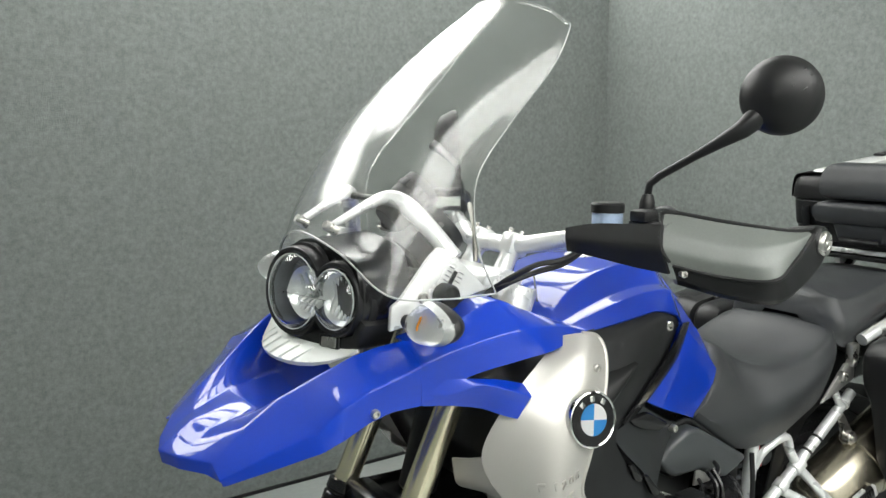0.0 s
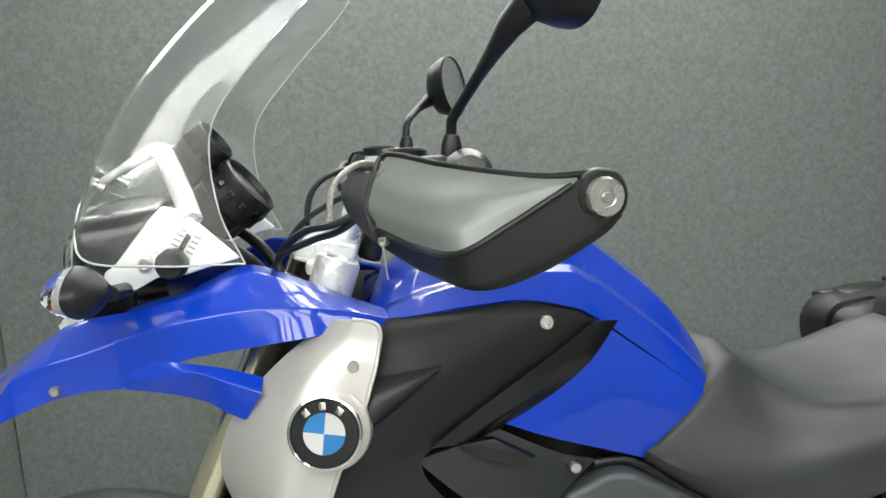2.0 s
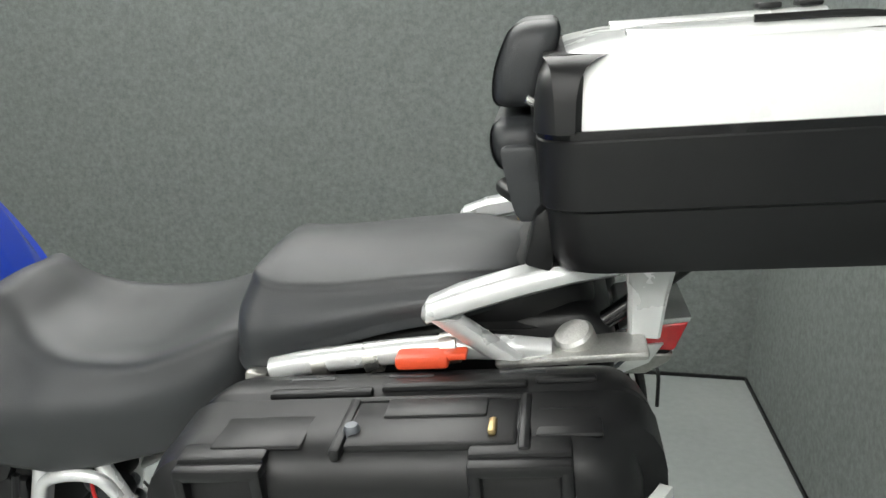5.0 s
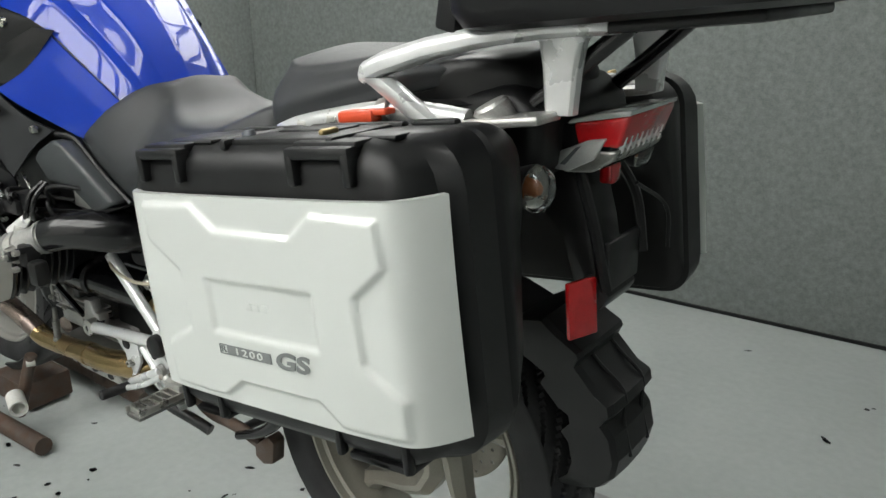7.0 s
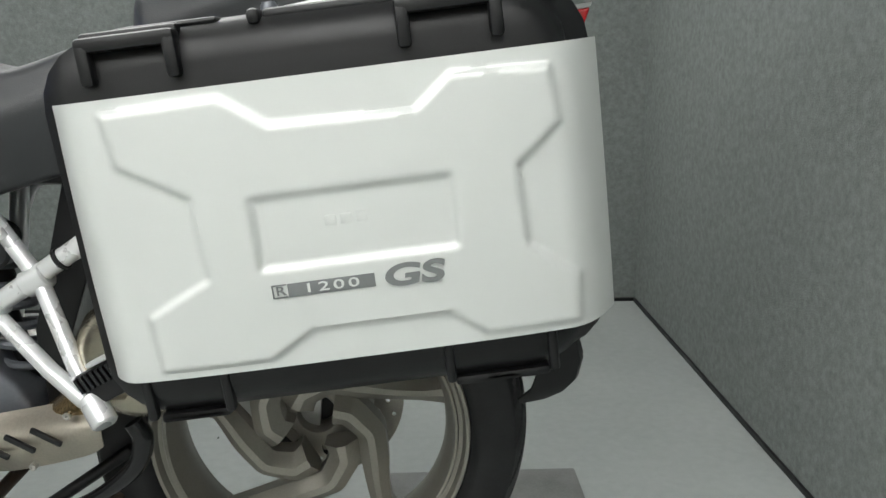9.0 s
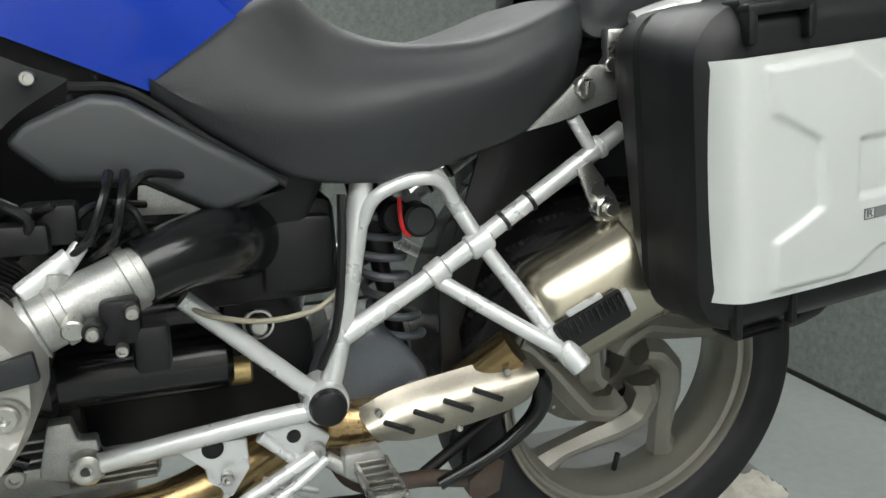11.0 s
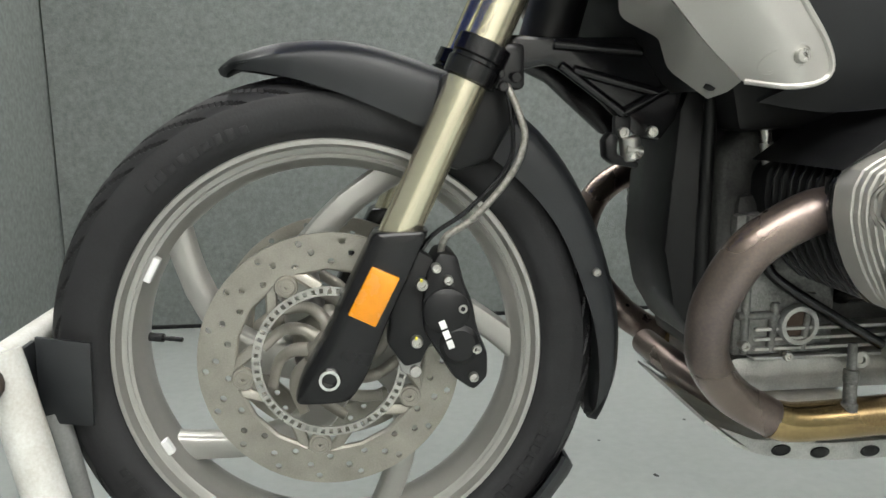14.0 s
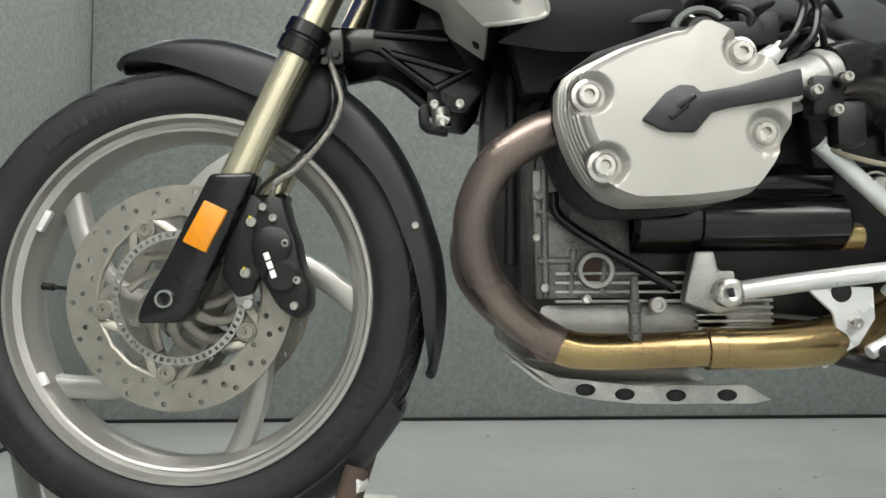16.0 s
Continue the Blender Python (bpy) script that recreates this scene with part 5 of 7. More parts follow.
    bolt("guard_bolt", (0.446, sy * 0.205, 1.280), 0.009, guard, STEEL, d=(-0.5, sy, 0))
    bolt("guard_bolt", (0.483, sy * 0.395, 1.247), 0.0055, guard, STEEL, d=(-0.6, sy, 0))
for ob in set(bike.children_recursive) - before:
    for v in ob.data.vertices:
        if v.co.y > 0:
            v.co.x -= 0.15 * v.co.y
            v.co.z -= 0.14 * max(0, v.co.y - 0.3)
            if v.co.z < 1.248 and 0.28 < v.co.y:
                v.co.z = 1.248 + 0.45 * (v.co.z - 1.248)
part("fork_bridge", merge(prism([(0.350, 1.190), (0.362, 1.212), (0.400, 1.218), (0.446, 1.204), (0.440, 1.182), (0.40, 1.172)], -0.085, 0.085, 0.007, 3), block((0.395, 0, 1.178), (0.05, 0.21, 0.022), 0.008)), FRAME, bike, "silver cast fork bridge")
for sy in (-1, 1):
    part("fork_top", spin([(0.0001, 0.0), (0.030, 0.0), (0.031, 0.004), (0.031, 0.052), (0.028, 0.056), (0.018, 0.056), (0.016, 0.050), (0.0001, 0.050)], 36, along((0.398, sy * 0.105, 1.138), (0.38, 0, 1))), FRAME, bike)
    part("fork_tube_cap", spin([(0.0001, 0.0), (0.026, 0.0), (0.026, -0.05), (0.0001, -0.05)], 32, along((0.398, sy * 0.105, 1.138), (0.38, 0, 1))), BLACK, bike)
    part("bar_riser", merge(tube([(0.412, sy * 0.050, 1.19), (0.432, sy * 0.050, 1.225), (0.446, sy * 0.050, 1.248)], [0.019, 0.016, 0.020], 16, 12), block((0.449, sy * 0.050, 1.252), (0.044, 0.036, 0.040), 0.008, Matrix.Rotation(radians(20), 4, "Y"))), FRAME, bike)
    for dx, dz in ((-0.012, 0.018), (0.013, 0.009)):
        part("riser_bolt", rod((0.450 + dx, sy * 0.050, 1.252 + dz), (0.456 + dx, sy * 0.050, 1.264 + dz), 0.0045, 12), STEEL, bike)
part("steering_stem", rod((0.30, 0, 1.0), (0.385, 0, 1.17), 0.035), BLACK, bike)
part("ignition_lock", rod((0.455, 0.0, 1.17), (0.47, 0.0, 1.215), 0.018), BLACK, bike)
for gx, gy, gz, r in ((0.232, -0.050, 1.342, 0.030), (0.272, -0.045, 1.278, 0.044)):
    m = along((gx, gy, gz), (0.80, -0.05, 0.60))
    g = part("gauge", spin([(0.0001, -0.05), (r * 0.80, -0.05), (r * 0.97, -0.038), (r, -0.014), (r * 1.08, -0.010), (r * 1.10, 0.006), (r * 1.06, 0.018), (r * 1.10, 0.022), (r * 1.08, 0.034), (r * 0.96, 0.036), (r * 0.90, 0.026), (0.0001, 0.024)], 44, m), BLACK, bike, "round black instrument")
    part("gauge_glass", spin([(0.0001, 0.027), (r * 0.92, 0.027)], 32, m), BLACK, g)
    for k in range(14):
        a = 2 * math.pi * k / 14
        part("bezel_notch", block((0, 0, 0), (0.004, 0.010, 0.014), 0.0015, m @ Matrix.Rotation(a, 4, "Z") @ Matrix.Translation((r * 1.09, 0, 0.012))), GLOSS, g)
part("instrument_panel", merge(block((0.262, 0.0, 1.250), (0.05, 0.15, 0.05), 0.014, Matrix.Rotation(radians(-35), 4, "Y")), block((0.205, 0, 1.245), (0.09, 0.10, 0.06), 0.014)), BLACK, bike)
part("cockpit_frame", merge(tube([(0.15, -0.10, 1.19), (0.22, -0.09, 1.23), (0.29, -0.06, 1.19), (0.33, -0.04, 1.12)], 0.009, 10, 20), tube([(0.15, 0.10, 1.19), (0.22, 0.09, 1.23), (0.29, 0.06, 1.19), (0.33, 0.04, 1.12)], 0.009, 10, 20), rod((0.22, -0.1, 1.23), (0.22, 0.1, 1.23), 0.008)), BLACK, bike)
for k, pts in enumerate((
    [(0.330, -0.10, 1.175), (0.350, -0.155, 1.215), (0.385, -0.185, 1.240), (0.42, -0.205, 1.247), (0.455, -0.215, 1.262)],
    [(0.335, -0.09, 1.165), (0.345, -0.150, 1.205), (0.39, -0.175, 1.226), (0.43, -0.200, 1.240), (0.47, -0.22, 1.27)],
    [(0.36, 0.05, 1.20), (0.37, 0.10, 1.27), (0.42, 0.14, 1.30), (0.49, 0.18, 1.295)],
    [(0.40, 0.0, 1.22), (0.41, 0.02, 1.28), (0.45, 0.09, 1.31), (0.50, 0.16, 1.30)],
    [(0.30, 0.03, 1.15), (0.35, 0.06, 1.22), (0.40, 0.10, 1.25), (0.46, 0.15, 1.27)])):
    part("cable", tube(pts, 0.005, 8, 24), BLACK if k != 3 else BRAID, bike)
part("cable_guide", tube([(0.478, -0.07, 1.20), (0.482, -0.075, 1.15), (0.49, -0.08, 1.125)], 0.0015, 6, 10), STEEL, bike)

# ---- engine ----
cover_outline = [(0.479, 0.694), (0.492, 0.703), (0.541, 0.727), (0.595, 0.744), (0.630, 0.744), (0.655, 0.732), (0.683, 0.712), (0.706, 0.684), (0.716, 0.655), (0.714, 0.625), (0.696, 0.586), (0.676, 0.559), (0.640, 0.553), (0.590, 0.549), (0.544, 0.548), (0.520, 0.558), (0.502, 0.574), (0.488, 0.595), (0.477, 0.621), (0.470, 0.650), (0.471, 0.678)]


def head_cover(sy):
    """The rocker cover of a cylinder: ribbed upper and front flank, flat face, sunk screws."""
    cx, cz = 0.588, 0.648
    edge = crease([(cx + (x - cx) * 0.955, cz + (z - cz) * 0.955, 0) for x, z in cover_outline + cover_outline[:1]], 11, 0.2)[:-1]
    rows = []
    steps = [(0.0, 0.285), (0.0, 0.302)]
    for k in range(6):
        y = 0.306 + 0.0075 * k
        steps += [(0.010 + 0.125 * k / 6, y), (0.010 + 0.125 * (k + 0.30) / 6, y + 0.0055), (0.028 + 0.125 * (k + 0.55) / 6, y + 0.0065)]
    steps += [(0.15, 0.353), (0.18, 0.359), (0.22, 0.362)] + [(0.22 + 0.0125 * k, 0.362 + 0.00006 * k) for k in range(1, 62)]
    for q, (inset, y) in enumerate(steps):
        row = []
        for p in edge:
            dx, dz = p.x - cx, p.y - cz
            a = math.degrees(math.atan2(dz, dx)) % 360
            w = ease(a, 70, 82) * (1 - ease(a, 205, 235))
            plain = 0.05 * ease(y, 0.330, 0.360) + max(0, inset - 0.22) * 1.2
            t = inset if inset > 0.22 else inset * w + plain * (1 - w)
            if inset > 0.22:
                t = inset * w + (0.05 + (inset - 0.22) * 1.23) * (1 - w)
            row.append(Vector((cx + dx * (1 - t), sy * y, cz + dz * (1 - t))))
        rows.append(row)
    bolts = ((0.503, 0.662), (0.659, 0.705), (0.518, 0.590), (0.680, 0.622))
    for r in rows:
        for v in r:
            for bx, bz in bolts:
                d = math.hypot(v.x - bx, v.z - bz)
                if abs(v.y) > 0.33:
                    v.y -= sy * 0.012 * (1 - ease(d, 0.016, 0.024))
    bm = grid(rows, True)
    bmesh.ops.recalc_face_normals(bm, faces=bm.faces)
    c = part("head_cover", bm, COVER, bike, "satin silver cylinder head cover", 30)
    for bx, bz in bolts:
        part("cover_screw", spin([(0.0001, 0.006), (0.005, 0.006), (0.0055, 0.011), (0.010, 0.011), (0.012, 0.009), (0.0125, 0.004), (0.017, 0.003), (0.018, -0.004)], 28, along((bx, sy * 0.346, bz), (0, sy, 0))), STEEL, c)
    ins = prism([(0.552, 0.633), (0.576, 0.660), (0.590, 0.668), (0.604, 0.667), (0.612, 0.660), (0.650, 0.667), (0.711, 0.684), (0.714, 0.657), (0.640, 0.645), (0.622, 0.640), (0.605, 0.620), (0.575, 0.621)], 0.360, 0.3705, 0.003)
    if sy < 0:
        ins = flip(ins)
    i = part("cover_inlay", ins, GREY, c, "dark grey inlaid strip")
    for k in range(2):
        part("inlay_mark", block((0, 0, 0), (0.022, 0.002, 0.006), 0.0008, Matrix.Translation((0.588 + 0.008 * k, sy * 0.371, 0.640 + 0.010 * k)) @ Matrix.Rotation(radians(-38), 4, "Y")), GLOSS, c)
    part("cover_gasket", prism([(0.588 + (x - 0.588) * 0.965, 0.648 + (z - 0.648) * 0.965) for x, z in cover_outline], *( (-0.288, -0.278) if sy < 0 else (0.278, 0.288)), 0.002), GLOSS, bike)
    barrel = part("cylinder", prism([(0.585 + (x - 0.585) * 0.78, 0.650 + (z - 0.652) * 0.78) for x, z in cover_outline], *sorted((sy * 0.09, sy * 0.28)), 0.004), BLACK, bike, "black finned cylinder")
    for k in range(8):
        part("cooling_fin", prism([(0.585 + (x - 0.585) * 0.93, 0.650 + (z - 0.652) * 0.93) for x, z in cover_outline], *sorted((sy * (0.155 + 0.016 * k), sy * (0.160 + 0.016 * k))), 0.0015), BLACK, barrel)
    part("cylinder_top_guard", prism([(0.475, 0.69), (0.52, 0.722), (0.60, 0.750), (0.64, 0.750), (0.63, 0.735), (0.59, 0.733), (0.50, 0.703)], *sorted((sy * 0.13, sy * 0.30)), 0.004), BLACK, bike)
    return c


head_cover(-1)
head_cover(1)
part("crankcase", merge(prism([(0.455, 0.44), (0.455, 0.70), (0.50, 0.74), (0.66, 0.74), (0.70, 0.70), (0.71, 0.47), (0.68, 0.42), (0.50, 0.42)], -0.095, 0.095, 0.012), block((0.52, 0, 0.56), (0.09, 0.21, 0.18), 0.015)), DARKCAST, bike, "cast aluminium crankcase")
part("engine_front_cover", merge(prism([(0.414, 0.745), (0.407, 0.66), (0.401, 0.580), (0.415, 0.51), (0.445, 0.46), (0.488, 0.46), (0.490, 0.78), (0.430, 0.79)], -0.075, 0.075, 0.010), rod((0.450, -0.078, 0.76), (0.446, -0.078, 0.50), 0.008)), BLACK, bike)
part("oil_line", merge(tube([(0.502, -0.104, 0.735), (0.506, -0.106, 0.705), (0.514, -0.108, 0.655), (0.522, -0.108, 0.610), (0.524, -0.106, 0.585)], 0.0075, 14, 20), rod((0.5135, -0.108, 0.668), (0.517, -0.108, 0.648), 0.0105)), STEEL, bike, "steel oil line on the crankcase")
wall = [prism([(0.472, 0.625), (0.520, 0.630), (0.600, 0.600), (0.60, 0.455), (0.475, 0.455)], -0.112, -0.094, 0.005)]
for a, b in (((0.488, 0.625), (0.488, 0.458)), ((0.478, 0.505), (0.53, 0.505)), ((0.52, 0.46), (0.525, 0.52)), ((0.478, 0.57), (0.52, 0.56)), ((0.56, 0.46), (0.57, 0.53))):
    wall.append(rod((a[0], -0.114, a[1]), (b[0], -0.114, b[1]), 0.005))
part("crankcase_ribs", merge(*wall), ENGINE, bike, "ribbed crankcase side")
part("oil_sight_glass", spin([(0.0001, -0.006), (0.017, -0.006), (0.018, 0.004), (0.023, 0.004), (0.025, 0.0), (0.025, -0.02)], 36, along((0.553, -0.118, 0.492), LEFT)), ALU, bike)
part("sight_window", spin([(0.0001, -0.003), (0.0168, -0.003)], 28, along((0.553, -0.118, 0.492), LEFT)), RUST, bike)
sump = part("sump", merge(block((0.61, 0, 0.425), (0.26, 0.20, 0.05), 0.012), block((0.735, 0, 0.43), (0.11, 0.20, 0.045), 0.01)), ALU, bike, "finned oil sump")
for k in range(4):
    part("sump_fin", block((0.60, 0, 0.452 + 0.012 * k), (0.20, 0.236, 0.004), 0.0012), ALU, sump)
for k in range(5):
    part("sump_fin", block((0.735, -0.105, 0.416 + 0.009 * k), (0.10, 0.012, 0.004), 0.001), ALU, sump)
for x, z, r, m in ((0.632, 0.447, 0.0115, STEEL), (0.605, 0.606, 0.005, STEEL), (0.480, 0.59, 0.006, STEEL), (0.486, 0.47, 0.006, STEEL), (0.54, 0.455, 0.006, STEEL), (0.476, 0.535, 0.005, STEEL)):
    bolt("engine_bolt", (x, -0.118, z), r, bike, m)
part("oxygen_sensor", spin([(0.0001, 0.075), (0.005, 0.075), (0.0055, 0.045), (0.0085, 0.044), (0.0085, 0.030), (0.0075, 0.029), (0.0075, 0.006), (0.0095, 0.004), (0.0095, -0.004), (0.0001, -0.004)], 20, along((0.589, -0.17, 0.408), (0.02, 0.05, 1))), ENGINE, bike)
part("black_strut", tube([(0.497, -0.135, 0.592), (0.505, -0.135, 0.560), (0.57, -0.135, 0.515), (0.65, -0.132, 0.468)], 0.0065, 10, 24), GLOSS, bike)
part("starter_motor", merge(rod((0.60, -0.10, 0.555), (0.885, -0.10, 0.555), 0.038, 28, 0.008), rod((0.60, -0.105, 0.556), (0.69, -0.105, 0.556), 0.042, 28, 0.006), rod((0.66, -0.07, 0.61), (0.88, -0.07, 0.61), 0.03, 20, 0.006)), GLOSS, bike, "black starter motor")
part("starter_cap", rod((0.880, -0.10, 0.535), (0.908, -0.10, 0.535), 0.018), BRASS, bike)
part("gearbox", prism([(0.70, 0.44), (0.70, 0.72), (0.80, 0.74), (0.92, 0.66), (0.99, 0.58), (1.0, 0.44), (0.90, 0.42)], -0.085, 0.085, 0.014), BLACK, bike, "black gearbox casing")
part("engine_mount", spin([(0.006, 0.012), (0.010, 0.014), (0.013, 0.014), (0.0185, 0.010), (0.019, -0.03)], 28, along((0.712, -0.150, 0.462), LEFT)), STEEL, bike)
part("mount_bracket", prism([(0.665, 0.475), (0.675, 0.515), (0.70, 0.515), (0.705, 0.49), (0.725, 0.49), (0.73, 0.44), (0.70, 0.435), (0.66, 0.45)], -0.140, -0.115, 0.004), ALU, bike)

# intake side: throttle body, hoses, airbox
TA, TE = Vector((0.688, -0.272, 0.670)), Vector((0.800, -0.244, 0.712))
throttle = part("throttle_body", spin([(0.0001, 0), (0.026, 0), (0.033, 0.002), (0.033, 0.012), (0.029, 0.014), (0.029, 0.03), (0.032, 0.031), (0.032, 0.040), (0.029, 0.041), (0.029, 0.10), (0.033, 0.101), (0.033, 0.112), (0.029, 0.113), (0.029, 0.122), (0.0001, 0.122)], 36, along(TA, TE - TA)), ALU, bike, "bright cast throttle body")
part("injector_boss", rod((0.716, -0.268, 0.690), (0.722, -0.262, 0.722), 0.012), ALU, throttle)
part("throttle_shaft", rod((0.735, -0.305, 0.676), (0.735, -0.255, 0.69), 0.011), STEEL, throttle)
part("throttle_actuator", merge(block((0.775, -0.280, 0.676), (0.036, 0.03, 0.045), 0.006), rod((0.752, -0.312, 0.675), (0.752, -0.29, 0.675), 0.010), rod((0.785, -0.308, 0.690), (0.785, -0.29, 0.690), 0.007), block((0.80, -0.28, 0.645), (0.035, 0.03, 0.05), 0.008)), BLACK, throttle)
for p in ((0.752, -0.314, 0.675), (0.787, -0.310, 0.690), (0.775, -0.310, 0.655)):
    bolt("throttle_bolt", p, 0.006, throttle, STEEL)
part("intake_stub", tube([(0.692, -0.272, 0.672), (0.665, -0.280, 0.672), (0.62, -0.26, 0.69)], 0.030, 20, 12), BLACK, bike)
part("intake_hose", tube([(0.793, -0.245, 0.710), (0.84, -0.222, 0.722), (0.882, -0.175, 0.718), (0.90, -0.12, 0.71)], [0.034, 0.037, 0.044, 0.05], 28, 20), GLOSS, bike, "black rubber intake hose")
part("airbox", merge(prism([(0.84, 0.62), (0.83, 0.75), (0.90, 0.775), (1.02, 0.75), (1.025, 0.625)], -0.115, 0.115, 0.015), block((0.97, -0.12, 0.685), (0.085, 0.02, 0.095), 0.008)), BLACK, bike, "black airbox")
part("fuel_injector", merge(rod((0.690, -0.268, 0.705), (0.735, -0.255, 0.735), 0.011), rod((0.72, -0.262, 0.712), (0.745, -0.25, 0.745), 0.008)), FRAME, bike)
plug = part("ignition_coil", merge(spin([(0.0001, 0.012), (0.018, 0.012), (0.022, 0.006), (0.022, -0.03), (0.0001, -0.03)], 28, along((0.648, -0.262, 0.752), (0, -1, 0.1))), block((0.69, -0.25, 0.755), (0.06, 0.03, 0.03), 0.006), block((0.72, -0.235, 0.765), (0.05, 0.035, 0.04), 0.006)), BLACK, bike)
part("coil_ring", tube([(0.648 + 0.031 * math.cos(a), -0.262, 0.752 + 0.031 * math.sin(a)) for a in (radians(40 + 14 * k) for k in range(20))], 0.0045, 8), GUARD, plug)
rnd = random.Random(4)
for k in range(11):
    x0, z0 = 0.665 + rnd.random() * 0.12, 0.73 + rnd.random() * 0.06
    x1, z1 = x0 + rnd.uniform(-0.03, 0.09), z0 + rnd.uniform(-0.07, 0.05)
    y = -0.17 - rnd.random() * 0.09
    part("wiring", tube([(x0, y, z0), (x0 + 0.02, y - 0.02, (z0 + z1) / 2 + 0.015), ((x0 + x1) / 2, y - 0.01, z1 + 0.01), (x1, y + 0.03, z1)], 0.0035 + 0.002 * rnd.random(), 8, 16), BLACK, bike)
part("wiring", tube([(0.752, -0.245, 0.73), (0.775, -0.26, 0.75), (0.785, -0.255, 0.785), (0.79, -0.23, 0.81)], 0.005, 8, 18), GLOSS, bike)
part("wiring", tube([(0.735, -0.25, 0.735), (0.755, -0.262, 0.755), (0.77, -0.255, 0.79), (0.775, -0.23, 0.81)], 0.005, 8, 18), GLOSS, bike)
part("bracket_plate", prism([(0.795, 0.757), (0.80, 0.795), (0.83, 0.80), (0.875, 0.77), (0.86, 0.755)], -0.185, -0.18, 0.001), ALU, bike)
part("silver_strut", rod((0.635, -0.20, 0.805), (0.69, -0.215, 0.778), 0.003), STEEL, bike)
part("dark_core", prism([(0.46, 0.72), (0.42, 0.90), (0.44, 1.08), (0.70, 1.08), (0.80, 0.95), (0.95, 0.86), (1.02, 0.80), (0.98, 0.72), (0.80, 0.70), (0.66, 0.73)], -0.13, 0.13, 0.01), BLACK, bike, "black inner structure under the tank")
part("fan_grille", prism([(0.30, 0.93), (0.31, 1.02), (0.42, 1.09), (0.43, 0.80), (0.40, 0.76), (0.36, 0.82)], -0.20, 0.20, 0.01), BLACK, bike)
for k in range(7):
    part("connector_clip", block((0.690 + 0.013 * k, -0.168 + 0.002 * k, 0.838 + 0.010 * k), (0.005, 0.006, 0.008), 0.001), BLACK, bike)
side_plates = [prism([(0.200, 0.832), (0.278, 0.828), (0.357, 0.828), (0.425, 0.805), (0.410, 0.735), (0.390, 0.710), (0.364, 0.714), (0.334, 0.741), (0.288, 0.783), (0.256, 0.798), (0.200, 0.788)], *sorted((sy * 0.066, sy * 0.078)), 0.005) for sy in (-1, 1)]
arm = part("telelever_arm", merge(*side_plates, block((0.19, 0, 0.81), (0.05, 0.16, 0.05), 0.012), block((0.31, 0, 0.815), (0.20, 0.14, 0.012), 0.005)), GLOSS, bike, "black front suspension arm")
for a, b in (((0.262, 0.820), (0.365, 0.812)), ((0.285, 0.792), (0.385, 0.765)), ((0.270, 0.797), (0.345, 0.742)), ((0.345, 0.742), (0.405, 0.775))):
    part("arm_rib", rod((a[0], -0.079, a[1]), (b[0], -0.079, b[1]), 0.006, 10), GLOSS, arm)
part("front_shock", rod((0.27, 0, 0.82), (0.33, 0, 1.02), 0.035), BLACK, bike)
horn = part("horn", merge(prism([(0.322, 0.712), (0.330, 0.722), (0.338, 0.716), (0.337, 0.696), (0.364, 0.686), (0.362, 0.679), (0.334, 0.684), (0.324, 0.692)], -0.086, -0.060, 0.003), block((0.345, -0.073, 0.725), (0.02, 0.012, 0.03), 0.003)), BLACK, bike)
part("horn_mouth", merge(rod((0.352, -0.080, 0.716), (0.356, -0.080, 0.688), 0.0125, 20, 0.002), rod((0.346, -0.086, 0.702), (0.366, -0.086, 0.698), 0.007)), STEEL, horn)
for x, z in ((0.3445, 0.7205), (0.379, 0.721)):
    bolt("arm_bolt", (x, -0.080, z), 0.0065, arm, STEEL)
part("skid_plate", skin([[(0.445, -0.115, 0.378), (0.445, 0, 0.378), (0.445, 0.115, 0.378)], [(0.50, -0.125, 0.342), (0.50, 0, 0.342), (0.50, 0.125, 0.342)], [(0.60, -0.125, 0.326), (0.60, 0, 0.326), (0.60, 0.125, 0.326)], [(0.75, -0.12, 0.325), (0.75, 0, 0.325), (0.75, 0.12, 0.325)]], 0.004, 20, 10), ALU, bike, "aluminium engine guard plate")
for sy in (-1, 1):
    part("skid_flange", prism([(0.455, 0.374), (0.50, 0.356), (0.60, 0.345), (0.74, 0.345), (0.772, 0.326), (0.75, 0.321), (0.60, 0.322), (0.50, 0.340)], *sorted((sy * 0.122, sy * 0.128)), 0.001), ALU, bike)
    for k, x in enumerate((0.535, 0.585, 0.650, 0.715)):
        part("lightening_hole", spin([(0.0001, 0.0), (0.0055, 0.0), (0.0065, 0.0012), (0.0075, 0.0)], 24, Matrix.Translation((x, sy * 0.1285, (0.340, 0.334, 0.332, 0.332)[k])) @ Matrix.Diagonal((1.7, 1, 1, 1)) @ along((0, 0, 0), (0, sy, 0))), BLACK, bike)

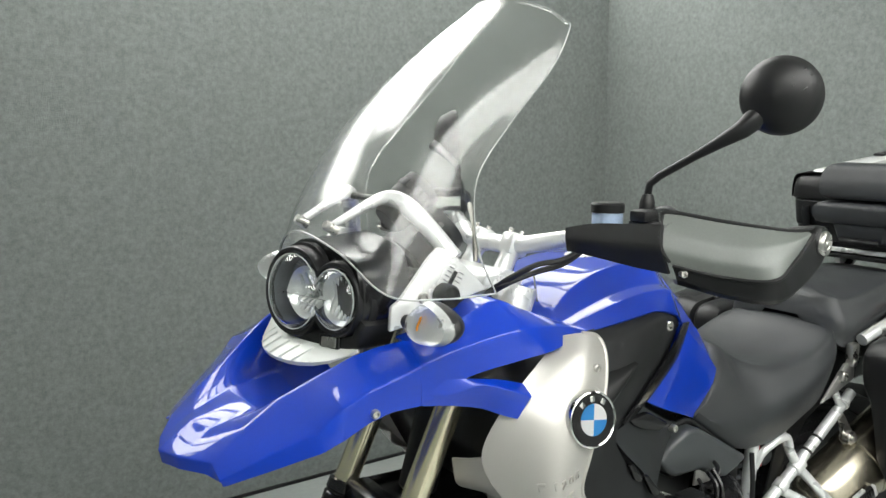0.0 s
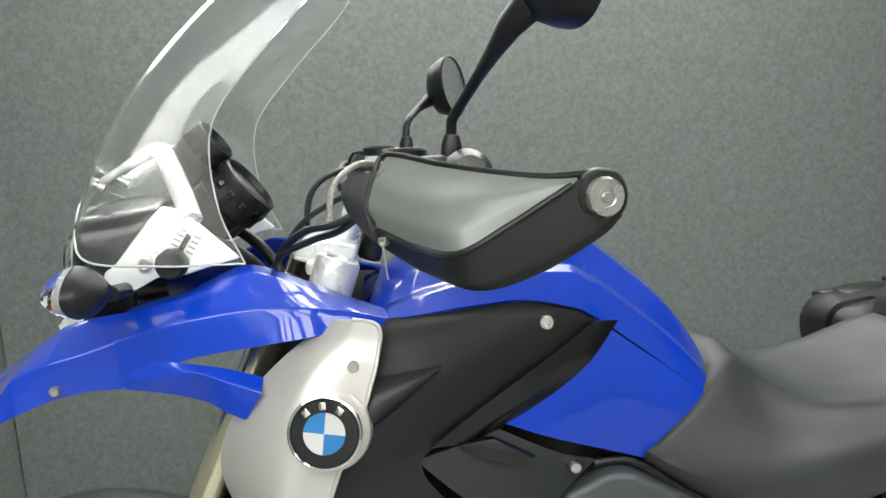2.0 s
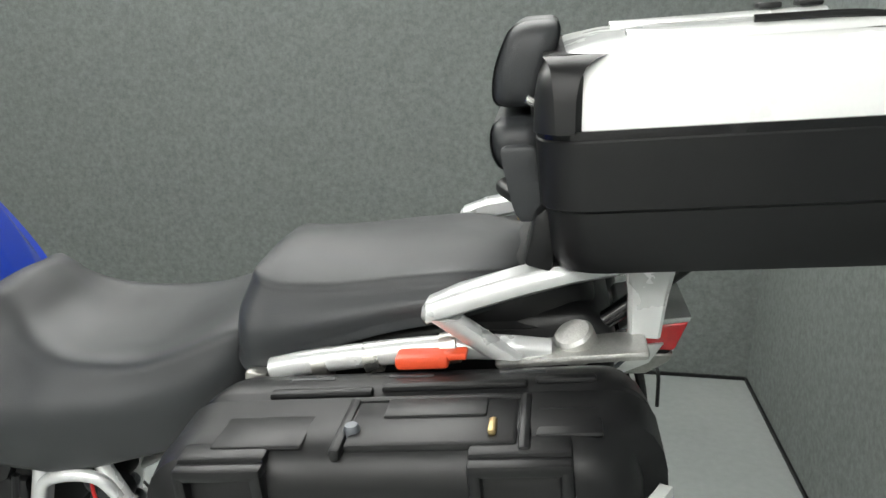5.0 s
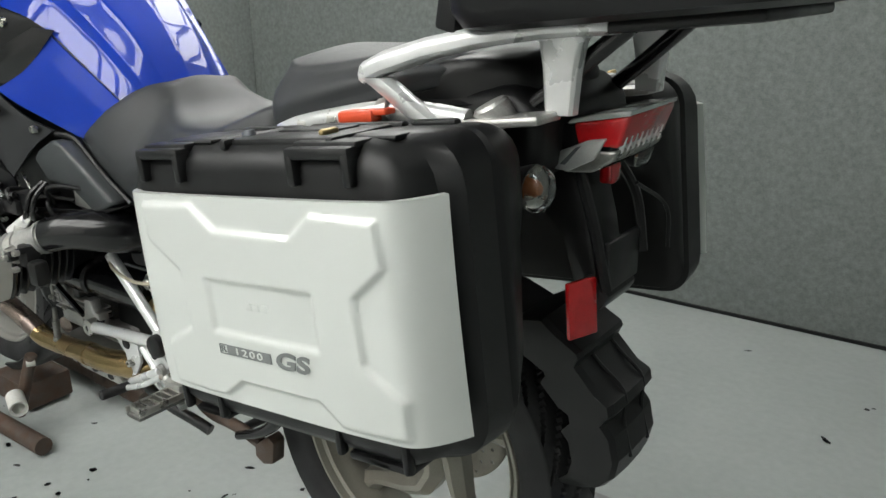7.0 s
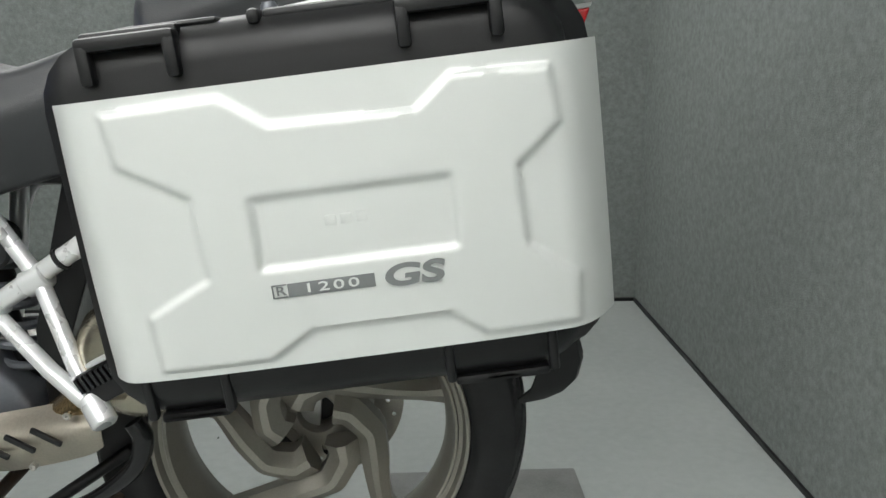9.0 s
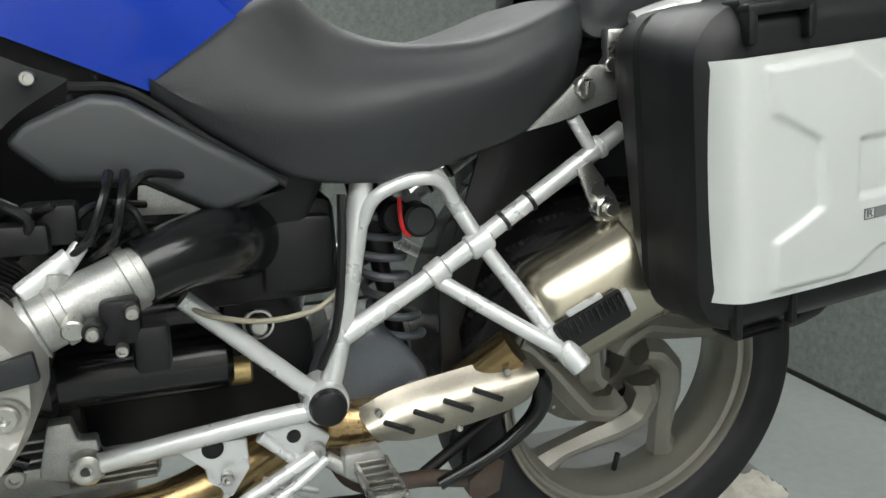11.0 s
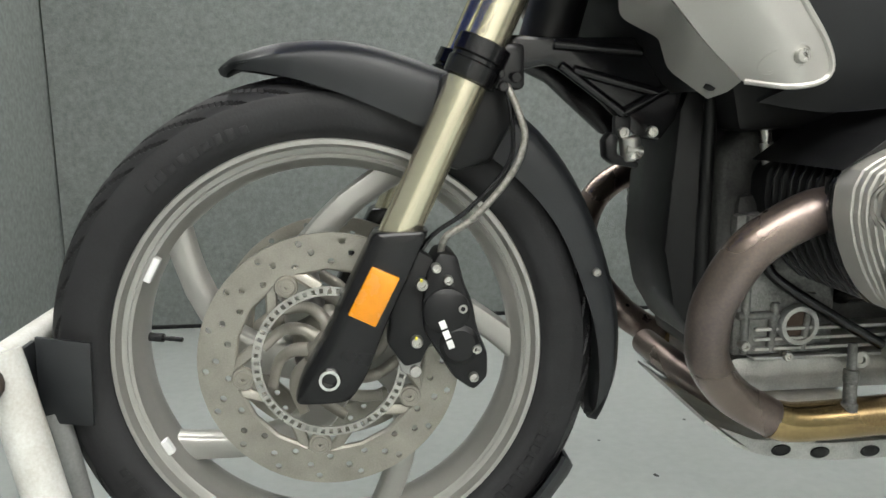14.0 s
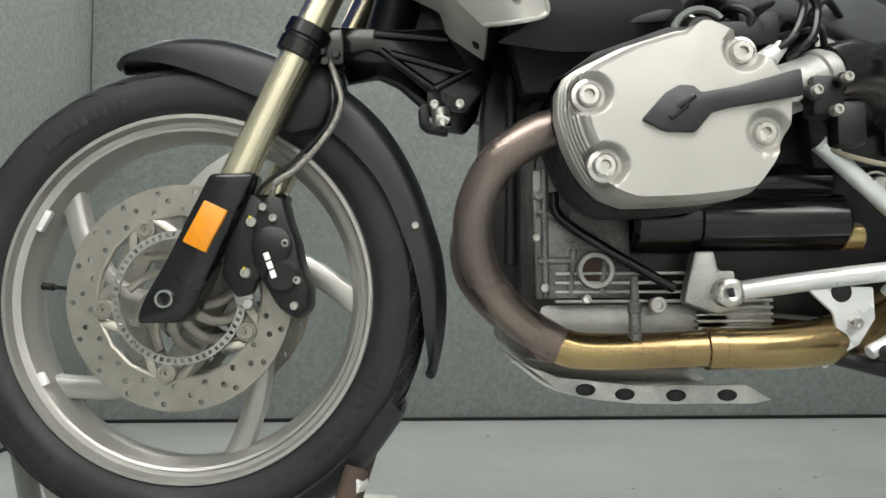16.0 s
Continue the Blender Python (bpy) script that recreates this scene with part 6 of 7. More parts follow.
# ---- exhaust ----
for sy in (-1, 1):
    pts = [(0.500, sy * 0.255, 0.652), (0.462, sy * 0.258, 0.642), (0.418, sy * 0.252, 0.612), (0.393, sy * 0.24, 0.565), (0.390, sy * 0.225, 0.525), (0.405, sy * 0.20, 0.480), (0.445, sy * 0.175, 0.432), (0.500, sy * 0.165, 0.397)]
    part("exhaust_header", tube(pts, 0.0225, 24, 48), HEAT, bike, "heat-discoloured exhaust header")
    part("header_flange", spin([(0.022, -0.012), (0.032, -0.01), (0.032, 0.006), (0.022, 0.008)], 28, along((0.502, sy * 0.255, 0.652), (1, 0, 0.2))), ENGINE, bike)
    part("exhaust_pipe", tube([(0.495, sy * 0.1655, 0.399), (0.52, sy * 0.165, 0.392), (0.56, sy * 0.162, 0.390), (0.63, sy * 0.158, 0.391), (0.69, sy * 0.155, 0.393)], 0.023, 24, 20), BRONZE, bike, "golden heat-tinted exhaust pipe")
    part("pipe_collar", spin([(0.0232, -0.012), (0.0265, -0.010), (0.0265, 0.010), (0.0232, 0.012)], 28, along((0.69, sy * 0.155, 0.393), (1, 0, 0.02))), BRONZE, bike)
    part("exhaust_pipe", tube([(0.69, sy * 0.155, 0.393), (0.76, sy * 0.15, 0.393), (0.83, sy * 0.135, 0.398), (0.90, sy * 0.10, 0.41), (0.96, sy * 0.075, 0.43)], [0.025, 0.027, 0.03, 0.035, 0.04], 24, 24), BRONZE, bike)
part("header_crossover", tube([(0.455, 0.12, 0.405), (0.47, 0.0, 0.395), (0.49, -0.10, 0.392)], 0.02, 18, 14), HEAT, bike)
part("catalyst_pipe", tube([(0.96, -0.075, 0.43), (1.01, -0.095, 0.438), (1.06, -0.105, 0.440), (1.12, -0.112, 0.452), (1.19, -0.125, 0.485), (1.25, -0.150, 0.535)], [0.038, 0.038, 0.033, 0.026, 0.026, 0.03], 24, 30), BRONZE, bike, "heat-tinted exhaust link pipe")
shield = skin([[(1.035, -0.120, 0.466), (1.045, -0.150, 0.447), (1.060, -0.135, 0.424)], [(1.085, -0.128, 0.490), (1.100, -0.160, 0.458), (1.112, -0.14, 0.418)], [(1.150, -0.135, 0.505), (1.165, -0.170, 0.475), (1.180, -0.15, 0.432)], [(1.215, -0.150, 0.520), (1.228, -0.185, 0.490), (1.238, -0.165, 0.452)], [(1.262, -0.165, 0.520), (1.268, -0.19, 0.505), (1.262, -0.175, 0.468)]], 0.003, 24, 16)
hs = part("heat_shield", shield, SHIELD, bike, "slotted steel heat shield")
for k in range(4):
    x, z = 1.083 + 0.038 * k, 0.451 + 0.0125 * k
    part("shield_slot", block((0, 0, 0), (0.044, 0.006, 0.0075), 0.002, Matrix.Translation((x, -0.160 - 0.008 * k, z)) @ Matrix.Rotation(radians(24), 4, "Y") @ Matrix.Rotation(radians(-10), 4, "Z")), BLACK, hs)
for p in ((1.165, -0.163, 0.437), (1.225, -0.180, 0.515), (1.06, -0.145, 0.468)):
    bolt("shield_screw", p, 0.005, hs, STEEL, h=0.004)
MA, MB = Vector((1.268, -0.150, 0.562)), Vector((1.62, -0.205, 0.752))
MD = (MB - MA).normalized()
muffler = part("muffler", spin([(0.0001, 0.0), (0.040, 0.0), (0.052, 0.006), (0.064, 0.030), (0.0665, 0.05), (0.0665, 0.10), (0.0665, 0.36), (0.062, 0.42), (0.048, 0.44), (0.03, 0.44), (0.028, 0.40), (0.0001, 0.40)], 52, along(MA, MD) @ Matrix.Diagonal((1.1, 1.2, 1, 1))), MUFFLER, bike, "warm stainless steel silencer")
part("muffler_band", spin([(0.0667, -0.014), (0.070, -0.012), (0.070, 0.012), (0.0667, 0.014)], 52, along(MA + MD * 0.180, MD) @ Matrix.Diagonal((1.1, 1.2, 1, 1))), MUFFLER, muffler)
slab_m = Matrix.Translation(MA + MD * 0.055 + Vector((0.0, -0.080, 0.004))) @ Matrix.Rotation(-math.atan2(MD.z, MD.x), 4, "Y") @ Matrix.Rotation(radians(-8), 4, "Z")
heel = part("heel_guard", block((0, 0, 0), (0.098, 0.012, 0.044), 0.005, slab_m), BLACK, muffler, "black ribbed heel guard")
for k in range(12):
    part("guard_rib", block((0, 0, 0), (0.0045, 0.006, 0.020), 0.0015, slab_m @ Matrix.Translation((-0.044 + 0.0078 * k, -0.007, 0.010))), GLOSS, heel)
part("heel_trim", block((0, 0, 0), (0.05, 0.010, 0.006), 0.002, slab_m @ Matrix.Translation((0.0, 0.0, 0.026))), FRAME, heel)
part("heel_trim", block((0, 0, 0), (0.010, 0.010, 0.032), 0.002, slab_m @ Matrix.Translation((0.053, 0.0, 0.0))), FRAME, heel)
part("muffler_hanger", merge(prism([(1.325, 0.775), (1.345, 0.785), (1.385, 0.735), (1.375, 0.700), (1.355, 0.705)], -0.172, -0.166, 0.002), rod((1.366, -0.185, 0.722), (1.366, -0.160, 0.722), 0.017), rod((1.366, -0.192, 0.722), (1.366, -0.16, 0.722), 0.008), block((1.385, -0.168, 0.690), (0.06, 0.03, 0.02), 0.006, Matrix.Rotation(radians(-28), 4, "Y"))), STEEL, bike)

# ---- rear frame, shock, swing arm, stands ----
def frame_tube(pts, r, steps=0):
    part("frame_tube", tube(pts, r, 18, steps), FRAME, bike, "silver painted frame tube")


for sy in (-1, 1):
    s = lambda *p: [(x, sy * y, z) for x, y, z in p]
    frame_tube(s((0.716, 0.150, 0.463), (0.80, 0.152, 0.474), (0.900, 0.155, 0.486), (0.985, 0.155, 0.492)), 0.0125, 12)
    frame_tube(s((0.832, 0.150, 0.651), (0.990, 0.152, 0.500)), 0.0115)
    frame_tube(s((0.993, 0.148, 0.500), (1.012, 0.145, 0.575), (1.034, 0.140, 0.680), (1.050, 0.135, 0.770), (1.055, 0.13, 0.80)), 0.0145, 20)
    frame_tube(s((1.044, 0.145, 0.715), (1.060, 0.155, 0.752), (1.092, 0.162, 0.770), (1.122, 0.162, 0.774), (1.145, 0.158, 0.766), (1.165, 0.153, 0.738)), 0.0085, 22)
    frame_tube(s((1.018, 0.148, 0.580), (1.134, 0.150, 0.648), (1.195, 0.152, 0.684)), 0.0125)
    frame_tube(s((1.150, 0.151, 0.658), (1.362, 0.155, 0.797), (1.40, 0.155, 0.822)), 0.0125)
    frame_tube(s((1.138, 0.142, 0.782), (1.200, 0.150, 0.684), (1.258, 0.210, 0.592), (1.288, 0.232, 0.550)), 0.0105)
    frame_tube(s((1.142, 0.152, 0.640), (1.226, 0.208, 0.588), (1.272, 0.232, 0.560), (1.284, 0.234, 0.552)), 0.0105)
    frame_tube(s((1.325, 0.155, 0.84), (1.355, 0.156, 0.795)), 0.009)
    frame_tube(s((1.398, 0.172, 0.955), (1.455, 0.178, 0.973), (1.585, 0.183, 1.000), (1.66, 0.176, 1.004), (1.72, 0.165, 0.998)), 0.0145, 24)
    for q in (0.18, 0.36, 0.62):
        c = Vector((1.398, sy * 0.173, 0.956)).lerp(Vector((1.74, sy * 0.189, 1.032)), q)
        part("rail_clamp", spin([(0.0148, -0.010), (0.0185, -0.009), (0.0185, 0.009), (0.0148, 0.010)], 24, along(c, (0.97, 0, 0.23))), STEEL, bike)
    part("rack_casting", merge(block((0, 0, 0), (0.17, 0.060, 0.012), 0.005, Matrix.Translation((1.745, sy * 0.158, 0.998)) @ Matrix.Rotation(radians(-8), 4, "Y")), spin([(0.0001, 0.018), (0.020, 0.018), (0.0235, 0.014), (0.024, -0.014), (0.0001, -0.014)], 32, along((1.752, sy * 0.152, 1.004), (-0.45, sy * 0.30, 1)))), ALU, bike, "silver rack casting")
    for p, q, r in (((1.182, 0.152, 0.677), (1.212, 0.152, 0.693), 0.017), ((1.130, 0.150, 0.644), (1.152, 0.151, 0.659), 0.0165), ((1.36, 0.155, 0.797), (1.37, 0.155, 0.803), 0.016)):
        part("tube_joint", rod((p[0], sy * p[1], p[2]), (q[0], sy * q[1], q[2]), r), FRAME, bike)
    part("peg_socket", merge(rod((1.278, sy * 0.228, 0.562), (1.300, sy * 0.246, 0.534), 0.0155), rod((1.262, sy * 0.216, 0.580), (1.278, sy * 0.228, 0.562), 0.0125)), FRAME, bike)
    for f in (0.38, 0.55):
        c = Vector((1.150, sy * 0.151, 0.658)).lerp(Vector((1.362, sy * 0.155, 0.797)), f)
        part("cable_tie", spin([(0.0128, -0.003), (0.0148, -0.0025), (0.0148, 0.0025), (0.0128, 0.003)], 20, along(c, (0.212, 0, 0.139))), BLACK, bike)
    part("pivot_cap", spin([(0.0001, 0.012), (0.017, 0.012), (0.022, 0.009), (0.0235, 0.002), (0.024, -0.02), (0.0001, -0.02)], 36, along((0.990, sy * 0.172, 0.500), (0, sy, 0))), BLACK, bike, "black swing arm pivot cap")
    part("pivot_boss", spin([(0.0001, 0.0), (0.0265, 0.0), (0.0285, -0.004), (0.0285, -0.05), (0.0001, -0.05)], 32, along((0.990, sy * 0.168, 0.500), (0, sy, 0))), FRAME, bike)
    part("frame_gusset", prism([(1.255, 0.825), (1.345, 0.905), (1.385, 0.905), (1.385, 0.862), (1.30, 0.835)], *sorted((sy * 0.160, sy * 0.168)), 0.003), ALU, bike)
    part("seat_lock", merge(rod((1.332, sy * 0.178, 0.877), (1.332, sy * 0.160, 0.877), 0.014), block((1.332, sy * 0.180, 0.877), (0.004, 0.004, 0.016), 0.001)), STEEL, bike)
    part("grab_joint", merge(block((1.375, sy * 0.165, 0.925), (0.03, 0.02, 0.05), 0.006), rod((1.365, sy * 0.18, 0.905), (1.365, sy * 0.16, 0.905), 0.009)), STEEL, bike)
    plate = part("foot_plate", merge(prism([(0.803, 0.471), (0.892, 0.468), (0.893, 0.428), (0.872, 0.396), (0.849, 0.384), (0.84, 0.436)], *sorted((sy * 0.148, sy * 0.156)), 0.003), prism([(0.911, 0.491), (0.967, 0.477), (0.994, 0.453), (0.978, 0.42), (0.955, 0.425), (0.914, 0.467)], *sorted((sy * 0.148, sy * 0.156)), 0.003), rod((0.907, sy * 0.154, 0.468), (0.951, sy * 0.156, 0.426), 0.008)), FRAME, bike, "cast aluminium footrest plate")
    for x, z, r in ((0.851, 0.462, 0.011), (0.948, 0.461, 0.007)):
        part("plate_hole", spin([(0.0001, 0.0), (r, 0.0), (r + 0.001, 0.0015), (r + 0.002, 0.0)], 24, along((x, sy * 0.1565, z), (0, sy, 0))), BLACK, plate)
    part("plate_boss", spin([(0.0001, 0.006), (0.005, 0.006), (0.006, 0.009), (0.012, 0.008), (0.014, 0.0), (0.0001, 0.0)], 24, along((0.973, sy * 0.158, 0.437), (0, sy, 0))), ALU, plate)
    part("plate_brace", rod((0.973, sy * 0.164, 0.437), (0.875, sy * 0.170, 0.387), 0.009, 16), FRAME, plate)
    part("linkage_rod", rod((0.913, sy * 0.140, 0.388), (0.974, sy * 0.140, 0.344), 0.006), FRAME, plate)
    part("linkage_rod", rod((0.909, sy * 0.136, 0.397), (0.978, sy * 0.136, 0.369), 0.005), FRAME, plate)
    for x, z in ((0.865, 0.423),):
        bolt("plate_bolt", (x, sy * 0.162, z), 0.008, bike, STEEL, d=(0, sy, 0))
    peg = part("footrest", block((1.040, sy * 0.222, 0.408), (0.044, 0.100, 0.010), 0.004), ENGINE, bike, "serrated metal footrest")
    for k in range(6):
        part("peg_tooth", block((1.040, sy * (0.180 + 0.0165 * k), 0.417), (0.043, 0.0045, 0.012), 0.001), STEEL, peg)
    for k in (-1, 1):
        part("peg_side", block((1.040 + 0.020 * k, sy * 0.222, 0.417), (0.005, 0.098, 0.013), 0.001), STEEL, peg)
    part("peg_clevis", merge(block((1.03, sy * 0.165, 0.418), (0.05, 0.03, 0.035), 0.006), tube(s((0.985, 0.158, 0.425), (1.02, 0.165, 0.40), (1.05, 0.17, 0.385)), 0.010, 10)), ALU, bike)
part("gear_lever", merge(tube([(0.985, -0.170, 0.430), (0.945, -0.182, 0.408), (0.905, -0.19, 0.392), (0.885, -0.195, 0.388)], 0.006, 10, 14), rod((0.885, -0.192, 0.388), (0.885, -0.192, 0.388 + 0.001), 0.004)), FRAME, bike)
part("gear_lever_rubber", rod((0.888, -0.185, 0.388), (0.884, -0.245, 0.390), 0.010), RUBBER, bike)
part("swing_arm", tube([(1.00, 0.0, 0.49), (1.06, -0.03, 0.50), (1.14, -0.02, 0.455)], [0.05, 0.06, 0.03], 20, 16), ALU, bike, "grey cast swing arm")
part("swing_arm_cover", prism([(0.975, 0.470), (0.985, 0.530), (1.026, 0.560), (1.066, 0.572), (1.098, 0.552), (1.128, 0.520), (1.146, 0.490), (1.140, 0.458), (1.113, 0.449), (1.019, 0.454)], -0.105, -0.03, 0.016, 4), GREYCAST, bike, "smooth grey swing arm casting")
part("swing_boss", spin([(0.0001, 0.004), (0.007, 0.004), (0.008, 0.008), (0.012, 0.008), (0.013, 0.0), (0.022, -0.002), (0.024, -0.01)], 28, along((1.119, -0.104, 0.476), LEFT)), GREYCAST, bike)
spring = [(1.075 + 0.045 * f + 0.032 * math.cos(a), -0.045 + 0.032 * math.sin(a), 0.735 - 0.20 * f) for f, a in ((k / 160, k / 160 * 2 * math.pi * 7) for k in range(161))]
part("shock_spring", tube(spring, 0.0060, 8), GREYCAST, bike, "dark steel coil spring")
part("shock_body", merge(rod((1.065, -0.045, 0.78), (1.095, -0.045, 0.65), 0.022), rod((1.09, -0.045, 0.66), (1.122, -0.045, 0.50), 0.013), rod((1.105, -0.10, 0.715), (1.105, -0.03, 0.715), 0.022)), BLACK, bike)
part("preload_knob", spin([(0.0001, 0.01), (0.018, 0.01), (0.022, 0.006), (0.022, -0.02), (0.0001, -0.02)], 28, along((1.130, -0.11, 0.712), LEFT)), GREY, bike)
part("red_wire", tube([(1.103, -0.115, 0.745), (1.103, -0.118, 0.72), (1.108, -0.118, 0.70), (1.118, -0.112, 0.692)], 0.003, 8, 12), RED_WIRE, bike)
part("inner_mudguard", skin([[(1.165, -0.095, 0.46), (1.16, 0, 0.46), (1.165, 0.095, 0.46)], [(1.175, -0.095, 0.55), (1.168, 0, 0.55), (1.175, 0.095, 0.55)], [(1.22, -0.095, 0.66), (1.21, 0, 0.67), (1.22, 0.095, 0.66)], [(1.31, -0.095, 0.755), (1.30, 0, 0.77), (1.31, 0.095, 0.755)], [(1.45, -0.095, 0.81), (1.45, 0, 0.83), (1.45, 0.095, 0.81)], [(1.66, -0.095, 0.83), (1.66, 0, 0.85), (1.66, 0.095, 0.83)]], 0.004, 30, 12), GLOSS, bike, "black inner mudguard")
part("inner_side", prism([(1.165, 0.46), (1.16, 0.60), (1.22, 0.80), (1.30, 0.90), (1.70, 0.98), (1.70, 0.84), (1.45, 0.815), (1.31, 0.755), (1.235, 0.67), (1.19, 0.55), (1.20, 0.46)], -0.100, -0.094, 0.002), BLACK, bike)
part("battery_box", block((1.11, 0, 0.86), (0.24, 0.18, 0.14), 0.015), BLACK, bike)
part("grey_cable", tube([(0.832, -0.152, 0.648), (0.86, -0.165, 0.632), (0.92, -0.165, 0.618), (0.98, -0.158, 0.622), (1.015, -0.15, 0.64)], 0.0035, 8, 24), CABLE, bike)
part("black_hose", tube([(1.02, -0.155, 0.76), (1.015, -0.165, 0.68), (1.005, -0.165, 0.60), (0.985, -0.155, 0.545)], 0.0055, 8, 20), BLACK, bike)
part("pipe_clamp", merge(spin([(0.016, -0.004), (0.019, -0.004), (0.019, 0.004), (0.016, 0.004)], 28, along((0.918, -0.12, 0.60), LEFT), True), rod((0.918, -0.135, 0.60), (0.918, -0.11, 0.60), 0.011)), STEEL, bike)
stand = part("centre_stand", merge(tube([(0.995, -0.115, 0.430), (1.02, -0.115, 0.37), (1.06, -0.112, 0.345), (1.13, -0.11, 0.340), (1.195, -0.108, 0.325)], 0.012, 12, 24), tube([(0.995, 0.115, 0.430), (1.02, 0.115, 0.37), (1.06, 0.112, 0.345), (1.13, 0.11, 0.340), (1.195, 0.108, 0.325)], 0.012, 12, 24), rod((1.06, -0.11, 0.345), (1.06, 0.11, 0.345), 0.010)), RUST, bike, "rust-stained folded centre stand")
for sy in (-1, 1):
    part("stand_foot", prism([(1.195, 0.330), (1.235, 0.362), (1.250, 0.352), (1.243, 0.305), (1.215, 0.295), (1.195, 0.305)], *sorted((sy * 0.095, sy * 0.125)), 0.003), RUST, stand)
part("stand_tang", tube([(1.15, -0.125, 0.335), (1.23, -0.135, 0.375), (1.285, -0.14, 0.42), (1.300, -0.14, 0.46), (1.290, -0.14, 0.485)], [0.009, 0.010, 0.013, 0.014, 0.013], 10, 20), GLOSS, stand)
part("link_bar", rod((1.13, -0.09, 0.33), (1.265, -0.09, 0.42), 0.009), BLACK, bike)
part("side_stand", tube([(0.80, -0.13, 0.395), (0.93, -0.15, 0.36), (1.06, -0.15, 0.345), (1.09, -0.145, 0.335)], 0.011, 12, 20), BLACK, bike)

# ---- tail: rack, lamps, plate holder, mudguard ----
for sy in (-1, 1):
    rail = []
    for x, o, i, top, th in ((1.580, 0.206, 0.186, 1.056, 0.014), (1.586, 0.212, 0.176, 1.065, 0.026), (1.620, 0.213, 0.168, 1.080, 0.028), (1.680, 0.204, 0.156, 1.097, 0.026), (1.740, 0.188, 0.136, 1.109, 0.024), (1.820, 0.166, 0.104, 1.119, 0.022), (1.890, 0.152, 0.092, 1.123, 0.022)):
        rail.append([(x, sy * y, z) for y, z in ((o, top - th * 0.5), (o - 0.003, top - 0.005), (o - 0.009, top), (i + 0.008, top), (i + 0.001, top - 0.006), (i, top - th + 0.004), (i + 0.008, top - th), (o - 0.008, top - th), (o - 0.001, top - th + 0.005))])
    g = part("grab_rail", grid(rail, True, True), FRAME, bike, "silver cast grab rail")
    part("grab_foot", loft([[(1.604 + f * 0.066 + dx, sy * (0.198 - f * 0.010) + dy, 1.047 - f * 0.046) for dx, dy in ((-0.017, -0.011), (0.017, -0.013), (0.017, 0.013), (-0.017, 0.011))] for f in (0, 0.5, 1)], 8, 16, True, True), FRAME, g)
    part("rack_post", grid([[(1.828 + dx * w, sy * 0.13 + dy, z) for dx, dy in ((-1, -0.007), (-0.8, -0.011), (0.8, -0.011), (1, -0.007), (1, 0.007), (0.8, 0.011), (-0.8, 0.011), (-1, 0.007))] for z, w in ((1.010, 0.018), (1.060, 0.022), (1.090, 0.027), (1.108, 0.036))], True, True), FRAME, g)
    part("tail_strut", tube([(1.768, sy * 0.115, 1.004), (1.83, sy * 0.11, 1.055), (1.905, sy * 0.10, 1.118)], 0.011, 12), GLOSS, bike, "black tubular rack strut")
part("rack_bridge", block((1.785, 0, 1.112), (0.15, 0.22, 0.014), 0.005), FRAME, bike, "silver luggage rack")
part("tail_cover", loft([[(x, y * w, z0 + f * (z1 - z0)) for y, f in ((-0.9, 0.0), (-1, 0.2), (-0.97, 0.75), (-0.78, 0.97), (0, 1.0), (0.78, 0.97), (0.97, 0.75), (1, 0.2), (0.9, 0.0))] for x, w, z0, z1 in ((1.585, 0.132, 1.005, 1.050), (1.64, 0.134, 1.005, 1.066), (1.70, 0.128, 1.008, 1.074), (1.745, 0.112, 1.012, 1.068), (1.768, 0.092, 1.018, 1.052), (1.774, 0.07, 1.026, 1.038))], 24, 40, True, True), BLACK, bike, "black rounded tail cover")
part("tail_body", merge(prism([(1.38, 0.93), (1.42, 0.975), (1.60, 1.015), (1.76, 1.04), (1.80, 1.01), (1.80, 0.93), (1.70, 0.88), (1.50, 0.88)], -0.135, 0.135, 0.02, 3)), BLACK, bike)
tail = part("tail_lamp", prism([(1.770, 0.935), (1.780, 0.985), (1.818, 0.991), (1.884, 1.003), (1.868, 0.950), (1.846, 0.930), (1.800, 0.926)], -0.072, 0.072, 0.006, 3), GLOSS, bike, "red and clear tail lamp in a black housing")
part("red_lens", prism([(1.822, 0.962), (1.814, 0.990), (1.850, 0.998), (1.8905, 1.006), (1.876, 0.964)], -0.0735, 0.0735, 0.005, 3), RED, tail, "angular red brake lamp lens")
part("clear_strip", prism([(1.792, 0.936), (1.826, 0.959), (1.876, 0.961), (1.870, 0.949), (1.844, 0.931), (1.806, 0.927)], -0.074, 0.074, 0.004, 3), BOWL, tail, "clear lower lens")
part("lamp_crown", prism([(1.806, 0.989), (1.812, 0.996), (1.850, 1.005), (1.892, 1.012), (1.890, 1.005), (1.850, 0.997)], -0.0745, 0.0745, 0.002), EDGE, tail, "clear upper edge of the lens")
for k in range(8):
    y = -0.058 + 0.0165 * k
    part("lamp_rib", prism([(1.868, 0.972), (1.881, 0.977), (1.8765, 0.958), (1.866, 0.950)], y - 0.002, y + 0.002, 0.001), REFLECTOR, tail)
for q in (-1, 1):
    part("lamp_wing", prism([(1.775, 0.931), (1.800, 0.955), (1.838, 0.972), (1.862, 0.976), (1.846, 0.948), (1.812, 0.930)], *sorted((q * 0.071, q * 0.0775)), 0.002), REFLECTOR, tail, "bright clear side lens")
    part("wing_bar", prism([(1.800, 0.938), (1.822, 0.962), (1.829, 0.964), (1.808, 0.938)], *sorted((q * 0.076, q * 0.0785)), 0.001), GREYCAST, tail)
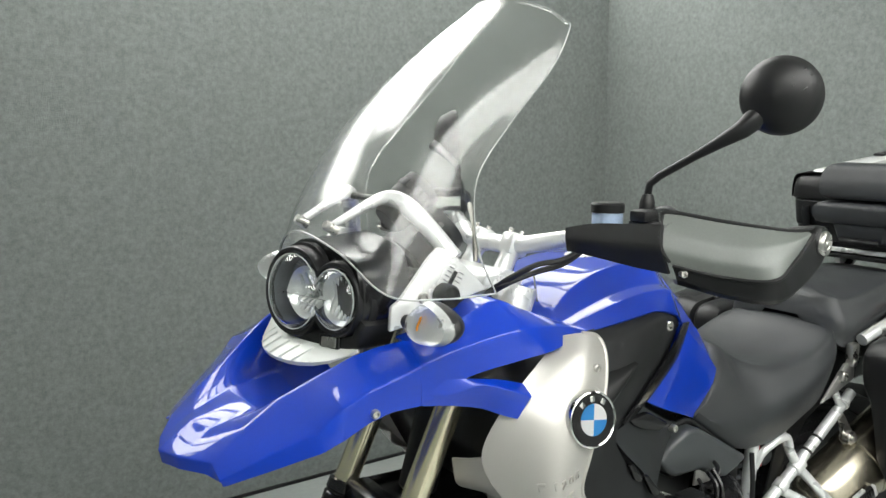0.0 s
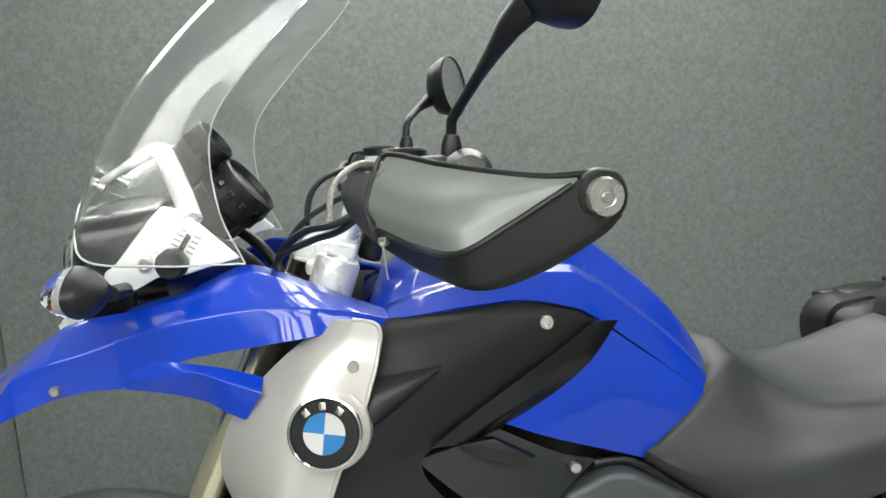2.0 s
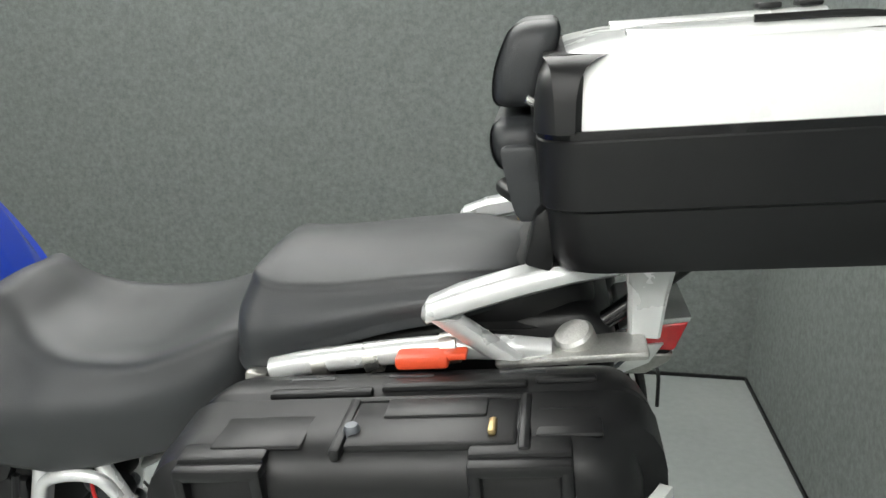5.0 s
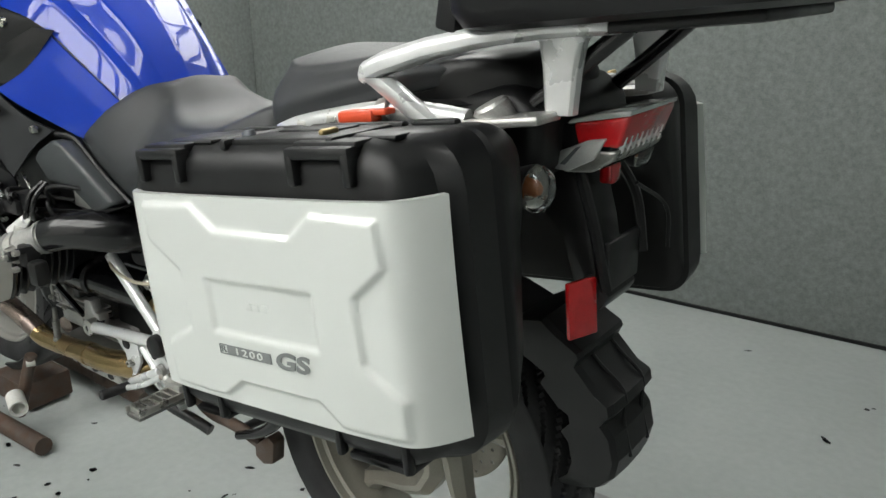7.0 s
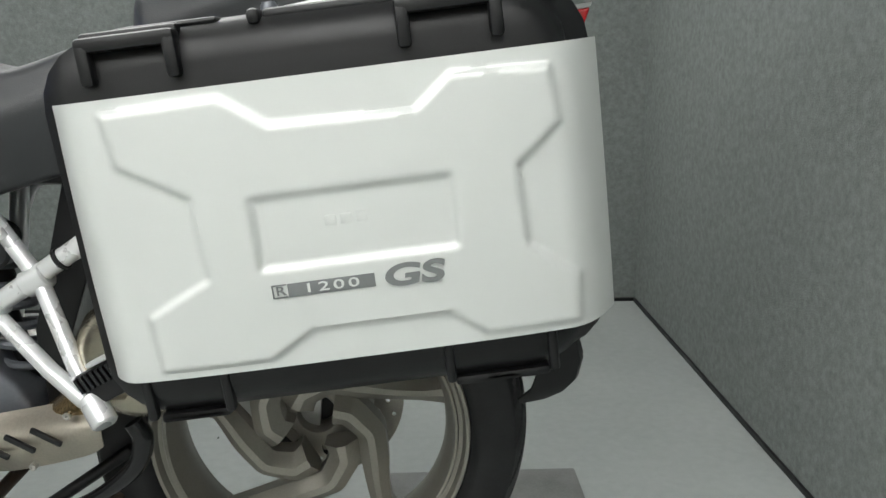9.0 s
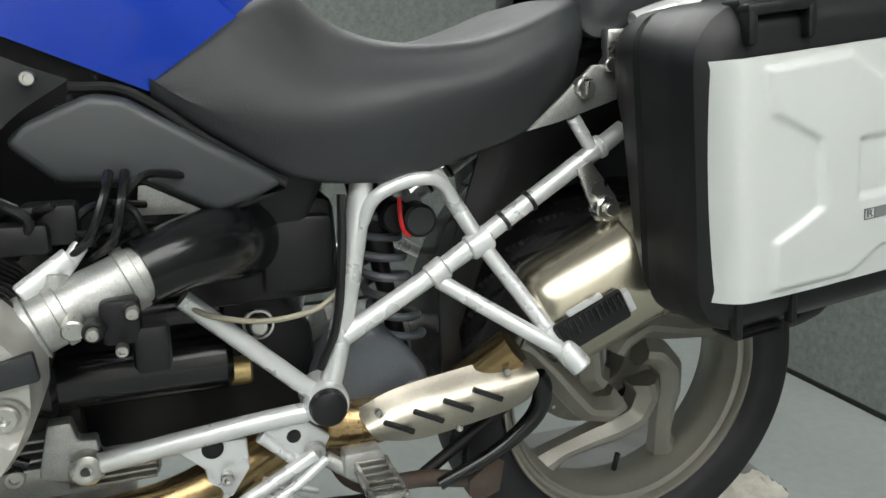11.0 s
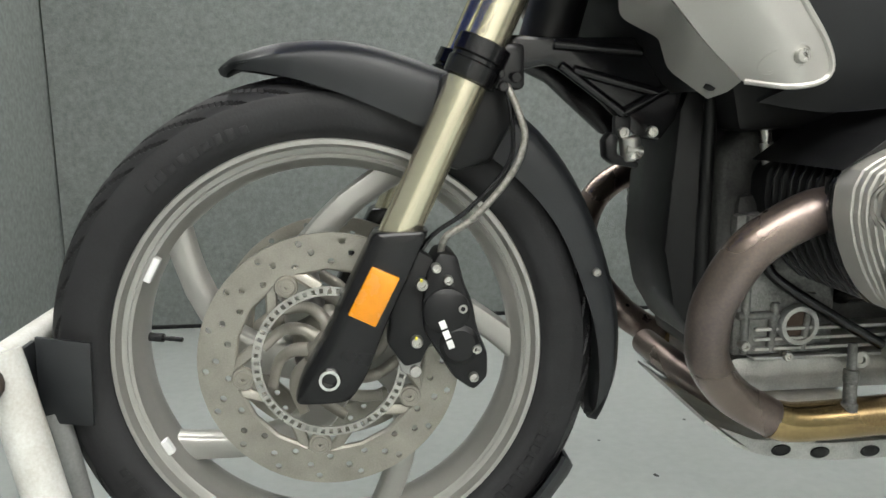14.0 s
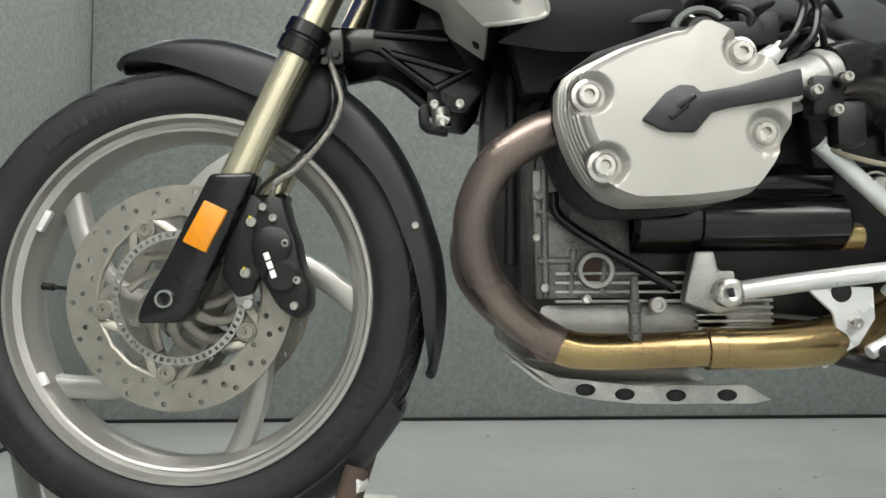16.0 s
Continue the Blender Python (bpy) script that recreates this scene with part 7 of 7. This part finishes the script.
for sy in (-1, 1):
    im = along((1.780, sy * 0.142, 0.924), (1, sy * 0.30, -0.06)) @ Matrix.Diagonal((1.08, 1.36, 1.1, 1))
    ind = part("rear_indicator", spin([(0.0001, -0.012), (0.009, -0.010), (0.016, 0.004), (0.021, 0.020), (0.0215, 0.026)], 28, im), BLACK, bike, "clear-lens rear indicator")
    lens = part("indicator_lens", spin([(0.0212, 0.025), (0.0218, 0.030), (0.019, 0.040), (0.012, 0.046), (0.0001, 0.048), (0.0001, 0.046), (0.012, 0.044), (0.017, 0.039), (0.0195, 0.030)], 28, im), LENS, ind)
    lens.visible_shadow = False
    part("indicator_bowl", spin([(0.0001, 0.010), (0.007, 0.011), (0.0075, 0.014), (0.013, 0.016), (0.0135, 0.019), (0.018, 0.022), (0.0205, 0.027)], 10, im), BOWL, ind, "faceted grey reflector")
    part("bulb", spin([(0.0001, 0.034), (0.005, 0.033), (0.008, 0.028), (0.008, 0.012)], 20, im), BULB, ind, "amber bulb")
    part("indicator_stalk", rod((1.775, sy * 0.06, 0.915), (1.785, sy * 0.145, 0.920), 0.009), BLACK, ind)
holder = part("plate_holder", merge(prism([(1.735, 0.95), (1.80, 0.955), (1.83, 0.85), (1.845, 0.775), (1.865, 0.760), (1.850, 0.735), (1.815, 0.745), (1.79, 0.83), (1.74, 0.88)], -0.045, 0.045, 0.006), tube([(1.81, -0.05, 0.94), (1.84, -0.055, 0.86), (1.862, -0.05, 0.77)], 0.008, 8, 12), tube([(1.81, 0.05, 0.94), (1.85, 0.055, 0.88), (1.868, 0.05, 0.80)], 0.007, 8, 12), block((1.858, 0.0, 0.80), (0.01, 0.10, 0.07), 0.004)), BLACK, bike, "black plate holder without a plate")
part("plate_lamp", block((1.835, 0, 0.918), (0.02, 0.03, 0.03), 0.005), RED, holder)
rl = Matrix.Translation((1.842, -0.082, 0.752)) @ Matrix.Rotation(radians(-20), 4, "Z") @ Matrix.Rotation(radians(-6), 4, "Y")
part("rear_reflector", block((0, 0, 0), (0.008, 0.050, 0.078), 0.003, rl), RED, holder, "rectangular red rear reflector")
part("reflector_arm", block((1.836, -0.045, 0.772), (0.008, 0.07, 0.030), 0.003), BLACK, holder)
part("plate_bar", tube([(1.86, 0.03, 0.90), (1.885, 0.08, 0.86), (1.89, 0.085, 0.80)], 0.003, 8, 12), BLACK, holder)
hug = []
for deg, r, w in ((74, 0.346, 0.050), (60, 0.356, 0.062), (53, 0.362, 0.070), (51.5, 0.384, 0.072), (48.5, 0.410, 0.072), (45, 0.414, 0.074), (39.5, 0.428, 0.075), (38.5, 0.426, 0.075), (37.5, 0.412, 0.074), (31, 0.420, 0.075), (28.5, 0.432, 0.076), (26.5, 0.428, 0.076), (25, 0.408, 0.074), (22, 0.414, 0.074), (17, 0.410, 0.073), (13, 0.396, 0.070), (10.5, 0.376, 0.064), (9, 0.350, 0.058)):
    c, s = math.cos(radians(deg)), math.sin(radians(deg))
    hug.append([(RX + (r + dr) * c, y * w, RZ + (r + dr) * s) for y, dr in ((-0.96, -0.070), (-1, -0.030), (-0.97, -0.006), (-0.84, 0.0), (-0.3, 0.004), (0.3, 0.004), (0.84, 0.0), (0.97, -0.006), (1, -0.030), (0.96, -0.070))])
guard = grid(hug)
thicken(guard, 0.004)
part("rear_mudguard", guard, BLACK, bike, "black stepped rear mudguard", 24)
for y in (-0.03, 0.03):
    part("mudguard_rib", tube([(RX + r * math.cos(radians(d)), y, RZ + r * math.sin(radians(d))) for d, r in ((46, 0.417), (36, 0.418), (29, 0.434), (23, 0.416), (16, 0.412))], 0.003, 6, 24), BLACK, bike)


# ---- luggage ----
PC, PT = (1.594, 0.8085), radians(-6.5)
X_SHAPE = [(-0.186, 0.116), (-0.087, 0.118), (-0.049, 0.090), (0.072, 0.088), (0.103, 0.114), (0.185, 0.110), (0.190, 0.062), (0.150, 0.029), (0.153, -0.042), (0.197, -0.078), (0.195, -0.122), (0.110, -0.122), (0.080, -0.096), (-0.042, -0.096), (-0.081, -0.121), (-0.180, -0.121), (-0.180, -0.067), (-0.122, -0.038), (-0.125, 0.036), (-0.180, 0.070)]
RECT = [(-0.076, 0.029), (0.094, 0.029), (0.094, -0.035), (-0.076, -0.035)]


def rounded(u0, u1, v0, v1, r, k=5):
    """Corner points of a rounded rectangle, anticlockwise."""
    out = []
    for cu, cv, a0 in ((u1 - r, v1 - r, 0), (u0 + r, v1 - r, 90), (u0 + r, v0 + r, 180), (u1 - r, v0 + r, 270)):
        for i in range(k):
            a = radians(a0 + 90 * i / (k - 1))
            out.append((cu + r * math.cos(a), cv + r * math.sin(a)))
    return out


def pannier(sy):
    m = Matrix.Translation((PC[0], 0, PC[1])) @ Matrix.Rotation(PT, 4, "Y")
    side = "left" if sy < 0 else "right"
    t = thing("pannier", (PC[0], sy * 0.29, 0.62), "black hard pannier with a pale silver embossed side plate", "pannier", "panniers")

    def p(name, bm, mat, parent=t, label=""):
        bm.transform(m)
        return part(name, flip(bm) if sy > 0 else bm, mat, parent, label)

    secs = []
    for y, du, dv, r, low, fore in ((-0.190, -0.050, -0.050, 0.03, 0.235, 0.040), (-0.193, -0.030, -0.028, 0.035, 0.225, 0.040), (-0.205, -0.014, -0.012, 0.04, 0.215, 0.040), (-0.225, -0.008, -0.006, 0.045, 0.185, 0.038), (-0.242, -0.006, -0.004, 0.045, 0.055, 0.034), (-0.262, -0.004, -0.004, 0.045, 0.010, 0.030), (-0.272, -0.010, -0.010, 0.045, 0.0, 0.030), (-0.276, -0.010, -0.010, 0.045, 0.0, 0.030), (-0.279, -0.002, -0.002, 0.045, 0.0, 0.028), (-0.330, 0.0, 0.0, 0.060, 0.0, 0.018), (-0.345, 0.0, 0.0, 0.060, 0.0, 0.012), (-0.376, -0.006, -0.006, 0.058, 0.0, 0.0), (-0.390, -0.022, -0.022, 0.045, 0.0, 0.0), (-0.393, -0.034, -0.036, 0.04, 0.0, 0.0)):
        back = -0.024 if y < -0.34 else 0.0
        secs.append([(u, y, v) for u, v in rounded(-0.250 - du + fore * 0.2, 0.254 + du + back, -0.182 - dv + low, 0.186 + dv, r, 6)])
    body = p("case_shell", grid(secs, True, True), BLACK)
    # embossed outer plate
    nu, nv = 150, 84
    rows = []
    for i in range(nu + 1):
        u = -0.238 + 0.492 * i / nu
        row = []
        for j in range(nv + 1):
            v = -0.130 + 0.258 * j / nv
            us = -0.238 + (u + 0.238) * 0.962
            h = 0.0055 * ease(signed(us, v, X_SHAPE), -0.0035, 0.0035) - 0.005 * ease(signed(us, v, RECT), -0.004, 0.004)
            h += 0.010 * (1 - min(1, abs(u) / 0.24) ** 4) + 0.003 * (1 - (v / 0.13) ** 2)
            h -= 0.058 * max(0, (u - 0.200) / 0.06) ** 2.2 + 0.030 * max(0, (-u - 0.200) / 0.038) ** 2.2
            row.append((u, -0.4050 - h, v))
        rows.append(row)
    bm = grid(rows)
    bm.normal_update()
    thicken(bm, 0.012 if bm.faces[len(bm.faces) // 2].normal.y < 0 else -0.012)
    plate = p("side_plate", bm, WHITE_SILVER, t, "pale silver embossed side plate")
    for u, w in ((-0.154, 0.086), (0.122, 0.092)):
        lug = merge(block((u, -0.392, 0.1735), (w, 0.022, 0.013), 0.004), block((u - w / 2 + 0.006, -0.3945, 0.157), (0.012, 0.018, 0.036), 0.004), block((u + w / 2 - 0.006, -0.3945, 0.157), (0.012, 0.018, 0.036), 0.004), block((u, -0.374, 0.1785), (w, 0.03, 0.012), 0.004))
        p("lid_lug", lug, BLACK, body)
    for u in (-0.205, -0.130, 0.085, 0.185):
        p("foot_rib", block((u, -0.389, -0.155), (0.010, 0.014, 0.045), 0.004), BLACK, body)
        p("foot_pad", block((u + (0.036 if u in (-0.205, 0.085) else -0.036), -0.362, -0.181), (0.066, 0.044, 0.010), 0.004), BLACK, body)
    # top: carrying handle, ridges, lock and latch
    p("carry_handle", merge(block((0.040, -0.335, 0.1815), (0.160, 0.082, 0.012), 0.005), block((0.040, -0.312, 0.188), (0.10, 0.034, 0.004), 0.002)), BLACK, t, "black folding carrying handle")
    p("handle_frame", merge(block((-0.046, -0.335, 0.1815), (0.012, 0.10, 0.014), 0.005), block((0.126, -0.335, 0.1815), (0.012, 0.10, 0.014), 0.005), block((0.040, -0.288, 0.1815), (0.18, 0.010, 0.012), 0.004)), BLACK, body)
    p("lock_key", block((0.097, -0.352, 0.190), (0.008, 0.026, 0.007), 0.003), BRASS, body)
    p("lock_barrel", spin([(0.0001, 0.008), (0.006, 0.008), (0.008, 0.004), (0.008, -0.004)], 20, Matrix.Translation((-0.036, -0.350, 0.186))), GREYCAST, body)
    for u0, u1, y in ((-0.15, -0.03, -0.266), (-0.03, 0.13, -0.258), (0.13, 0.20, -0.252)):
        p("lid_ridge", block(((u0 + u1) / 2, y, 0.183), (u1 - u0 - 0.008, 0.014, 0.009), 0.004), BLACK, body)
    for u in (-0.11, 0.0, 0.12):
        p("lid_ridge", block((u, -0.228, 0.179), (0.05, 0.008, 0.006), 0.002), GREY, body)
    p("lid_panel", block((-0.125, -0.345, 0.1835), (0.090, 0.056, 0.006), 0.003), BLACK, body)
    p("lid_panel", block((0.166, -0.335, 0.1825), (0.060, 0.050, 0.006), 0.003), BLACK, body)
    p("release_latch", merge(block((0.010, -0.205, 0.190), (0.060, 0.030, 0.016), 0.005), block((0.045, -0.205, 0.194), (0.03, 0.022, 0.008), 0.003)), LATCH, t, "orange-red release latch")
    if sy < 0:
        face = m @ Matrix.Translation((-0.0105, -0.4238, -0.0555)) @ Matrix.Rotation(radians(90), 4, "X")
        part("badge_bar", block((0, 0, 0), (0.078, 0.0125, 0.001), 0.0003, face), INK, plate)
        for du, dv, su, sv in ((-0.046, 0.0058, 0.013, 0.0012), (-0.046, -0.0058, 0.013, 0.0012), (-0.0525, 0, 0.0012, 0.0125)):
            part("badge_frame", block((0, 0, 0), (su, sv, 0.001), 0.0002, face @ Matrix.Translation((du, dv, 0))), INK, plate)
        face_w = m @ Matrix.Translation((-0.0105, -0.4246, -0.0555)) @ Matrix.Rotation(radians(90), 4, "X")
        letters("1200", 0.0118, face_w, WHITE_SILVER, plate, "badge_lettering", 0.0004, width=1.75, space=1.30, bold=0.0001)
        letters("R", 0.0118, face @ Matrix.Translation((-0.0455, 0, 0.0002)), INK, plate, "badge_lettering", 0.0004, width=1.3, bold=0.0001)
        face_g = m @ Matrix.Translation((0.064, -0.4240, -0.0550)) @ Matrix.Rotation(radians(90), 4, "X")
        letters("GS", 0.0275, face_g @ Matrix.Shear("XZ", 4, (0.22, 0.0)), INK, plate, "badge_lettering", 0.0006, width=1.65, bold=0.0009)
        for k in range(3):
            part("lettering_bar", block((0, 0, 0), (0.010, 0.009, 0.0012), 0.0003, m @ Matrix.Translation((-0.003 + 0.014 * k, -0.4185, 0.002)) @ Matrix.Rotation(radians(90), 4, "X")), WHITE_SILVER, plate)
    return t


pannier(-1)
pannier(1)

# top case with a padded backrest
TM = Matrix.Translation((1.895, 0, 1.20)) @ Matrix.Rotation(radians(-5.0), 4, "Y")
case = thing("top_case", (1.895, 0, 1.12), "black top case with white lid and padded backrest on rack", "top case")


def tc(name, bm, mat, parent=case, label=""):
    bm.transform(TM)
    return part(name, bm, mat, parent, label)


def case_ring(z, d, r=0.05):
    return [(u, v, z) for u, v in rounded(-0.192 - d, 0.195 + d, -0.225 - d, 0.225 + d, r, 6)]


low = tc("case_tub", grid([case_ring(-0.084, -0.03), case_ring(-0.078, -0.012), case_ring(-0.06, -0.004), case_ring(-0.012, -0.002), case_ring(-0.008, 0.002), case_ring(0.060, 0.004), case_ring(0.064, 0.001)], True, True), BLACK)
tc("seal_strip", grid([case_ring(0.062, -0.002), case_ring(0.062, 0.003), case_ring(0.071, 0.003), case_ring(0.071, -0.002)], True), GLOSS, low)
lid = tc("lid", grid([case_ring(0.068, -0.002), case_ring(0.10, -0.006), case_ring(0.125, -0.014), case_ring(0.142, -0.032), case_ring(0.150, -0.07), case_ring(0.153, -0.14)], True, True), WHITE, case, "glossy white lid")
tc("lid_corner", grid([[(u, v, z) for u, v in rounded(-0.198 - d, -0.136 + d * 0.25, -0.230 - d, 0.230 + d, 0.04, 6)] for z, d in ((0.069, 0.0), (0.10, -0.002), (0.118, -0.006), (0.130, -0.013), (0.137, -0.024), (0.140, -0.04))], True, True), BLACK, case)
for v in (-0.12, 0.12):
    tc("lid_swell", loft([[(u, v - 0.05 * k, 0.146), (u, v - 0.035 * k, 0.154), (u, v, 0.157), (u, v + 0.035 * k, 0.154), (u, v + 0.05 * k, 0.146)] for u, k in ((-0.10, 0.3), (-0.06, 1.0), (0.12, 1.1), (0.17, 0.4))], 16, 16), WHITE, lid)
for u in (0.10, 0.15):
    tc("lid_buffer", block((u, 0.12, 0.162), (0.03, 0.03, 0.008), 0.003), BLACK, lid)
tc("luggage_strip", tube([(0.02, -0.15, 0.160), (0.12, -0.155, 0.158), (0.175, -0.15, 0.146)], 0.004, 8, 14), BLACK, lid)


def pad(name, zs, label):
    """An upholstered pad: rounded level cuts, with a tucked seam near its back."""
    secs = [[(u, v, z) for u, v in rounded(x0, x1, -w, w, min(0.022, (x1 - x0) * 0.45), 8)] for z, x0, x1, w in zs]
    return tc(name, loft(secs, 40, 8 * 4 * 2, True, True), VINYL, case, label)


pad("backrest_pad", [(0.078, -0.226, -0.196, 0.085), (0.084, -0.240, -0.188, 0.104), (0.098, -0.244, -0.182, 0.112), (0.125, -0.240, -0.176, 0.114), (0.150, -0.230, -0.168, 0.112), (0.164, -0.222, -0.166, 0.104), (0.171, -0.210, -0.172, 0.088), (0.173, -0.198, -0.182, 0.06)], "upper black backrest pad")
pad("backrest_pad", [(0.010, -0.232, -0.200, 0.100), (0.016, -0.240, -0.192, 0.118), (0.030, -0.246, -0.186, 0.128), (0.048, -0.248, -0.188, 0.130), (0.062, -0.246, -0.192, 0.122), (0.070, -0.236, -0.200, 0.100)], "lower black backrest pad")
pad("backrest_stem", [(-0.048, -0.205, -0.185, 0.050), (-0.036, -0.222, -0.182, 0.066), (-0.010, -0.230, -0.184, 0.074), (0.012, -0.232, -0.188, 0.078), (0.022, -0.226, -0.200, 0.07)], "black padded backrest stem")
for v in (-0.152, 0.152):
    tc("backrest_wing", loft([[(-0.216 + 0.010 * f + dx * k, v + math.copysign(dy * k, v), 0.050 - 0.085 * f) for dx, dy in ((-0.016, -0.012), (0.014, -0.012), (0.016, 0.010), (-0.014, 0.010))] for f, k in ((0, 0.6), (0.08, 1.0), (0.5, 0.95), (0.85, 0.8), (1, 0.5))], 16, 24, True, True), VINYL)
tc("backrest_frame", merge(block((-0.192, 0, 0.05), (0.02, 0.20, 0.20), 0.008), block((-0.178, -0.085, 0.118), (0.07, 0.05, 0.022), 0.006), block((-0.178, 0.085, 0.118), (0.07, 0.05, 0.022), 0.006)), BLACK)
for v in (-0.112, -0.094, 0.094, 0.112):
    tc("backrest_screw", rod((-0.206, v, 0.092), (-0.192, v, 0.084), 0.006), CHROME)
for y0 in (-0.19, 0.13):
    tc("case_latch", prism([(-0.215, -0.075), (-0.20, -0.02), (-0.185, -0.01), (-0.175, -0.04), (-0.185, -0.085)], y0, y0 + 0.06, 0.006), BLACK)
tc("case_bracket", merge(block((-0.02, 0, -0.090), (0.34, 0.30, 0.014), 0.005), tube([(-0.225, -0.05, -0.035), (-0.245, 0, -0.032), (-0.225, 0.05, -0.035)], 0.009, 10, 12)), BLACK)

# ---- wheel chock and supports ----
chock = thing("wheel_chock", (-0.15, 0, 0), "white steel wheel chock with dark plates gripping the front tyre", "wheel chock")
for sy in (-1, 1):
    part("chock_post", tube([(-0.350, sy * 0.115, 0.500), (-0.335, sy * 0.12, 0.44), (-0.292, sy * 0.135, 0.26), (-0.225, sy * 0.16, 0.03)], 0.0235, 20, 18), CHOCK_WHITE, chock, "worn white steel post")
    part("rear_leg", tube([(-0.322, sy * 0.06, 0.41), (-0.292, sy * 0.07, 0.26), (-0.25, sy * 0.08, 0.03)], 0.016, 16), PLATE, chock)
    part("base_rail", tube([(-0.42, sy * 0.16, 0.03), (0.0, sy * 0.16, 0.03), (0.36, sy * 0.15, 0.03)], 0.024, 14), RUST, chock)
    part("tube_end", spin([(0.016, 0.0), (0.022, 0.0), (0.023, 0.004), (0.023, -0.06), (0.016, -0.06)], 24, along((0.27, sy * 0.155, 0.115), (0.9, sy * 0.3, -0.15)), True), CHOCK_WHITE, chock)
    part("grip_plate", prism([(-0.332, 0.403), (-0.329, 0.504), (-0.269, 0.494), (-0.274, 0.394)], *sorted((sy * 0.068, sy * 0.074)), 0.0015), GREY, chock, "dark steel grip plate")
    part("grip_web", block((-0.336, sy * 0.085, 0.452), (0.006, 0.05, 0.09), 0.001), GREY, chock)
part("chock_bolt", merge(rod((-0.352, -0.15, 0.478), (-0.352, -0.05, 0.478), 0.015), rod((-0.352, -0.158, 0.478), (-0.352, -0.148, 0.478), 0.022)), RUST, chock)
part("cross_bar", rod((-0.352, -0.115, 0.49), (-0.352, 0.115, 0.49), 0.016), CHOCK_WHITE, chock)
cr_secs = []
for deg in (-78, -62, -46, -32, -28):
    c, s = math.cos(radians(deg)), math.sin(radians(deg))
    cr_secs.append([(0.338 * c + dx, y, FZ + 0.338 * s + dz) for y, dx, dz in ((-0.082, -0.016, 0.022), (-0.06, 0.0, 0.0), (0, 0.002, -0.002), (0.06, 0.0, 0.0), (0.082, -0.016, 0.022))])
part("cradle", skin(cr_secs, 0.006, 20, 12), GREY, chock, "dark curved cradle under the tyre")
part("cradle_arm", merge(rod((0.24, -0.085, 0.235), (0.18, -0.12, 0.05), 0.016), rod((0.24, 0.085, 0.235), (0.18, 0.12, 0.05), 0.016), block((0.02, 0, 0.05), (0.18, 0.14, 0.08), 0.006)), RUST, chock)
part("cradle_pin", rod((0.235, -0.10, 0.215), (0.245, -0.08, 0.215), 0.012), CHOCK_WHITE, chock)

support = make("wheel_support", block((1.50, 0, 0.0445), (0.26, 0.20, 0.089), 0.004), PLATE)
tagged(support, "grey painted steel block under the rear tyre", "wheel support")
ramp_plate = make("floor_plate", block((1.80, 0.32, 0.006), (0.44, 0.42, 0.012), 0.003), PLATE)
tagged(ramp_plate, "flat grey painted plate lying on the floor", "floor plate")
rows = []
rnd = random.Random(9)
for i in range(15):
    rows.append([(1.80 + 0.20 * i / 14, 0.085 + 0.11 * j / 11 + 0.012 * math.sin(i * 0.9), 0.016 + 0.03 * abs(noise.noise((i * 0.45, j * 0.5, 3))) * math.sin(math.pi * min(1, max(0, j / 11))) ) for j in range(12)])
bm = grid(rows)
bmesh.ops.solidify(bm, geom=list(bm.faces), thickness=0.0015)
tagged(make("plastic_sheet", bm, RAG), "crumpled pale plastic sheet on the floor", "plastic sheet")

# dirt specks and scuffs on the floor
bm = bmesh.new()
rnd = random.Random(12)
for k in range(150):
    near = rnd.random() < 0.75
    x, y = (rnd.gauss(0.75, 0.45), rnd.gauss(-0.35, 0.3)) if near else (rnd.uniform(-0.8, 2.4), rnd.uniform(-1.2, 1.6))
    r = rnd.choice((0.003, 0.004, 0.006, 0.009)) * rnd.uniform(0.6, 1.3)
    n = 8
    st, ang = rnd.uniform(1, 2.6), rnd.uniform(0, 3.14)
    vs = []
    for j in range(n):
        a = 2 * math.pi * j / n
        q = r * rnd.uniform(0.6, 1.2)
        px, py = q * math.cos(a) * st, q * math.sin(a)
        vs.append(bm.verts.new((x + px * math.cos(ang) - py * math.sin(ang), y + px * math.sin(ang) + py * math.cos(ang), 0.0012)))
    bm.faces.new(vs)
bmesh.ops.solidify(bm, geom=list(bm.faces), thickness=0.001)
tagged(make("floor_dirt", bm, BLACK, 0), "small dark specks of dirt on the floor", "dirt", kind="stuff")
